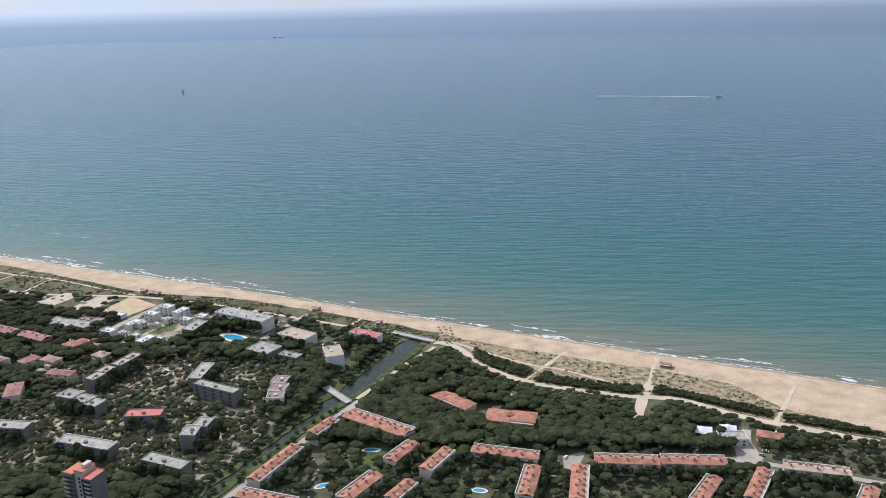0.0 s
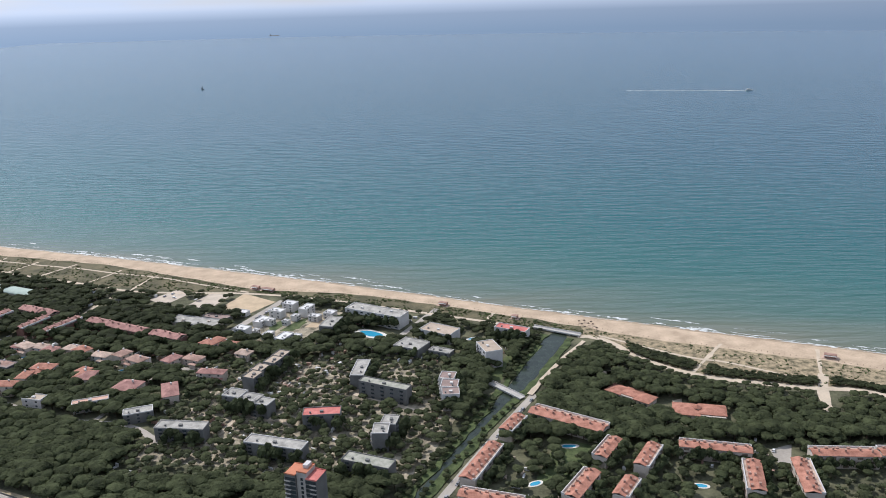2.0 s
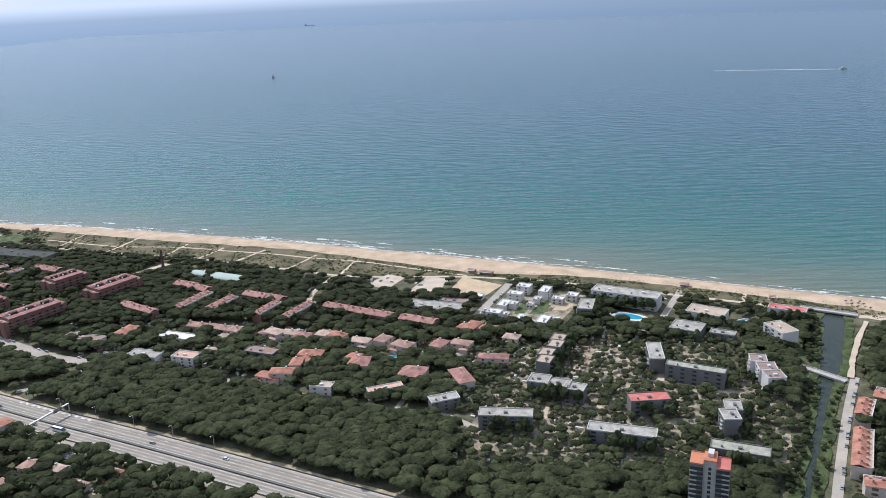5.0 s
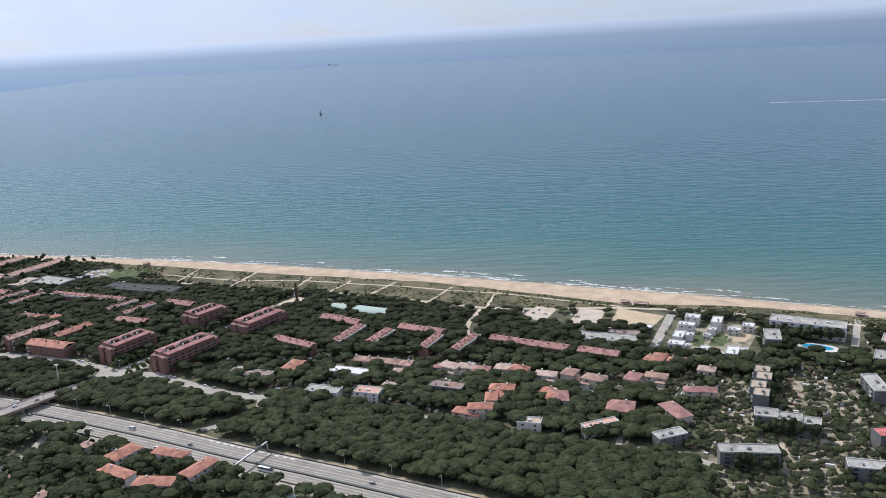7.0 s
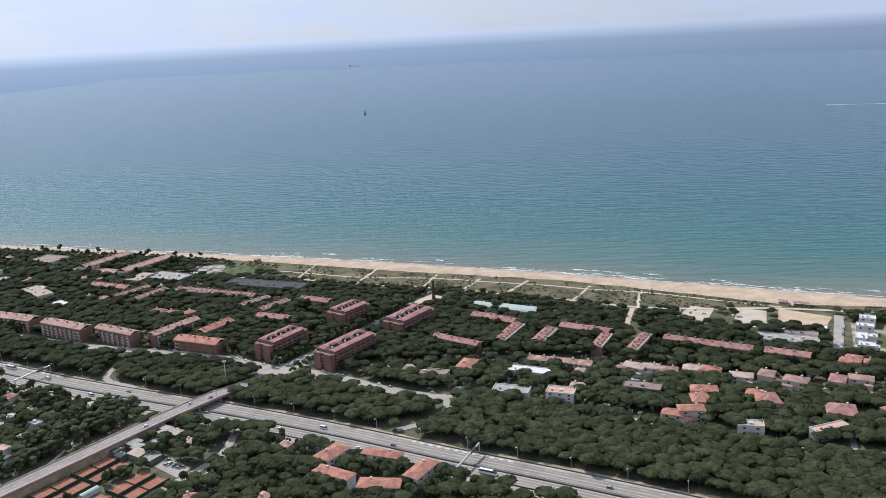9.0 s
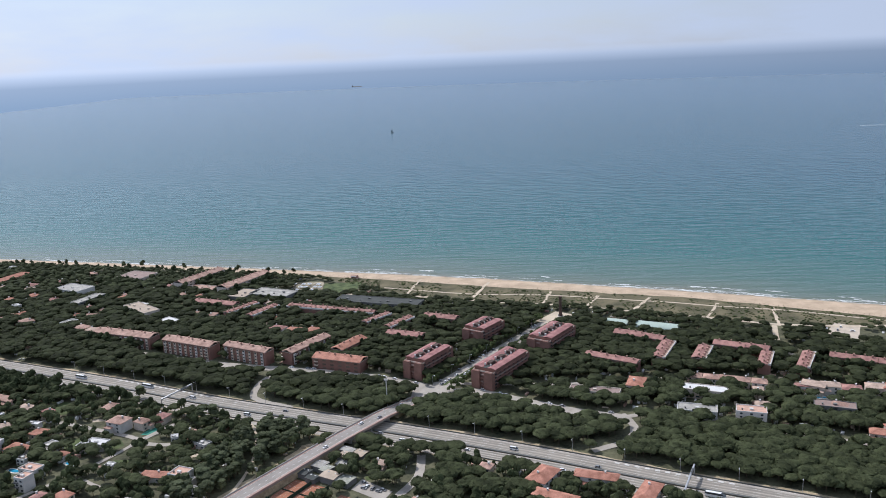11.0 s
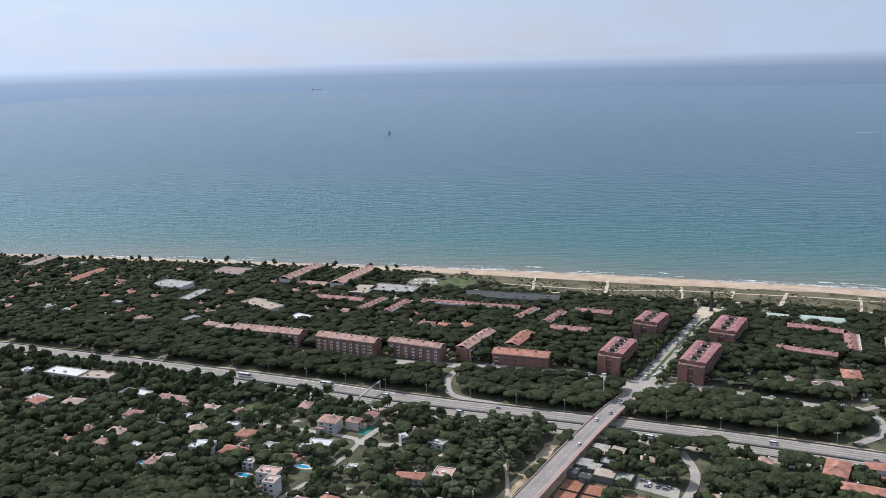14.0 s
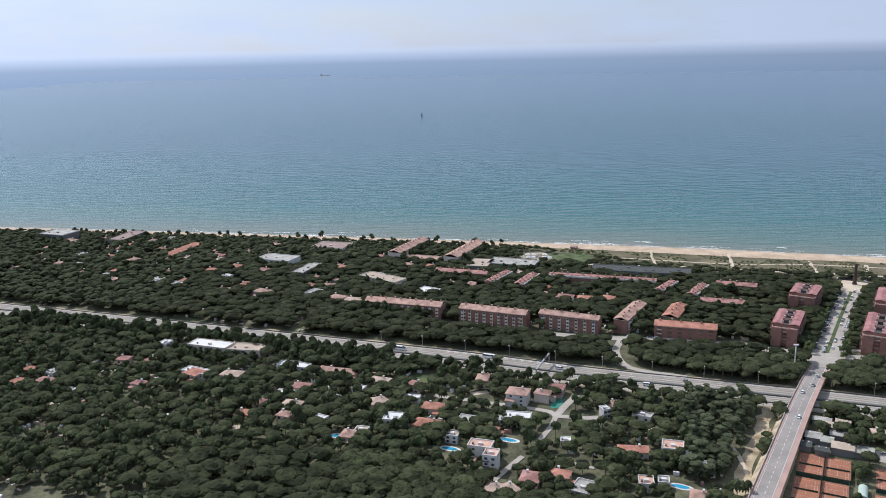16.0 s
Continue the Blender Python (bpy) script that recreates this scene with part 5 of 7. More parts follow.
plot("lawn", "green garden lawn of a villa", [(-1076, 583), (-1064, 583), (-1066, 568), (-1078, 567)], "lawn", 0.09, "lawn")
plot("lawn", "green garden lawn of a villa", [(-1087, 616), (-1079, 606), (-1082, 598), (-1091, 600)], "lawn", 0.09, "lawn")
plot("lawn", "green garden lawn of a villa", [(-1075, 532), (-1063, 528), (-1062, 521), (-1075, 529)], "lawn", 0.09, "lawn")
plot("lawn", "green garden lawn of a villa", [(-1128, 544), (-1116, 546), (-1115, 536), (-1125, 534)], "lawn", 0.09, "lawn")
plot("tarpaulin", "small green sports court behind a villa", [(-1070, 635), (-1062, 636), (-1067, 622), (-1074, 622)], "green_court", 0.12, "court")
for line, wide in (([(-1150, 646), (-1108, 630), (-1090, 623), (-1075, 616), (-1072, 609)], 4.5), ([(-1072, 609), (-1063, 625), (-1053, 641)], 5), ([(-1072, 609), (-1052, 605), (-1040, 606)], 5), ([(-1072, 609), (-1077, 595), (-1090, 570)], 3.5), ([(-1118, 530), (-1107, 546), (-1099, 557)], 3.5), ([(-1084, 555), (-1075, 549), (-1060, 541)], 3)):
    way("street", "pale villa lane between garden walls", line, wide, "street", category="road")


def quarter(x0, x1, low, high, chance, seed, sizes=(8, 13)):
    """Houses of a garden suburb in loose rows along its lanes; low and high: metres from the motorway."""
    r = np.random.default_rng(seed)
    roofs = ["terracotta", "old_tile", "tan_tile", "dark_tile", "grey_roof", "white_roof", "old_tile", "terracotta"]
    for a in np.arange(x0, x1, 23.0):
        for o in np.arange(low, high, 21.0):
            x, y = a + r.uniform(-5, 5), o + r.uniform(-4, 4) + np.interp(a, MOTORWAY[:, 0], MOTORWAY[:, 1])
            if r.random() > chance or not all(free(x + u, y + v) for u in (-9, 0, 9) for v in (-8, 0, 8)):
                continue
            if y > shore(x) - 60:
                continue
            villa(round(x), round(y), -22 + r.integers(-1, 2) * 9 + (90 if r.random() < 0.3 else 0), int(r.integers(*sizes)), int(r.integers(7, 9)), int(r.choice([4, 6, 6])), roofs[int(r.integers(0, 8))])
            if r.random() < 0.45:
                plot("terrace", "pale paved garden terrace", [(x - 9, y - 12), (x + 2, y - 9), (x + 4, y - 14), (x - 7, y - 17)], "path_sand" if r.random() < 0.5 else "lawn", 0.08, "terrace")


quarter(-1480, -1000, -150, -25, 0.4, 3)
quarter(-880, -560, -200, -28, 0.6, 12)
quarter(-560, -180, -160, -30, 0.25, 13)
quarter(-1620, -1190, 110, 330, 0.42, 5)
quarter(-1180, -1010, 150, 300, 0.3, 6)
quarter(-700, -440, 125, 215, 0.3, 8)
quarter(-1480, -1200, 15, 60, 0.3, 9)


def club_house(rooms):
    """The sports club: a huddle of low halls with slightly pitched sheet roofs; rooms: x, y, length, width, height, roof."""
    cx, cy = rooms[0][0], rooms[0][1]
    ob = thing("club_house", "low sports club house with patchwork of grey roofs", "club house", cx, cy, -28)
    c, q = math.cos(radians(28)), math.sin(radians(28))
    for x, y, length, width, height, roof in rooms:
        u, v = (x - cx) * c - (y - cy) * q, (x - cx) * q + (y - cy) * c
        take(x, y - 3, -28, length, width + 6, 0.5)
        vs, fs = boxes((-length / 2, -width / 2, -0.3, length / 2, width / 2, height))
        part("wall", mesh_of("wall", [(p[0] + u, p[1] + v, p[2]) for p in vs], fs, "grey"), ob)
        vs, fs = gable(length, -width / 2, width / 2, height + 0.25, 0.5, 0.4, 0.2)
        part("roof", mesh_of("roof", [(p[0] + u, p[1] + v, p[2]) for p in vs], fs, roof), ob)
        for k in (-0.25, 0.25):
            part("skylight", shared_box("skylight", "white", (-0.5, -0.4, 0, 0.5, 0.4, 0.5)), ob, at=pose(u + k * length, v + 0.2 * width, height + 0.45))


club_house([(-925.0, 566.7, 8.7, 9, 4, 'grey_roof'), (-910.2, 578.2, 8.2, 8, 4.6, 'pale_roof'), (-910.0, 588.1, 10.5, 6, 3.6, 'grey_roof'), (-900.3, 581.5, 8.3, 9, 4.2, 'pale_roof'), (-908.8, 568.1, 10.1, 7, 3.6, 'grey_roof'), (-915.1, 551.2, 11.7, 9, 4.4, 'pale_roof'), (-919.6, 561.0, 6.6, 8, 3.8, 'moss_roof'), (-927.3, 550.7, 7.1, 6, 3.2, 'slate_roof'), (-933.8, 558.0, 6.6, 8, 3.2, 'slate_roof'), (-905.1, 547.7, 11.0, 10, 3.4, 'moss_roof')])


def pavilion(x, y, angle, length, width, height, roof, label, steps=3):
    """A low building with overlapping tiled pitches."""
    ob = thing("pavilion", label, "pavilion", x, y, angle)
    take(x, y - 5, angle, length + 6, width + 10, 2.0)
    part("wall", mesh_of("wall", *boxes((-length / 2, -width / 2, -0.3, length / 2, width / 2, height - 1)), "cream"), ob)
    for i in range(steps):
        c = length * ((i + 0.5) / steps - 0.5)
        vs, fs = hip(length / steps, width * (1 - 0.12 * (i % 2)), height - 0.7 + 0.3 * (i % 2), 1.6, 0.9)
        part("roof", mesh_of("roof", [(p[0] + c, p[1] + (i % 2) * 1.5, p[2]) for p in vs], fs, roof), ob)
    windows(ob, length, width, height - 1, 4.5)
    return ob


pavilion(-40, 582, -40, 36, 13, 5, "terracotta", "low pavilion with broad terracotta roofs among pines", 3)
pavilion(4, 555, -12, 36, 17, 5, "terracotta", "low pavilion with a turret and terracotta roofs", 2)
turret = thing("turret", "small round terracotta turret on the pavilion roof", "turret", 3, 557, z=4.3)
cone = [(2.6 * math.cos(a), 2.6 * math.sin(a), 1.2) for a in np.linspace(0, 2 * math.pi, 12, endpoint=False)]
part("wall", mesh_of("wall", cone + [(p[0], p[1], -0.5) for p in cone], [(i, 12 + i, 12 + (i + 1) % 12, (i + 1) % 12) for i in range(12)], "cream"), turret)
part("roof", mesh_of("roof", [(p[0] * 1.25, p[1] * 1.25, 1.15) for p in cone] + [(0, 0, 3.2)], [(i, (i + 1) % 12, 12) for i in range(12)], "terracotta"), turret)


def vaulted_hall(x, y, angle, length, width, height):
    ob = thing("sports_hall", "long hall with pale green vaulted roof", "hall", x, y, angle, group="green halls")
    take(x, y - 5, angle, length, width + 10, 2.0)
    part("wall", mesh_of("wall", *boxes((-length / 2, -width / 2, -0.3, length / 2, width / 2, height * 0.55)), "white"), ob)
    arc = [(width / 2 * 1.03 * math.cos(a), height * 0.55 + height * 0.5 * math.sin(a)) for a in np.linspace(0, math.pi, 11)]
    n = max(3, int(length / 4))
    for i in range(n):
        x0, x1 = length * (i / n - 0.5) + 0.04, length * ((i + 1) / n - 0.5) - 0.04
        vs = [(x0, *p) for p in arc] + [(x1, *p) for p in arc]
        part("roof_panel", mesh_of("roof_panel", vs, [(k, k + 1, 12 + k, 11 + k) for k in range(10)] + [tuple(range(11))[::-1], tuple(range(11, 22))], "greenhouse"), ob)


vaulted_hall(-652, 836, -23, 42, 17, 6)
vaulted_hall(-687, 853, -23, 22, 13, 5)
vaulted_hall(-927, 505, 62, 13, 4.5, 3.4)


def swimming_pool(x, y, rx, ry, angle, label="kidney-shaped pool with blue water"):
    ob = thing("swimming_pool", label, "pool", x, y, angle, group="pools")
    take(x, y - 5, 0, rx * 2 + 7, ry * 2 + 16, 1)
    ring = [(1 + 0.16 * math.cos(2 * a + 1)) for a in np.linspace(0, 2 * math.pi, 28, endpoint=False)]
    pts = [(rx * r * math.cos(a), ry * r * math.sin(a)) for r, a in zip(ring, np.linspace(0, 2 * math.pi, 28, endpoint=False))]
    part("deck", mesh_of("deck", [(u * 1.45, v * 1.55, 0.2) for u, v in pts] + [(u * 1.45, v * 1.55, -0.2) for u, v in pts], [tuple(range(28))] + [(i, 28 + i, 28 + (i + 1) % 28, (i + 1) % 28) for i in range(28)], "pool_edge"), ob)
    part("water", mesh_of("water", [(u, v, 0.24) for u, v in pts], [tuple(range(28))], "pool_water"), ob)
    part("rim", mesh_of("rim", [(u, v, 0.3) for u, v in pts] + [(u * 1.06, v * 1.06, 0.3) for u, v in pts], [(i, 28 + i, 28 + (i + 1) % 28, (i + 1) % 28) for i in range(28)], "white"), ob)


take(-250, 706, -20, 34, 26)
swimming_pool(-254, 714, 11, 6, -20, "large curved blue pool by the hotel")
for x, y, a in ((-94, 513, 10), (-120, 468, 40), (-18, 465, 0), (-1105, 578, -15), (-1018, 519, -20), (-1141, 569, -15), (-757, 512, 20), (-1060, 795, -20), (-1005, 905, -20), (-160, 700, 30), (-480, 660, 10), (-455, 640, 0), (-420, 655, 20), (-560, 670, 10), (-1210, 590, 10), (-1150, 1012, -20)):
    swimming_pool(x, y, 3.5 + (x % 3) * 0.4, 2.1, a)


def tennis_court(x, y, angle):
    ob = thing("tennis_court", "orange clay tennis court with white lines and net", "tennis court", x, y, angle, group="tennis courts")
    take(x, y, angle, 29, 14, 1)
    part("surface", mesh_of("surface", *boxes((-14.2, -6.6, 0.02, 14.2, 6.6, 0.14)), "clay_court"), ob)
    t = 0.03
    part("lines", mesh_of("lines", *boxes(*[(-11.9, s - t, 0.14, 11.9, s + t, 0.16) for s in (-5.5, -4.1, 4.1, 5.5)], *[(s - t, -5.5, 0.14, s + t, 5.5, 0.165) for s in (-11.9, -6.4, 6.4, 11.9)], (-6.4, -t, 0.14, 6.4, t, 0.163)), "paint"), ob)
    part("net", mesh_of("net", *boxes((-0.05, -6, 0.14, 0.05, 6, 1.1)), "fence_green"), ob)
    part("fence", mesh_of("fence", *boxes((-14.3, -6.75, 0, 14.3, -6.65, 2.6), (-14.4, -6.7, 0, -14.3, 6.7, 2.6)), "fence_green"), ob)


for i, j in ((0, 0), (1, 0), (0, 1), (1, 1), (0, 2), (1, 2), (2.85, 0.1), (3.85, 0.1), (2.85, 1.15), (3.85, 1.15)):
    tennis_court(-939.5 + 12.3 * i - 14.3 * j, 538 - 6.2 * i - 26.2 * j, 62.5)


def brick_tower():
    """The old tapering stack on the plaza."""
    ob = thing("brick_tower", "slim dark brick tower on the plaza", "tower", -741, 884)
    n = 10
    rows = [(2.2, 0), (2.2, 2.0), (1.7, 2.1), (1.25, 19.5), (1.6, 19.7), (1.6, 21.0)]
    vs = [(r * math.cos(2 * math.pi * i / n), r * math.sin(2 * math.pi * i / n), z) for r, z in rows for i in range(n)]
    fs = [(q * n + i, q * n + (i + 1) % n, (q + 1) * n + (i + 1) % n, (q + 1) * n + i) for q in range(len(rows) - 1) for i in range(n)] + [tuple(range(len(vs) - n, len(vs)))]
    part("stack", mesh_of("stack", vs, fs, "old_brick"), ob)
    part("plinth", mesh_of("plinth", *boxes((-3, -3, 0, 3, 3, 0.6)), "concrete"), ob)
    take(-741, 884, 0, 8, 8)


brick_tower()


def beach_bar(x, y, angle, length):
    ob = thing("beach_bar", "brown timber beach bar with awning on the sand", "beach bar", x, y, angle, z=0.15, group="beach bars")
    part("deck", mesh_of("deck", *boxes((-length / 2 - 2, -4, 0, length / 2 + 2, 4, 0.3)), "tan_tile"), ob)
    part("cabin", mesh_of("cabin", *boxes((-length / 2, -2, 0.3, length / 2, 2.5, 3.0)), "old_tile"), ob)
    part("roof", mesh_of("roof", *gable(length, -2, 2.5, 3.1, 0.8), "old_tile"), ob)
    part("awning", mesh_of("awning", *boxes((-length / 2, -3.8, 2.5, length / 2, -2, 2.62)), "white"), ob)


for x, y, n in ((136, 651, 9), (-190, 786, 8), (-380, 836, 14), (-395, 843, 8), (-120, 748, 5), (-985, 1058, 8)):
    beach_bar(x, y, -22, n)


def marquee(x, y, angle, length, width):
    """A white tent with a sagging membrane roof on poles."""
    ob = thing("marquee", "white membrane marquee of a beach restaurant", "tent", x, y, angle, group="marquees")
    take(x, y - 2, angle, length, width + 4, 1.0)
    n = 8
    vs = [(length * (i / n - 0.5), width * (j / n - 0.5), 3.0 + 2.4 * (1 - abs(2 * i / n - 1)) * (1 - (2 * j / n - 1) ** 2) + 0.5 * abs(2 * i / n - 1)) for i in range(n + 1) for j in range(n + 1)]
    vs += [(p[0], p[1], p[2] - 0.15) for p in vs]
    m = (n + 1) ** 2
    quads = [(i * (n + 1) + j, (i + 1) * (n + 1) + j, (i + 1) * (n + 1) + j + 1, i * (n + 1) + j + 1) for i in range(n) for j in range(n)]
    part("canopy", mesh_of("canopy", vs, quads + [tuple(m + k for k in q[::-1]) for q in quads], "white_paint"), ob)
    for u in (-0.48, 0.48):
        for v in (-0.48, 0.48):
            part("pole", shared_box("pole", "white", (-0.1, -0.1, -0.1, 0.1, 0.1, 3.4)), ob, at=pose(u * length, v * width, 0))
    part("side_wall", mesh_of("side_wall", *boxes((-length / 2, width / 2 - 0.15, 0, length / 2, width / 2, 2.9)), "white"), ob)


marquee(139, 539, -14, 14, 11)
marquee(158, 543, -14, 12, 7)


for x, y in [(-1055, 1029), (-1052, 1004), (-1047, 991), (-1044, 1015), (-1046, 1003), (-1043, 1027), (-1038, 1014), (-1035, 990), (-1036, 1027), (-1033, 1002), (-1029, 989), (-1026, 1013), (-1027, 1001), (-1024, 1025), (-1020, 1012), (-1017, 988)]:
    tent = thing("pavilion_tent", "small white pavilion tent in a yard", "tent", x, y, -20, group="pavilion tents")
    part("canopy", shared_box("canopy", "white_paint", (-2.4, -2.4, 2.2, 2.4, 2.4, 2.5), (-1.4, -1.4, 2.5, 1.4, 1.4, 3.1), (-0.5, -0.5, 3.1, 0.5, 0.5, 3.6)), tent)
    for u in (-2.2, 2.2):
        for v in (-2.2, 2.2):
            part("pole", shared_box("tent_pole", "steel", (-0.06, -0.06, -0.1, 0.06, 0.06, 2.2)), tent, at=pose(u, v, 0))


def parasol(x, y):
    ob = thing("parasol", "thatched brown beach parasol on the sand", "parasol", x, y, 0, 0.12, group="parasols")
    ring = [(1.35 * math.cos(2 * math.pi * i / 10), 1.35 * math.sin(2 * math.pi * i / 10), 2.1) for i in range(10)]
    part("pole", shared_box("pole", "bark", (-0.07, -0.07, 0, 0.07, 0.07, 2.6)), ob)
    part("canopy", mesh_of("canopy", ring + [(0, 0, 3.1), (0, 0, 2.3)], [(i, (i + 1) % 10, 10) for i in range(10)] + [((i + 1) % 10, i, 11) for i in range(10)], "bark"), ob)


for x, y in [(-61, 734), (-59, 727), (-56, 735), (-53, 728), (-50, 732), (-57, 720), (-49, 726), (-47, 717)]:
    parasol(x, y)

# ---------------------------------------------------------------- cars, lamps, gantry, boats
WHEEL = None


def car(x, y, angle, z=0.16, kind="car"):
    global WHEEL
    label = {"car": "parked or driving car seen from above", "van": "white delivery van on the road", "bus": "white coach on the motorway"}[kind]
    ob = thing(kind, label, kind, x, y, angle, z, group=f"{kind}s")
    paint = "white_paint" if kind != "car" or rng.random() < 0.35 else "car_paint"
    L, W, H = {"car": (4.3, 1.8, 1.45), "van": (5.6, 2.0, 2.3), "bus": (12, 2.5, 3.2)}[kind]
    key = (kind, paint)
    if key not in SHARED:
        c = (-0.32, 0.26) if kind == "car" else (-0.48, 0.40)
        lo = [(-L / 2, -W / 2, 0.3), (L / 2, -W / 2, 0.3), (L / 2, W / 2, 0.3), (-L / 2, W / 2, 0.3)]
        hi = [(-L / 2 * 0.98, -W / 2 * 0.96, H * 0.6), (L / 2 * 0.97, -W / 2 * 0.96, H * 0.55), (L / 2 * 0.97, W / 2 * 0.96, H * 0.55), (-L / 2 * 0.98, W / 2 * 0.96, H * 0.6)]
        g0 = [(L * c[0] * 1.1, -W * 0.46, H * 0.58), (L * c[1] * 1.25, -W * 0.46, H * 0.55), (L * c[1] * 1.25, W * 0.46, H * 0.55), (L * c[0] * 1.1, W * 0.46, H * 0.58)]
        g1 = [(L * c[0], -W * 0.4, H - 0.05), (L * c[1] * 0.7, -W * 0.4, H - 0.05), (L * c[1] * 0.7, W * 0.4, H - 0.05), (L * c[0], W * 0.4, H - 0.05)]
        r1 = [(px, py, H) for px, py, _ in g1]
        SHARED[key] = (mesh_of("body", lo + hi, BOX_FACES, paint), mesh_of("cabin_glass", g0 + g1, BOX_FACES, "glass"), mesh_of("cabin_roof", [(px * 1.0, py, H - 0.06) for px, py, _ in g1] + r1, BOX_FACES, paint))
    body, glass, roof = SHARED[key]
    part("body", body, ob)
    part("cabin_glass", glass, ob)
    part("cabin_roof", roof, ob)
    if WHEEL is None:
        n = 8
        ring = [(0.32 * math.cos(2 * math.pi * i / n), 0.32 * math.sin(2 * math.pi * i / n)) for i in range(n)]
        WHEEL = mesh_of("wheel", [(u, -0.1, v) for u, v in ring] + [(u, 0.1, v) for u, v in ring], [tuple(range(n)), tuple(range(n, 2 * n))[::-1]] + [(i, n + i, n + (i + 1) % n, (i + 1) % n) for i in range(n)], "tyre")
    for u in (-0.3, 0.3):
        for v in (-0.5, 0.5):
            part("wheel", WHEEL, ob, at=pose(L * u, (W - 0.2) * v, 0.32))


def on_line(line, s, offset):
    d = np.r_[0, np.cumsum(np.linalg.norm(np.diff(line[:, :2], axis=0), axis=1))]
    n = normals(line)
    x, y = np.interp(s, d, line[:, 0]), np.interp(s, d, line[:, 1])
    nx, ny = np.interp(s, d, n[:, 0]), np.interp(s, d, n[:, 1])
    return x + nx * offset, y + ny * offset, math.degrees(math.atan2(-nx, ny))


START = np.searchsorted(MOTORWAY[:, 0], -1200)
run = np.r_[0, np.cumsum(np.linalg.norm(np.diff(MOTORWAY, axis=0), axis=1))]
S0 = run[START]
for s, lane, kind in ((20, 6, "bus"), (70, -10, "car"), (150, 6, "van"), (95, 10, "bus"), (215, -6, "van"), (240, 9.5, "car"), (330, -3, "car"), (352, -9.6, "van"), (400, -6, "car"), (430, 6, "van"), (470, -9.6, "car"), (490, 3, "car"), (540, -6, "car"), (565, -6, "bus"), (610, -9.6, "car"), (640, 6, "car"), (700, 9.6, "car")):
    x, y, a = on_line(MOTORWAY, S0 + s, lane)
    car(x, y, a, 0.17, kind)
for s, lane in ((22, -2.5), (30, 1.5), (52, 1.6), (68, -2.6), (110, 1.6)):
    x, y, a = on_line(BRIDGE[0], s, lane)
    car(x, y, a, float(np.interp(s, BRIDGE[1], BRIDGE[2])) + 0.03)
for s in np.arange(18, 205, 5.6):
    for o in (7.6, -7.6, 2.5, -2.5):
        if rng.random() < 0.34:
            x, y, a = on_line(AVENUE, s, o)
            car(x, y, a + (60 if abs(o) > 5 else 0), 0.19)
PARKED = [along(p, 6) for p in ([(-998, 755), (-933, 740), (-872, 711)], [(-820, 696), (-756, 661), (-716, 646)], [(-112, 586), (-142, 526), (-176, 452)], [(-385, 724), (-354, 800)], [(-894, 549), (-877, 537)], [(-1310, 645), (-1200, 645)])]
for line in PARKED:
    total = np.linalg.norm(np.diff(line, axis=0), axis=1).sum()
    for s in np.arange(2, total, 5.4):
        if rng.random() < 0.42:
            x, y, a = on_line(line, s, rng.uniform(-0.3, 0.3))
            car(x, y, a)
for x, y in ((-476, 818), (-488, 822), (-482, 830), (-890, 543), (-886, 540), (-882, 537), (-892, 541), (-300, 690), (-240, 762), (-230, 757), (-250, 767), (-270, 773), (-90, 560), (40, 505), (172, 510), (176, 515)):
    car(x, y, rng.choice([-25, 65]), 0.2)


def street_lamp(x, y, angle, high=9.0, z=0.1):
    ob = thing("street_lamp", "pale steel street lamp with curved arm", "street lamp", x, y, angle, z, group="street lamps")
    part("pole", shared_box("pole", "steel", (-0.1, -0.1, 0, 0.1, 0.1, high)), ob)
    arm = part("arm", shared_box("arm", "steel", (-0.06, -0.06, high - 0.1, 0.06, 1.8, high)), ob)
    part("head", shared_box("head", "white_paint", (-0.25, 1.5, high - 0.05, 0.25, 2.4, high + 0.12)), arm)


for s in range(0, 720, 36):
    x, y, a = on_line(MOTORWAY, S0 + s, 17)
    street_lamp(x, y, a + 180, 10)
for s in range(15, 210, 28):
    for o in (9.4, -9.4):
        x, y, a = on_line(AVENUE, s, o)
        street_lamp(x, y, a + (180 if o > 0 else 0), 8)


def gantry(s):
    x, y, a = on_line(MOTORWAY, s, 0)
    ob = thing("sign_gantry", "grey steel sign gantry across the motorway", "gantry", x, y, a)
    for o in (17, -17):
        part("post", shared_box("post", "steel", (-0.3, -0.3, 0, 0.3, 0.3, 7.5)), ob, at=pose(0, o, 0))
    part("beam", mesh_of("beam", *boxes((-0.5, -17, 6.6, 0.5, 17, 6.8), (-0.5, -17, 7.4, 0.5, 17, 7.6), (-0.1, -17, 6.8, 0.1, 17, 7.4)), "steel"), ob)
    part("sign_panel", mesh_of("sign_panel", *boxes((-0.2, 4, 5.4, 0.2, 11, 8.0)), "barrier"), ob)


def nearest(x, y):
    return run[np.argmin(np.hypot(MOTORWAY[:, 0] - x, MOTORWAY[:, 1] - y))]


gantry(nearest(-1068, 690))
gantry(nearest(-690, 540))
mast = thing("light_mast", "tall white floodlight mast by the motorway", "mast", -893, 668)
part("pole", mesh_of("pole", *boxes((-0.3, -0.3, 0, 0.3, 0.3, 22)), "white"), mast)
for u in (-1, 0, 1):
    part("lamp", mesh_of("lamp", *boxes((u * 1.1 - 0.5, -0.7, 21.6, u * 1.1 + 0.5, 0.7, 22.6)), "white"), mast)


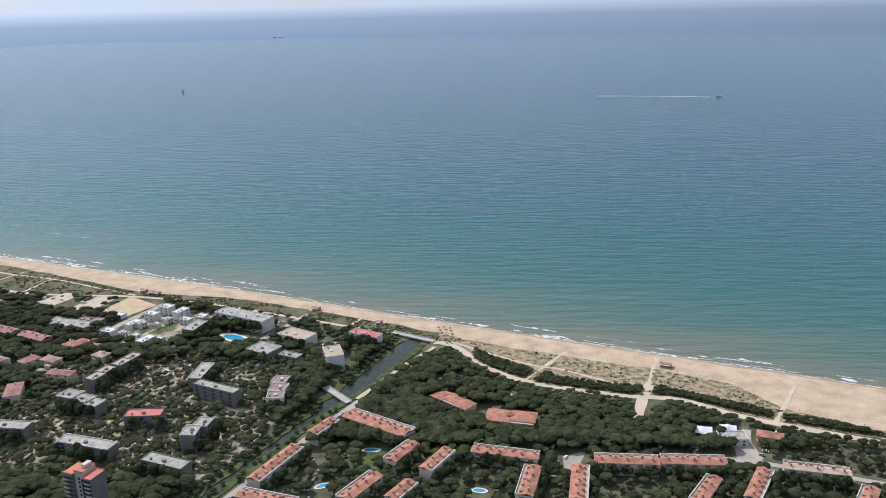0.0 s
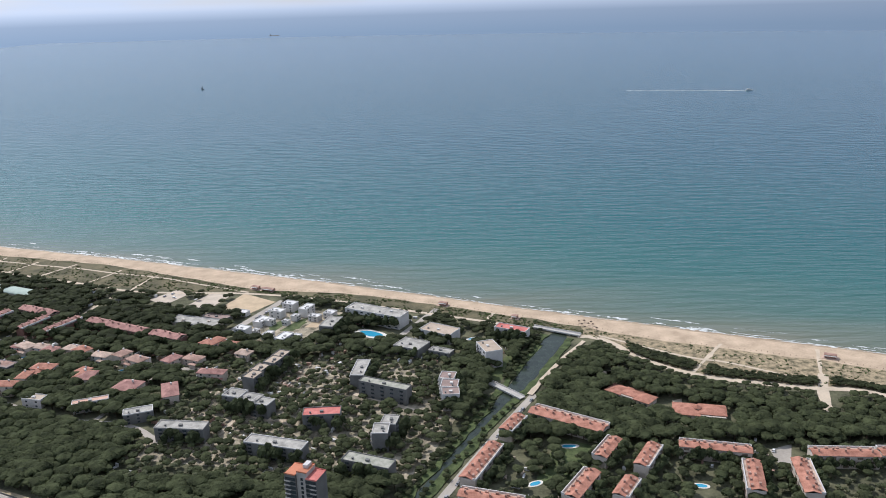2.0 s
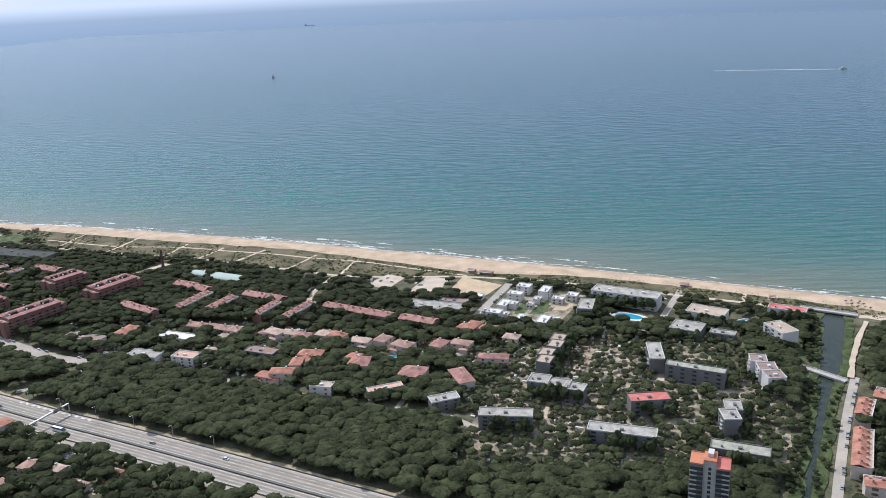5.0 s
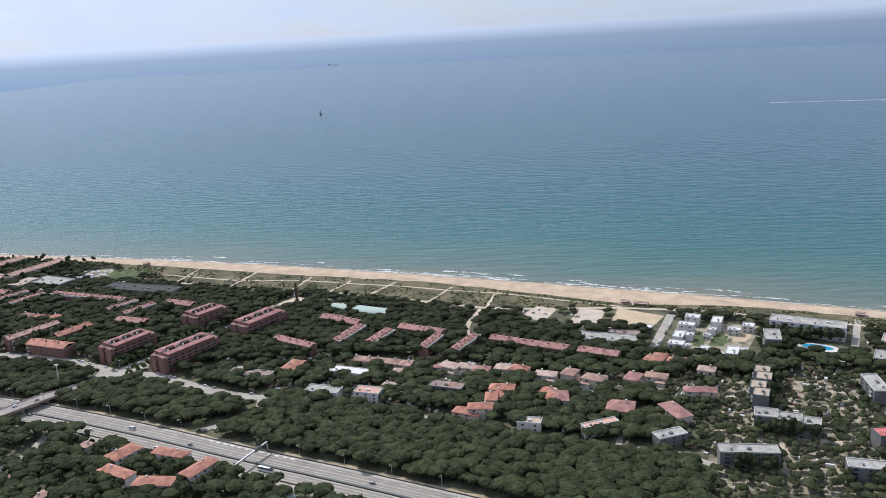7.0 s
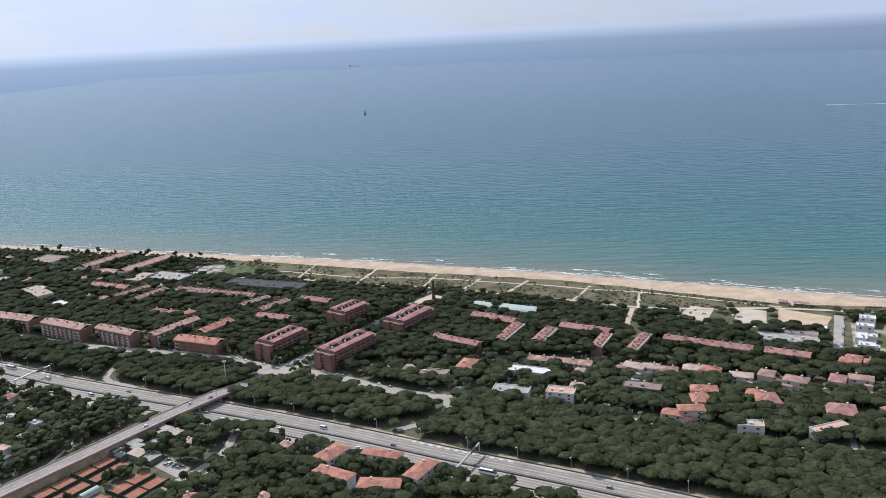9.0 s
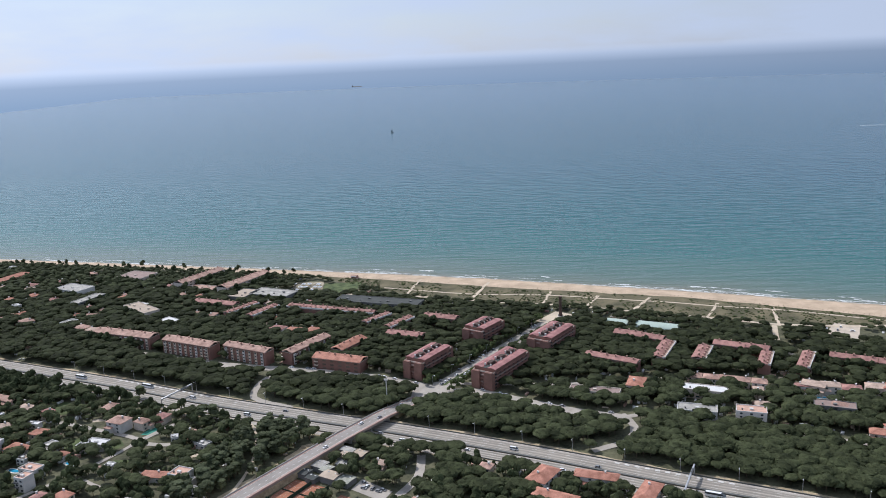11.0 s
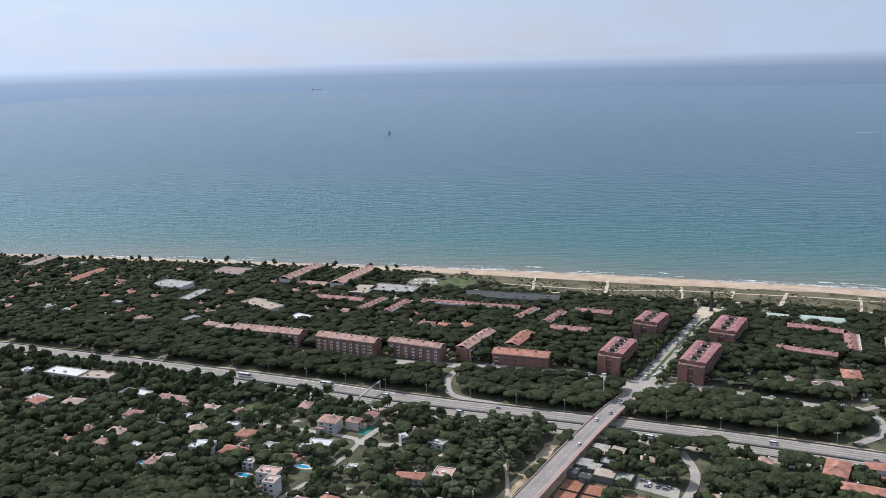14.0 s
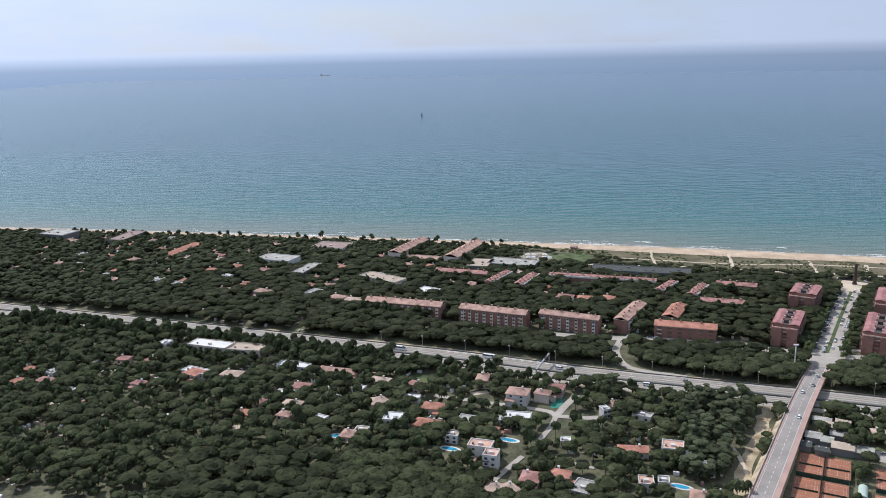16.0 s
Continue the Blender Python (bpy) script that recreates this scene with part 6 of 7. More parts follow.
def hull(length, beam, height, mat, name="hull"):
    n = 9
    vs, fs = [], []
    for i in range(n):
        f = i / (n - 1)
        b = beam / 2 * min(1.0, 0.75 + f) * math.sqrt(max(0.0, 1 - max(0, (f - 0.45) / 0.55) ** 2))
        vs += [(length * (f - 0.5), -b, height * (1 + 0.2 * f)), (length * (f - 0.5), b, height * (1 + 0.2 * f)), (length * (f - 0.5), b * 0.6, -0.4), (length * (f - 0.5), -b * 0.6, -0.4)]
    for i in range(n - 1):
        a = 4 * i
        fs += [(a, a + 4, a + 5, a + 1), (a + 1, a + 5, a + 6, a + 2), (a + 3, a + 7, a + 4, a)]
    return mesh_of(name, vs, fs + [(0, 1, 2, 3)], mat)


boat = thing("motor_boat", "white motor boat under way on the sea", "boat", 693, 2632, -5, -0.5)
part("hull", hull(22, 6, 2.2, "white"), boat)
part("cabin", mesh_of("cabin", *boxes((-7, -2.2, 2.2, 3, 2.2, 4.6), (-5, -1.8, 4.6, 0, 1.8, 6.4)), "white"), boat)
part("windscreen", mesh_of("windscreen", *boxes((3, -2.0, 2.8, 3.2, 2.0, 4.2)), "glass"), boat)
wl = along([(684, 2630), (560, 2668), (380, 2712), (60, 2775)], 12)
wide = np.interp(np.arange(len(wl)), [0, 3, len(wl)], [2.2, 4.0, 2.0])
tagged(new("wake", ribbon("wake", wl[: len(wl) * 3 // 5], wide[: len(wl) * 3 // 5], -wide[: len(wl) * 3 // 5], -0.45, "foam", ragged=0.9)), "long white wake behind the motor boat", "wake", kind="stuff")
sail = thing("sailing_boat", "small sailing boat with dark sail", "boat", -1190, 3115, 20, -0.5)
part("hull", hull(12, 3.6, 1.4, "grey"), sail)
spar = part("mast", mesh_of("mast", *boxes((-0.1, -0.1, 1, 0.1, 0.1, 17)), "grey"), sail)
part("sail", mesh_of("sail", [(-0.2, 0.05, 2.2), (-5.5, 0.05, 2.4), (-0.2, 0.05, 16.5), (-0.2, -0.05, 2.2), (-5.5, -0.05, 2.4), (-0.2, -0.05, 16.5)], [(0, 1, 2), (5, 4, 3), (0, 3, 4, 1), (1, 4, 5, 2), (2, 5, 3, 0)], "grey"), spar)
ship = thing("cargo_ship", "distant low grey cargo ship", "ship", -2270, 8797, 0, -0.5)
part("hull", hull(105, 16, 5.0, "pale_roof"), ship)
part("bridge_house", mesh_of("bridge_house", *boxes((-46, -6, 5, -34, 6, 14), (-42, -2, 14, -39, 2, 18)), "grey"), ship)

# ---------------------------------------------------------------- trees
ICO_V = np.array([(0, 0, -1), (0.724, -0.526, -0.447), (-0.276, -0.851, -0.447), (-0.894, 0, -0.447), (-0.276, 0.851, -0.447), (0.724, 0.526, -0.447), (0.276, -0.851, 0.447), (-0.724, -0.526, 0.447), (-0.724, 0.526, 0.447), (0.276, 0.851, 0.447), (0.894, 0, 0.447), (0, 0, 1)], float)
ICO_F = np.array([(0, 1, 2), (1, 0, 5), (0, 2, 3), (0, 3, 4), (0, 4, 5), (1, 5, 10), (2, 1, 6), (3, 2, 7), (4, 3, 8), (5, 4, 9), (1, 10, 6), (2, 6, 7), (3, 7, 8), (4, 8, 9), (5, 9, 10), (6, 10, 11), (7, 6, 11), (8, 7, 11), (9, 8, 11), (10, 9, 11)])


def clumps(centres, radii, flat=0.7):
    """Many small jagged clumps as one set of verts and faces."""
    vs, fs = [], []
    for i, (c, r) in enumerate(zip(centres, radii)):
        turn = np.array(Euler(rng.uniform(0, 6.28, 3)).to_matrix())
        v = (ICO_V * rng.uniform(0.7, 1.3, (12, 1))) @ turn.T * r * (1, 1, flat)
        up = v[:, 2][ICO_F].mean(1)
        fs.append(ICO_F[np.argsort(up)[5:]] + 12 * i)
        vs.append(v + c)
    return np.vstack(vs), np.vstack(fs)


def subdivided(v, f):
    """Each triangle cut into four, on the unit sphere."""
    pts, mids, faces = [tuple(p) for p in v], {}, []

    def mid(i, j):
        key = (min(i, j), max(i, j))
        if key not in mids:
            m = (np.array(pts[i]) + np.array(pts[j])) / 2
            mids[key] = len(pts)
            pts.append(tuple(m / np.linalg.norm(m)))
        return mids[key]

    for i, j, k in f:
        x, y, z = mid(i, j), mid(j, k), mid(k, i)
        faces += [(i, x, z), (x, j, y), (z, y, k), (x, y, z)]
    return np.array(pts), np.array(faces)


BALL_V, BALL_F = subdivided(ICO_V, ICO_F)


def foliage(lobes, tufts, size):
    """Lumpy lobes (x, y, z, radius, flatness) covered with small tufts of leaves that stand off their surface."""
    vs, fs, base = [], [], 0
    for x, y, z, r, flat in lobes:
        seed = rng.uniform(0, 90, 3)
        turn = np.array(Euler((0, 0, rng.uniform(0, 6.28))).to_matrix())
        bulge = np.array([1 + 0.30 * ripple(Vector(p * 1.9 + seed)) + 0.30 * ripple(Vector(p * 4.3 + seed)) for p in BALL_V])
        v = (BALL_V * bulge[:, None]) @ turn.T * r * (1, 1, flat)
        up = v[:, 2][BALL_F].mean(1)
        f = BALL_F[up > -0.22 * r * flat]
        used, back = np.unique(f, return_inverse=True)
        vs.append(v[used] + (x, y, z))
        fs.append(back.reshape(f.shape) + base)
        base += len(used)
    weight = np.array([q[3] ** 2 for q in lobes])
    for k in rng.choice(len(lobes), tufts, p=weight / weight.sum()):
        x, y, z, r, flat = lobes[k]
        d = rng.normal(0, 1, 3)
        d /= np.linalg.norm(d)
        d[2] = abs(d[2]) * 1.2 - 0.25
        n = d * (1, 1, 1 / flat) + rng.normal(0, 0.45, 3)
        n /= np.linalg.norm(n)
        u = np.cross(n, (0.3, 0.5, 0.8))
        u /= np.linalg.norm(u)
        w = np.cross(n, u)
        c = d * r * (1, 1, flat) * rng.uniform(1.0, 1.12) + (x, y, z)
        t0, e = rng.uniform(0, 6.28), size * rng.uniform(0.6, 1.3)
        vs.append(np.array([c + e * rng.uniform(0.7, 1.2) * (u * math.cos(t0 + q) + w * math.sin(t0 + q)) for q in (0, 2.1, 4.2)]))
        fs.append(np.array([(base, base + 1, base + 2)]))
        base += 3
    return np.vstack(vs), np.vstack(fs)


def umbrella_crown(side, tufts, radius, height, top):
    """A broad flat dome with lobed edges, like a stone pine."""
    lobes = [(rng.uniform(-0.4, 0.4), rng.uniform(-0.4, 0.4), top - height * 0.75, radius * (0.88 if side else 0.98), height * 0.85 / radius)]
    a0 = rng.uniform(0, 6.28)
    for i in range(side):
        a, r = a0 + 6.28 * i / side + rng.uniform(-0.4, 0.4), radius * rng.uniform(0.42, 0.52)
        d = radius * rng.uniform(0.52, 0.66)
        lobes.append((d * math.cos(a), d * math.sin(a), top - height * rng.uniform(0.75, 1.0), r, rng.uniform(0.55, 0.75)))
    return foliage(lobes, tufts, 1.05)


def round_crown(lobes, tufts, radius, height, top):
    """A taller, ragged broadleaf crown of stacked lobes."""
    made = []
    for i in range(lobes):
        f = (i + 0.5) / lobes
        a, d = rng.uniform(0, 6.28), radius * 0.38 * (lobes > 1)
        made.append((d * math.cos(a), d * math.sin(a), top - height * (0.92 - 0.62 * f), radius * (0.82 - 0.22 * f) * rng.uniform(0.85, 1.1), min(1.5, height / radius * 0.62 / max(1, lobes - 1))))
    return foliage(made, tufts, 0.7)


def trunk_of(high, thick, limbs):
    """A tapered trunk with a few limbs."""
    vs, fs = [], []

    def limb(p, q, r0, r1):
        n, base = 5, len(vs)
        for c, r in ((p, r0), (q, r1)):
            for i in range(n):
                vs.append((c[0] + r * math.cos(2 * math.pi * i / n), c[1] + r * math.sin(2 * math.pi * i / n), c[2]))
        fs.extend((base + i, base + (i + 1) % n, base + n + (i + 1) % n, base + n + i) for i in range(n))

    limb((0, 0, -0.3), (0.15, 0.1, high * 0.7), thick, thick * 0.6)
    for i in range(limbs):
        a = 2 * math.pi * i / limbs + 0.4
        limb((0.15, 0.1, high * 0.62), (math.cos(a) * high * 0.26, math.sin(a) * high * 0.26, high * 0.92), thick * 0.5, thick * 0.2)
    return vs, fs


def joined(name, sites, shapes, mat):
    """One mesh of many crowns and trunks; a site is (x, y, size, turn, shape)."""
    vs, fs, base = [], [], 0
    for x, y, size, turn, k in sites:
        v, f = shapes[k]
        c, s = math.cos(turn), math.sin(turn)
        w = v * size
        vs.append(np.c_[x + w[:, 0] * c - w[:, 1] * s, y + w[:, 0] * s + w[:, 1] * c, w[:, 2]])
        fs.append(f + base)
        base += len(v)
    V, Fc = np.vstack(vs), np.vstack(fs)
    me = bpy.data.meshes.new(name)
    me.vertices.add(len(V))
    me.vertices.foreach_set("co", V.astype(np.float32).ravel())
    me.loops.add(Fc.size)
    me.loops.foreach_set("vertex_index", Fc.astype(np.int32).ravel())
    me.polygons.add(len(Fc))
    me.polygons.foreach_set("loop_start", np.arange(0, Fc.size, 3, dtype=np.int32))
    me.polygons.foreach_set("use_smooth", np.zeros(len(Fc), bool))
    me.update(calc_edges=True)
    me.materials.append(MATS[mat])
    return me


PINE_NEAR = [umbrella_crown(2, 46, 6.0, 2.9, 8.6 + 0.35 * i) for i in range(6)]
PINE_FAR = [umbrella_crown(0, 34, 5.7, 2.9, 8.2 + 0.5 * i) for i in range(6)]
PINE_REMOTE = [clumps(np.array([(0.0, 0.0, 7.0 + 0.4 * i), (2.5, 1.5, 6.6), (-1.5, 2.6, 6.4)]), [5.0, 3.4, 3.2], 0.5) for i in range(6)]
LEAFY = [round_crown(2, 34, 3.9, 8.0, 11.0 + i) for i in range(4)]
SMALL = [round_crown(1, 8, 2.8, 3.4, 4.4 + 0.5 * i) for i in range(4)]
BUSH = [clumps(rng.normal(0, 0.7, (2, 3)) * (1, 1, 0.2) + (0, 0, 0.5), rng.uniform(0.6, 1.0, 2)) for _ in range(4)]
UNDER = [clumps(np.array([(0.0, 0.0, 4.6 + 0.4 * i)]), [4.6], 0.35) for i in range(4)]


def motorway_y(x):
    return np.interp(x, MOTORWAY[:, 0], MOTORWAY[:, 1])


def clutter(count, mat, seed, x0=-1650, x1=300, y0=380, y1=1150, clear=False):
    """Garden walls, sheds, awnings and caravans between the trees."""
    r = np.random.default_rng(seed)
    vs, fs = [], []
    while len(vs) < count * 8:
        x, y = r.uniform(x0, x1), r.uniform(y0, y1)
        m = motorway_y(x)
        if not free(x, y) or y > shore(x) - inland(x, DUNES) - 12 or (m - 5 < y < m + 100 and -1250 < x < -420) or (x > -100 and y > 520):
            continue
        if ripple((x / 60, y / 60, 4)) < -0.12:
            continue
        a, l, w, h = radians(r.choice([-22, 68]) + r.uniform(-8, 8)), r.uniform(1.2, 5.5), r.uniform(0.4, 2.2), r.uniform(0.6, 2.6)
        if clear:
            take(x, y - 1.5, math.degrees(a), l, w + 2, 0.6)
        c, s = math.cos(a), math.sin(a)
        v, f = boxes((-l / 2, -w / 2, -0.2, l / 2, w / 2, h))
        fs += [tuple(len(vs) + i for i in q) for q in f]
        vs += [(x + p * c - q * s, y + p * s + q * c, z) for p, q, z in v]
    return mesh_of("garden_sheds", vs, fs, mat)


tagged(new("garden_sheds", clutter(1000, "white_roof", 21)), "white garden walls, sheds and awnings among trees", "garden sheds", kind="stuff")
tagged(new("garden_sheds", clutter(700, "pale_roof", 22)), "beige garden walls, sheds and terraces among trees", "garden sheds", kind="stuff")
tagged(new("garden_sheds", clutter(350, "old_tile", 23)), "small brown tiled roofs among trees", "garden sheds", kind="stuff")

for count, mat, seed in ((110, "white_roof", 31), (80, "pale_roof", 32), (60, "old_tile", 33)):
    tagged(new("garden_sheds", clutter(count, mat, seed, -1420, -985, 500, 760, True)), "garden walls, sheds and terraces of the villa quarter", "garden sheds", kind="stuff")
for count, mat, seed in ((130, "white_roof", 51), (90, "pale_roof", 52), (60, "dark_tile", 53)):
    tagged(new("garden_sheds", clutter(count, mat, seed, -1400, -440, 690, 960, True)), "garden walls, sheds and awnings of the beach town", "garden sheds", kind="stuff")
for count, mat, seed in ((150, "white_roof", 41), (110, "pale_roof", 42), (60, "old_tile", 43)):
    tagged(new("garden_sheds", clutter(count, mat, seed, -720, -200, 590, 760, True)), "garden walls, sheds and terraces between the houses", "garden sheds", kind="stuff")


def grove(x, y):
    """The stand of tall broadleaf trees beside the bridge ramp."""
    return 518 < y < 630 and -1014 + 0.25 * (y - 518) < x < -981 + 0.42 * (y - 530)


def density(x, y):
    """How wooded each part of the town is: chance of a tree, and which kinds."""
    m = motorway_y(x)
    back = shore(x) - inland(x, DUNES)
    if y > back - 4:
        return 0, ""
    if x < -1750:
        return 0.6, "pine"
    if y > m + 18 and y < m + 105 and x > -1260:
        if x < -420 and not (x < -1180 and y > m + 60):
            return (0.98, "pine") if not (-835 < x < -700 and y > 700) else (0.6, "pine")
    if -105 < x < 330 and y > 515:
        return 0.97, "pine"
    if -400 < x < -175 and 470 < y < 660:
        return 0.97, "small"
    if y < m - 18:
        if x > -880:
            return 0.86, "mixed"
        if grove(x, y):
            return 0, ""
        if y < 575 - 0.5 * (x + 1230) and x > -1300 and y < 560:
            return 0.97, "pine"
        return 0.985, "garden"
    if x > -180 and y < 515:
        return 0.93, "court"
    return 0.84, "pine"


near, far_off, remote_wood, leafy, small, under = [], [], [], [], [], []
STEP = 6.7
for x in np.arange(-2250, 420, STEP):
    for y in np.arange(262, 1380, STEP):
        px, py = x + rng.uniform(-3, 3), y + rng.uniform(-3, 3)
        if py > shore(px) - 30 or not free(px, py):
            continue
        m = motorway_y(px)
        if py < m - 270 or py < 265:
            continue
        p, kind = density(px, py)
        thin = 0.8 + 0.5 * ripple((px / 40, py / 40, 2))
        if rng.random() > (p if p > 0.96 else p * min(1.0, thin + 0.15)):
            continue
        lee = np.interp(shore(px) - inland(px, DUNES) - py, [0, 25, 80], [0.42, 0.6, 1.0] if px > -110 else [0.55, 0.75, 1.0])
        site = (px, py, lee * rng.uniform(0.74, 1.16), rng.uniform(0, 6.28), int(rng.integers(0, 4)))
        if kind == "pine" and p > 0.8 and free(px + 3.3, py + 3.3):
            under.append((px + 3.3, py + 3.3, site[2], site[3], site[4] % 4))
        if kind == "court":
            site = (px, py, site[2] * 0.72, site[3], site[4])
        if kind == "small" and rng.random() < 0.55:
            near.append((px, py, site[2] * 0.62, site[3], site[4]))
        elif kind == "small" or (kind == "court" and rng.random() < 0.4):
            small.append(site)
        elif kind == "garden":
            (leafy if rng.random() < 0.4 else near).append((px, py, site[2] * rng.uniform(0.62, 1.0), site[3], site[4]))
        elif kind == "leafy" or (kind == "mixed" and rng.random() < 0.3):
            leafy.append((px, py, site[2] * 0.85, site[3], site[4]))
        elif py < 690 and -1200 < px < 180 and not (px > -760 and py < m - 40):
            near.append(site)
        elif px < -1420 or py > 1020:
            remote_wood.append(site)
        else:
            far_off.append(site)
        if kind in ("small", "mixed", "court", "garden") and rng.random() < 0.8:
            qx, qy = px + rng.uniform(-3, 3), py + rng.uniform(-3, 3)
            if free(qx, qy):
                small.append((qx, qy, rng.uniform(0.5, 1.0), rng.uniform(0, 6), int(rng.integers(0, 4))))

# single trees that stand nearest: beside the overpass, the sports club and the motorway
singles, rest = [], []
for s in near:
    (singles if len(singles) < 140 and (-1120 < s[0] < -860 and s[1] < motorway_y(s[0]) + 45) else rest).append(s)
near = rest
crowns = [mesh_of("crown", v, [tuple(map(int, q)) for q in f], "pine") for v, f in PINE_NEAR[:4]]
stems = [mesh_of("trunk", *trunk_of(8.0, 0.28, 4), "bark") for _ in range(2)]
for x, y, size, turn, k in singles:
    ob = thing("stone_pine", "umbrella-shaped stone pine with dark green crown", "tree", x, y, math.degrees(turn), group="stone pines")
    ob.scale = (size, size, size)
    part("trunk", stems[k % 2], ob)
    part("crown", crowns[k], ob)
lsingles = []
for x in np.arange(-1014, -940, 4.7):
    for y in np.arange(518, 632, 4.7):
        px, py = x + rng.uniform(-2.2, 2.2), y + rng.uniform(-2.2, 2.2)
        if grove(px, py) and rng.random() < 0.8 and free(px, py) and np.min(np.hypot(*(BANK - (px, py)).T)) > 5.5:
            lsingles.append((px, py, rng.uniform(0.75, 1.25), rng.uniform(0, 6.28), int(rng.integers(0, 4))))
lcrowns = [mesh_of("crown", v, [tuple(map(int, q)) for q in f], "grey_leaf") for v, f in [round_crown(5, 150, 3.9, 9.0, 11.0 + i) for i in range(4)]]
lstem = mesh_of("trunk", *trunk_of(9.0, 0.25, 4), "bark")
for x, y, size, turn, k in lsingles:
    ob = thing("broadleaf_tree", "tall ragged green broadleaf tree", "tree", x, y, math.degrees(turn), group="broadleaf trees")
    ob.scale = (size, size, size * 1.15)
    part("trunk", lstem, ob)
    part("crown", lcrowns[k], ob)

for (x, y), size in zip([(-1104, 690), (-1028, 649), (-979, 636), (-1011, 625), (-969, 631), (-1033, 640)], (1.25, 1.3, 0.9, 0.8, 0.8, 1.1)):
    ob = thing("broadleaf_tree", "tall grey-green tree standing by the motorway", "tree", x, y, 40 * size, group="broadleaf trees")
    ob.scale = (size, size, size * 1.1)
    part("trunk", lstem, ob)
    part("crown", lcrowns[int(x) % 4], ob)
for x, y in [(-1160, 697), (-1152, 693), (-900, 597), (-892, 595), (-897, 594), (-859, 584), (-846, 582), (-836, 584)]:
    ob = thing("stone_pine", "single umbrella-shaped stone pine by the motorway", "tree", x, y, 7 * x, group="stone pines")
    ob.scale = (1.35, 1.35, 1.15)
    part("trunk", stems[0], ob)
    part("crown", crowns[int(x) % 4], ob)

stem_v, stem_f = trunk_of(7.6, 0.28, 0)
STEM = [(np.array(stem_v), np.array([t for q in stem_f for t in ((q[0], q[1], q[2]), (q[0], q[2], q[3]))]))]
tagged(new("pine_wood", joined("pine_wood", near, PINE_NEAR, "pine")), "dense dark green stone pine woods", "woods", kind="stuff")
tagged(new("pine_wood", joined("pine_wood", far_off, PINE_FAR, "pine")), "pines between the houses of the beach town", "woods", kind="stuff")
tagged(new("pine_wood", joined("pine_wood", remote_wood, PINE_REMOTE, "pine")), "far pine woods along the coast", "woods", kind="stuff")
tagged(new("garden_trees", joined("garden_trees", leafy, LEAFY, "broadleaf")), "mixed green garden trees", "trees", kind="stuff")
tagged(new("small_trees", joined("small_trees", small, SMALL, "olive_leaf")), "small camp and garden trees", "trees", kind="stuff")
tagged(new("undergrowth", joined("undergrowth", under, UNDER, "pine")), "young pines and undergrowth between the trunks", "undergrowth", kind="stuff")
tagged(new("tree_trunks", joined("tree_trunks", [(*s[:4], 0) for s in near + leafy], STEM, "bark")), "brown trunks of the woods", "tree trunks", kind="stuff")

# trees close to the walls of the larger houses
beside_walls = []
for x, y, angle, length, width, height in PLOTS:
    c, s = math.cos(radians(angle)), math.sin(radians(angle))
    for u in np.arange(-length / 2, length / 2 + 1, 4.6):
        for v in (-1, 1):
            if rng.random() < 0.14:
                continue
            d = v * (width / 2 + rng.uniform(2.4, 4.2))
            px, py = x + (u + rng.uniform(-1, 1)) * c - d * s, y + u * s + d * c
            if free(px, py):
                beside_walls.append((px, py, (rng.uniform(0.42, 0.66) if v > 0 else rng.uniform(0.92, 1.18) if height > 10 else rng.uniform(0.7, 0.98) if height > 7.5 else rng.uniform(0.4, 0.66)) * min(1.0, 0.5 + height / 18), rng.uniform(0, 6.28), int(rng.integers(0, 4))))
tagged(new("garden_trees", joined("garden_trees", beside_walls, LEAFY, "broadleaf")), "dark green trees close to the house walls", "trees", kind="stuff")
screen = []
for q, n in zip(MOTORWAY, normals(MOTORWAY)):
    if not -1520 < q[0] < -1105:
        continue
    for o in (-22.5, -26.5, -31.0):
        for k in (0.0, 6.0):
            if rng.random() < (0.9 if q[0] < -1180 else 0.4):
                screen.append((q[0] + n[0] * o + k + rng.uniform(-2, 2), q[1] + n[1] * o - 0.4 * k + rng.uniform(-1.5, 1.5), rng.uniform(0.85, 1.3), rng.uniform(0, 6.28), int(rng.integers(0, 4))))
tagged(new("roadside_trees", joined("roadside_trees", screen, LEAFY, "broadleaf")), "tall dark trees screening the motorway", "trees", kind="stuff")
canal_hedge = []
for i, (q, w) in enumerate(zip(CANAL, half)):
    for j in range(5):
        n = normals(CANAL)[i]
        o = -(w + rng.uniform(2, 9)) if j < 4 or q[1] > 585 else w + rng.uniform(2, 7)
        if 440 < q[1] < 695 and not 580 < q[1] < 612:
            canal_hedge.append((q[0] + n[0] * o + rng.uniform(-3, 3), q[1] + n[1] * o + rng.uniform(-3, 3), rng.uniform(0.28, 0.5), rng.uniform(0, 6), int(rng.integers(0, 4))))
tagged(new("canal_hedge", joined("canal_hedge", canal_hedge, PINE_FAR, "pine")), "dark hedge along the canal bank", "hedge", kind="stuff")


def post_row():
    """Short posts of the rope fence between the sand and the dunes."""
    spans = []
    for x in np.arange(-1150, 400, 4.2):
        y = float(shore(x) - inland(x, SAND)) + 3.5 + 1.4 * ripple((x / 9, 1, 7))
        spans.append((x - 0.12, y - 0.12, 0, x + 0.12, y + 0.12, 0.9 + 0.5 * ripple((x / 3, 5, 5))))
    return mesh_of("fence_posts", *boxes(*spans), "bark")


tagged(new("fence_posts", post_row()), "short brown fence posts along the dunes", "fence posts", kind="stuff")


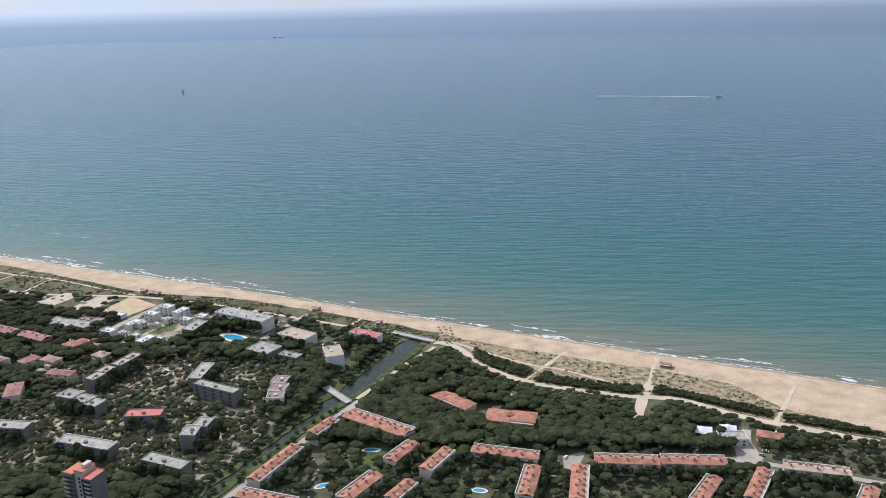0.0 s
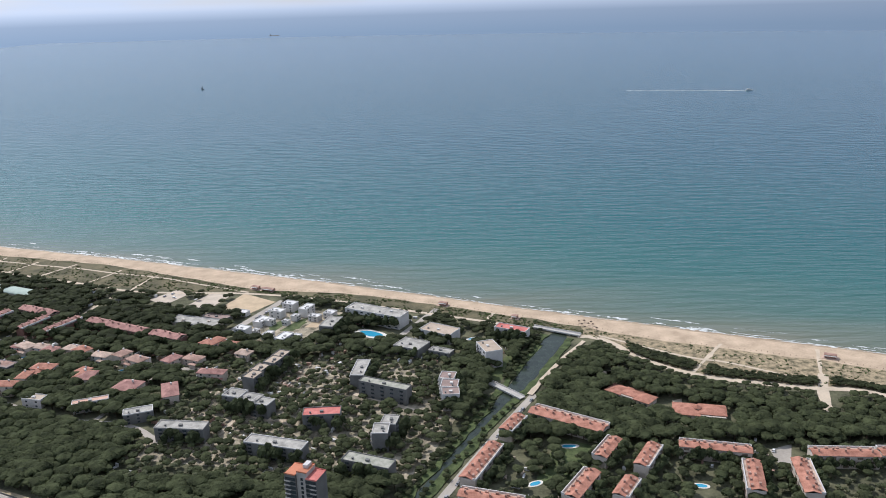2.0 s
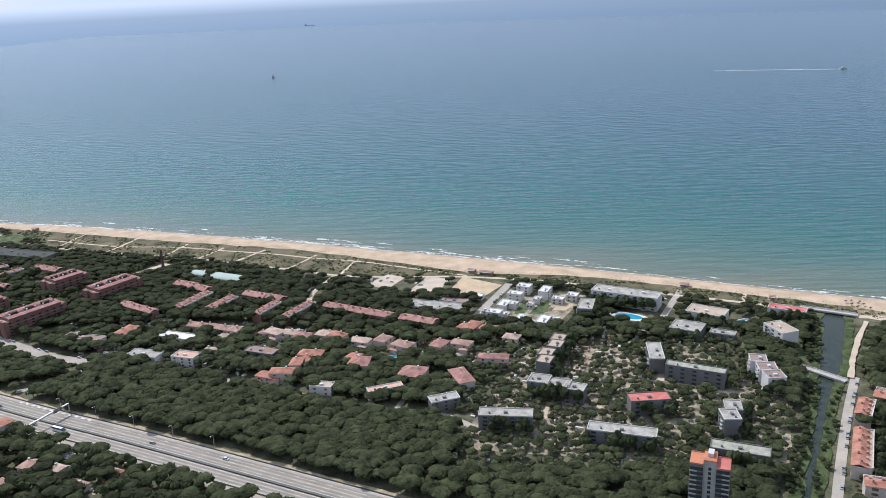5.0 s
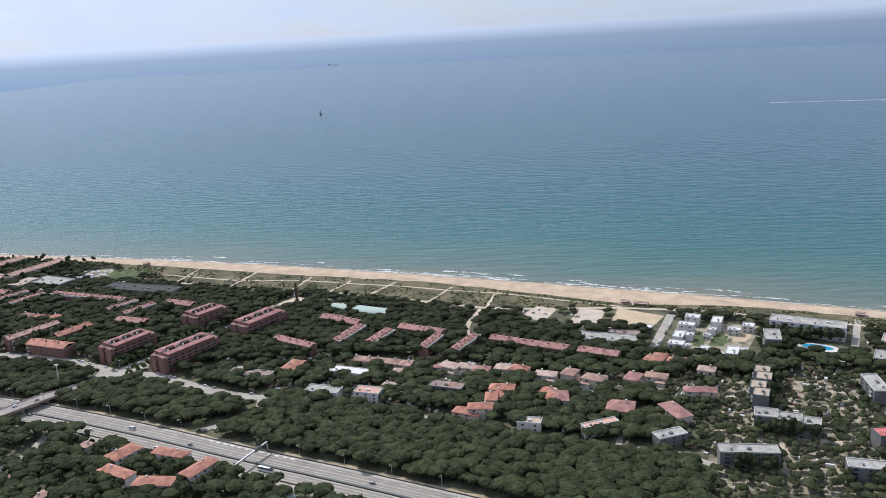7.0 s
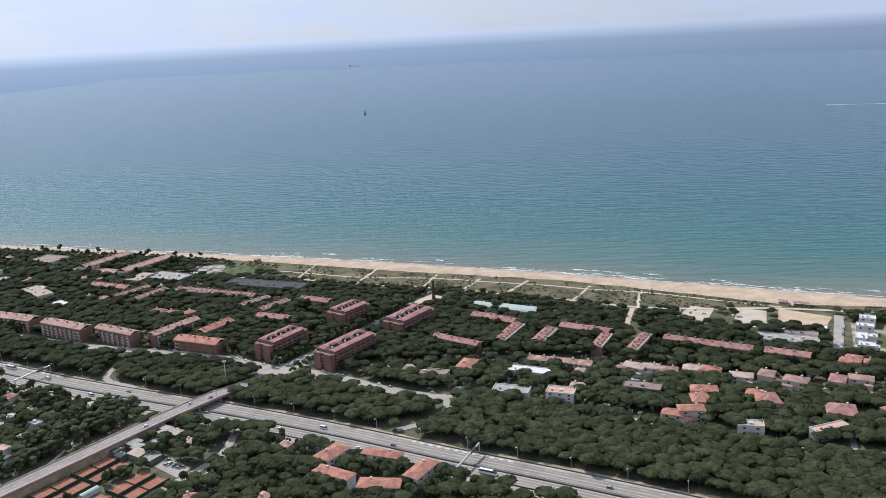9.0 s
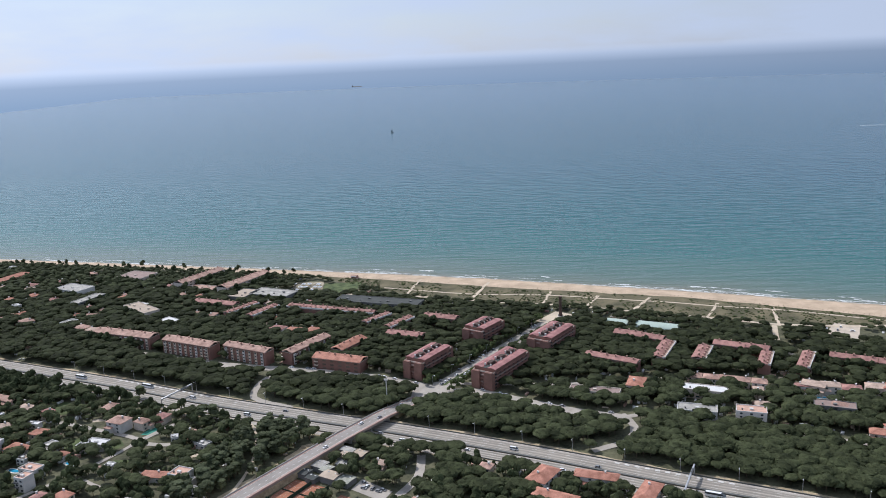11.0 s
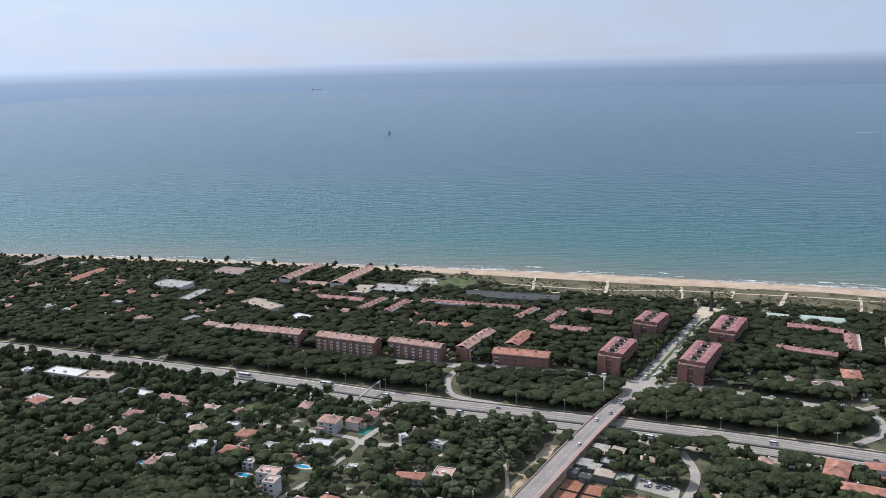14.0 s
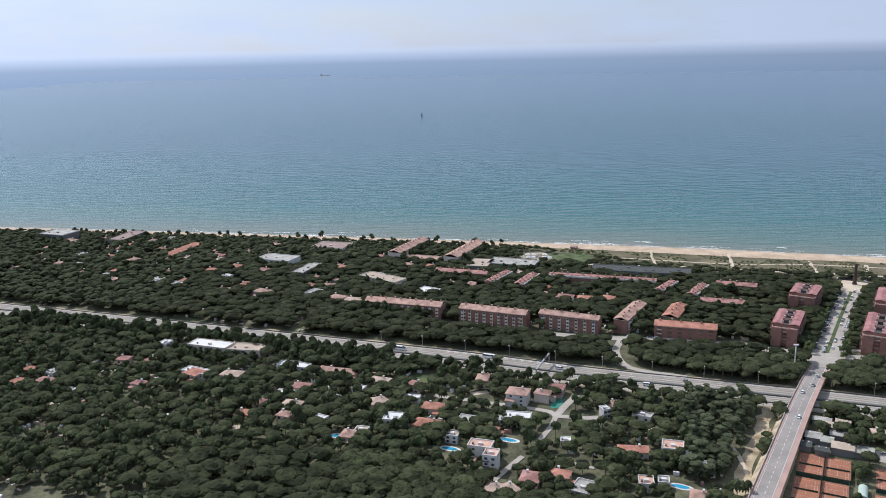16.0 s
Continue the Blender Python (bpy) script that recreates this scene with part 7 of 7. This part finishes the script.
# avenue trees, hedge of low pines behind the dunes, dune scrub
avenue_trees = []
for s in np.arange(10, 210, 7.0):
    for o in (11.0, -11.0, 13.6, -13.6):
        x, y, a = on_line(AVENUE, s + rng.uniform(-1, 1), o)
        avenue_trees.append((x, y, rng.uniform(0.55, 0.75), rng.uniform(0, 6), int(rng.integers(0, 4))))
tagged(new("avenue_trees", joined("avenue_trees", avenue_trees, LEAFY, "fresh_leaf")), "rows of green trees along the avenue", "trees", kind="stuff")
hedge = []
for x in np.arange(-25, 330, 2.3):
    back = shore(x) - inland(x, DUNES)
    for o in np.arange(6, 27 if x < 40 else 19, 2.8):
        y = back + o * (0.9 if x < 130 else 0.7)
        ok = all(abs((x - a) - (y - b) * q) > 5 for a, b, q in ((40, 655, 0.66), (115, 610, 0.3), (212, 585, 0.6)))
        if ok and rng.random() < 0.95 and y < shore(x) - inland(x, SAND) - 6:
            hedge.append((x + rng.uniform(-1, 1), y + rng.uniform(-1, 1), rng.uniform(0.28, 0.38), rng.uniform(0, 6), int(rng.integers(0, 4))))
tagged(new("dune_pines", joined("dune_pines", hedge, PINE_FAR, "pine")), "belt of low wind-clipped pines behind the dunes", "trees", kind="stuff")
shore_trees = [(x + rng.uniform(-8, 8), shore(x) - rng.uniform(22, 40), rng.uniform(0.6, 1.0), rng.uniform(0, 6), int(rng.integers(0, 4))) for x in np.arange(-1640, -1050, 16.0)]
tagged(new("shore_trees", joined("shore_trees", shore_trees, LEAFY, "pine")), "tall dark trees behind the narrow beach", "trees", kind="stuff")
scrub = []
for _ in range(4600):
    x = rng.uniform(-1050, 400)
    s, d = inland(x, SAND), inland(x, DUNES)
    if d - s < 8:
        continue
    y = shore(x) - rng.uniform(s + 2, d - 2)
    if ripple((x / 25, y / 25, 7)) > -0.15:
        scrub.append((x, y, rng.uniform(0.3, 0.9) if x > -60 else rng.uniform(0.35, 1.15), rng.uniform(0, 6), int(rng.integers(0, 4))))
tagged(new("dune_scrub", joined("dune_scrub", scrub, BUSH, "shrub")), "scattered low green scrub on the dunes", "scrub", kind="stuff")

# the whole place at its share of full size
for ob in list(scene.objects):
    if ob.parent is None and ob.type in ("MESH", "EMPTY"):
        ob.matrix_world = Matrix.Scale(K, 4) @ ob.matrix_basis
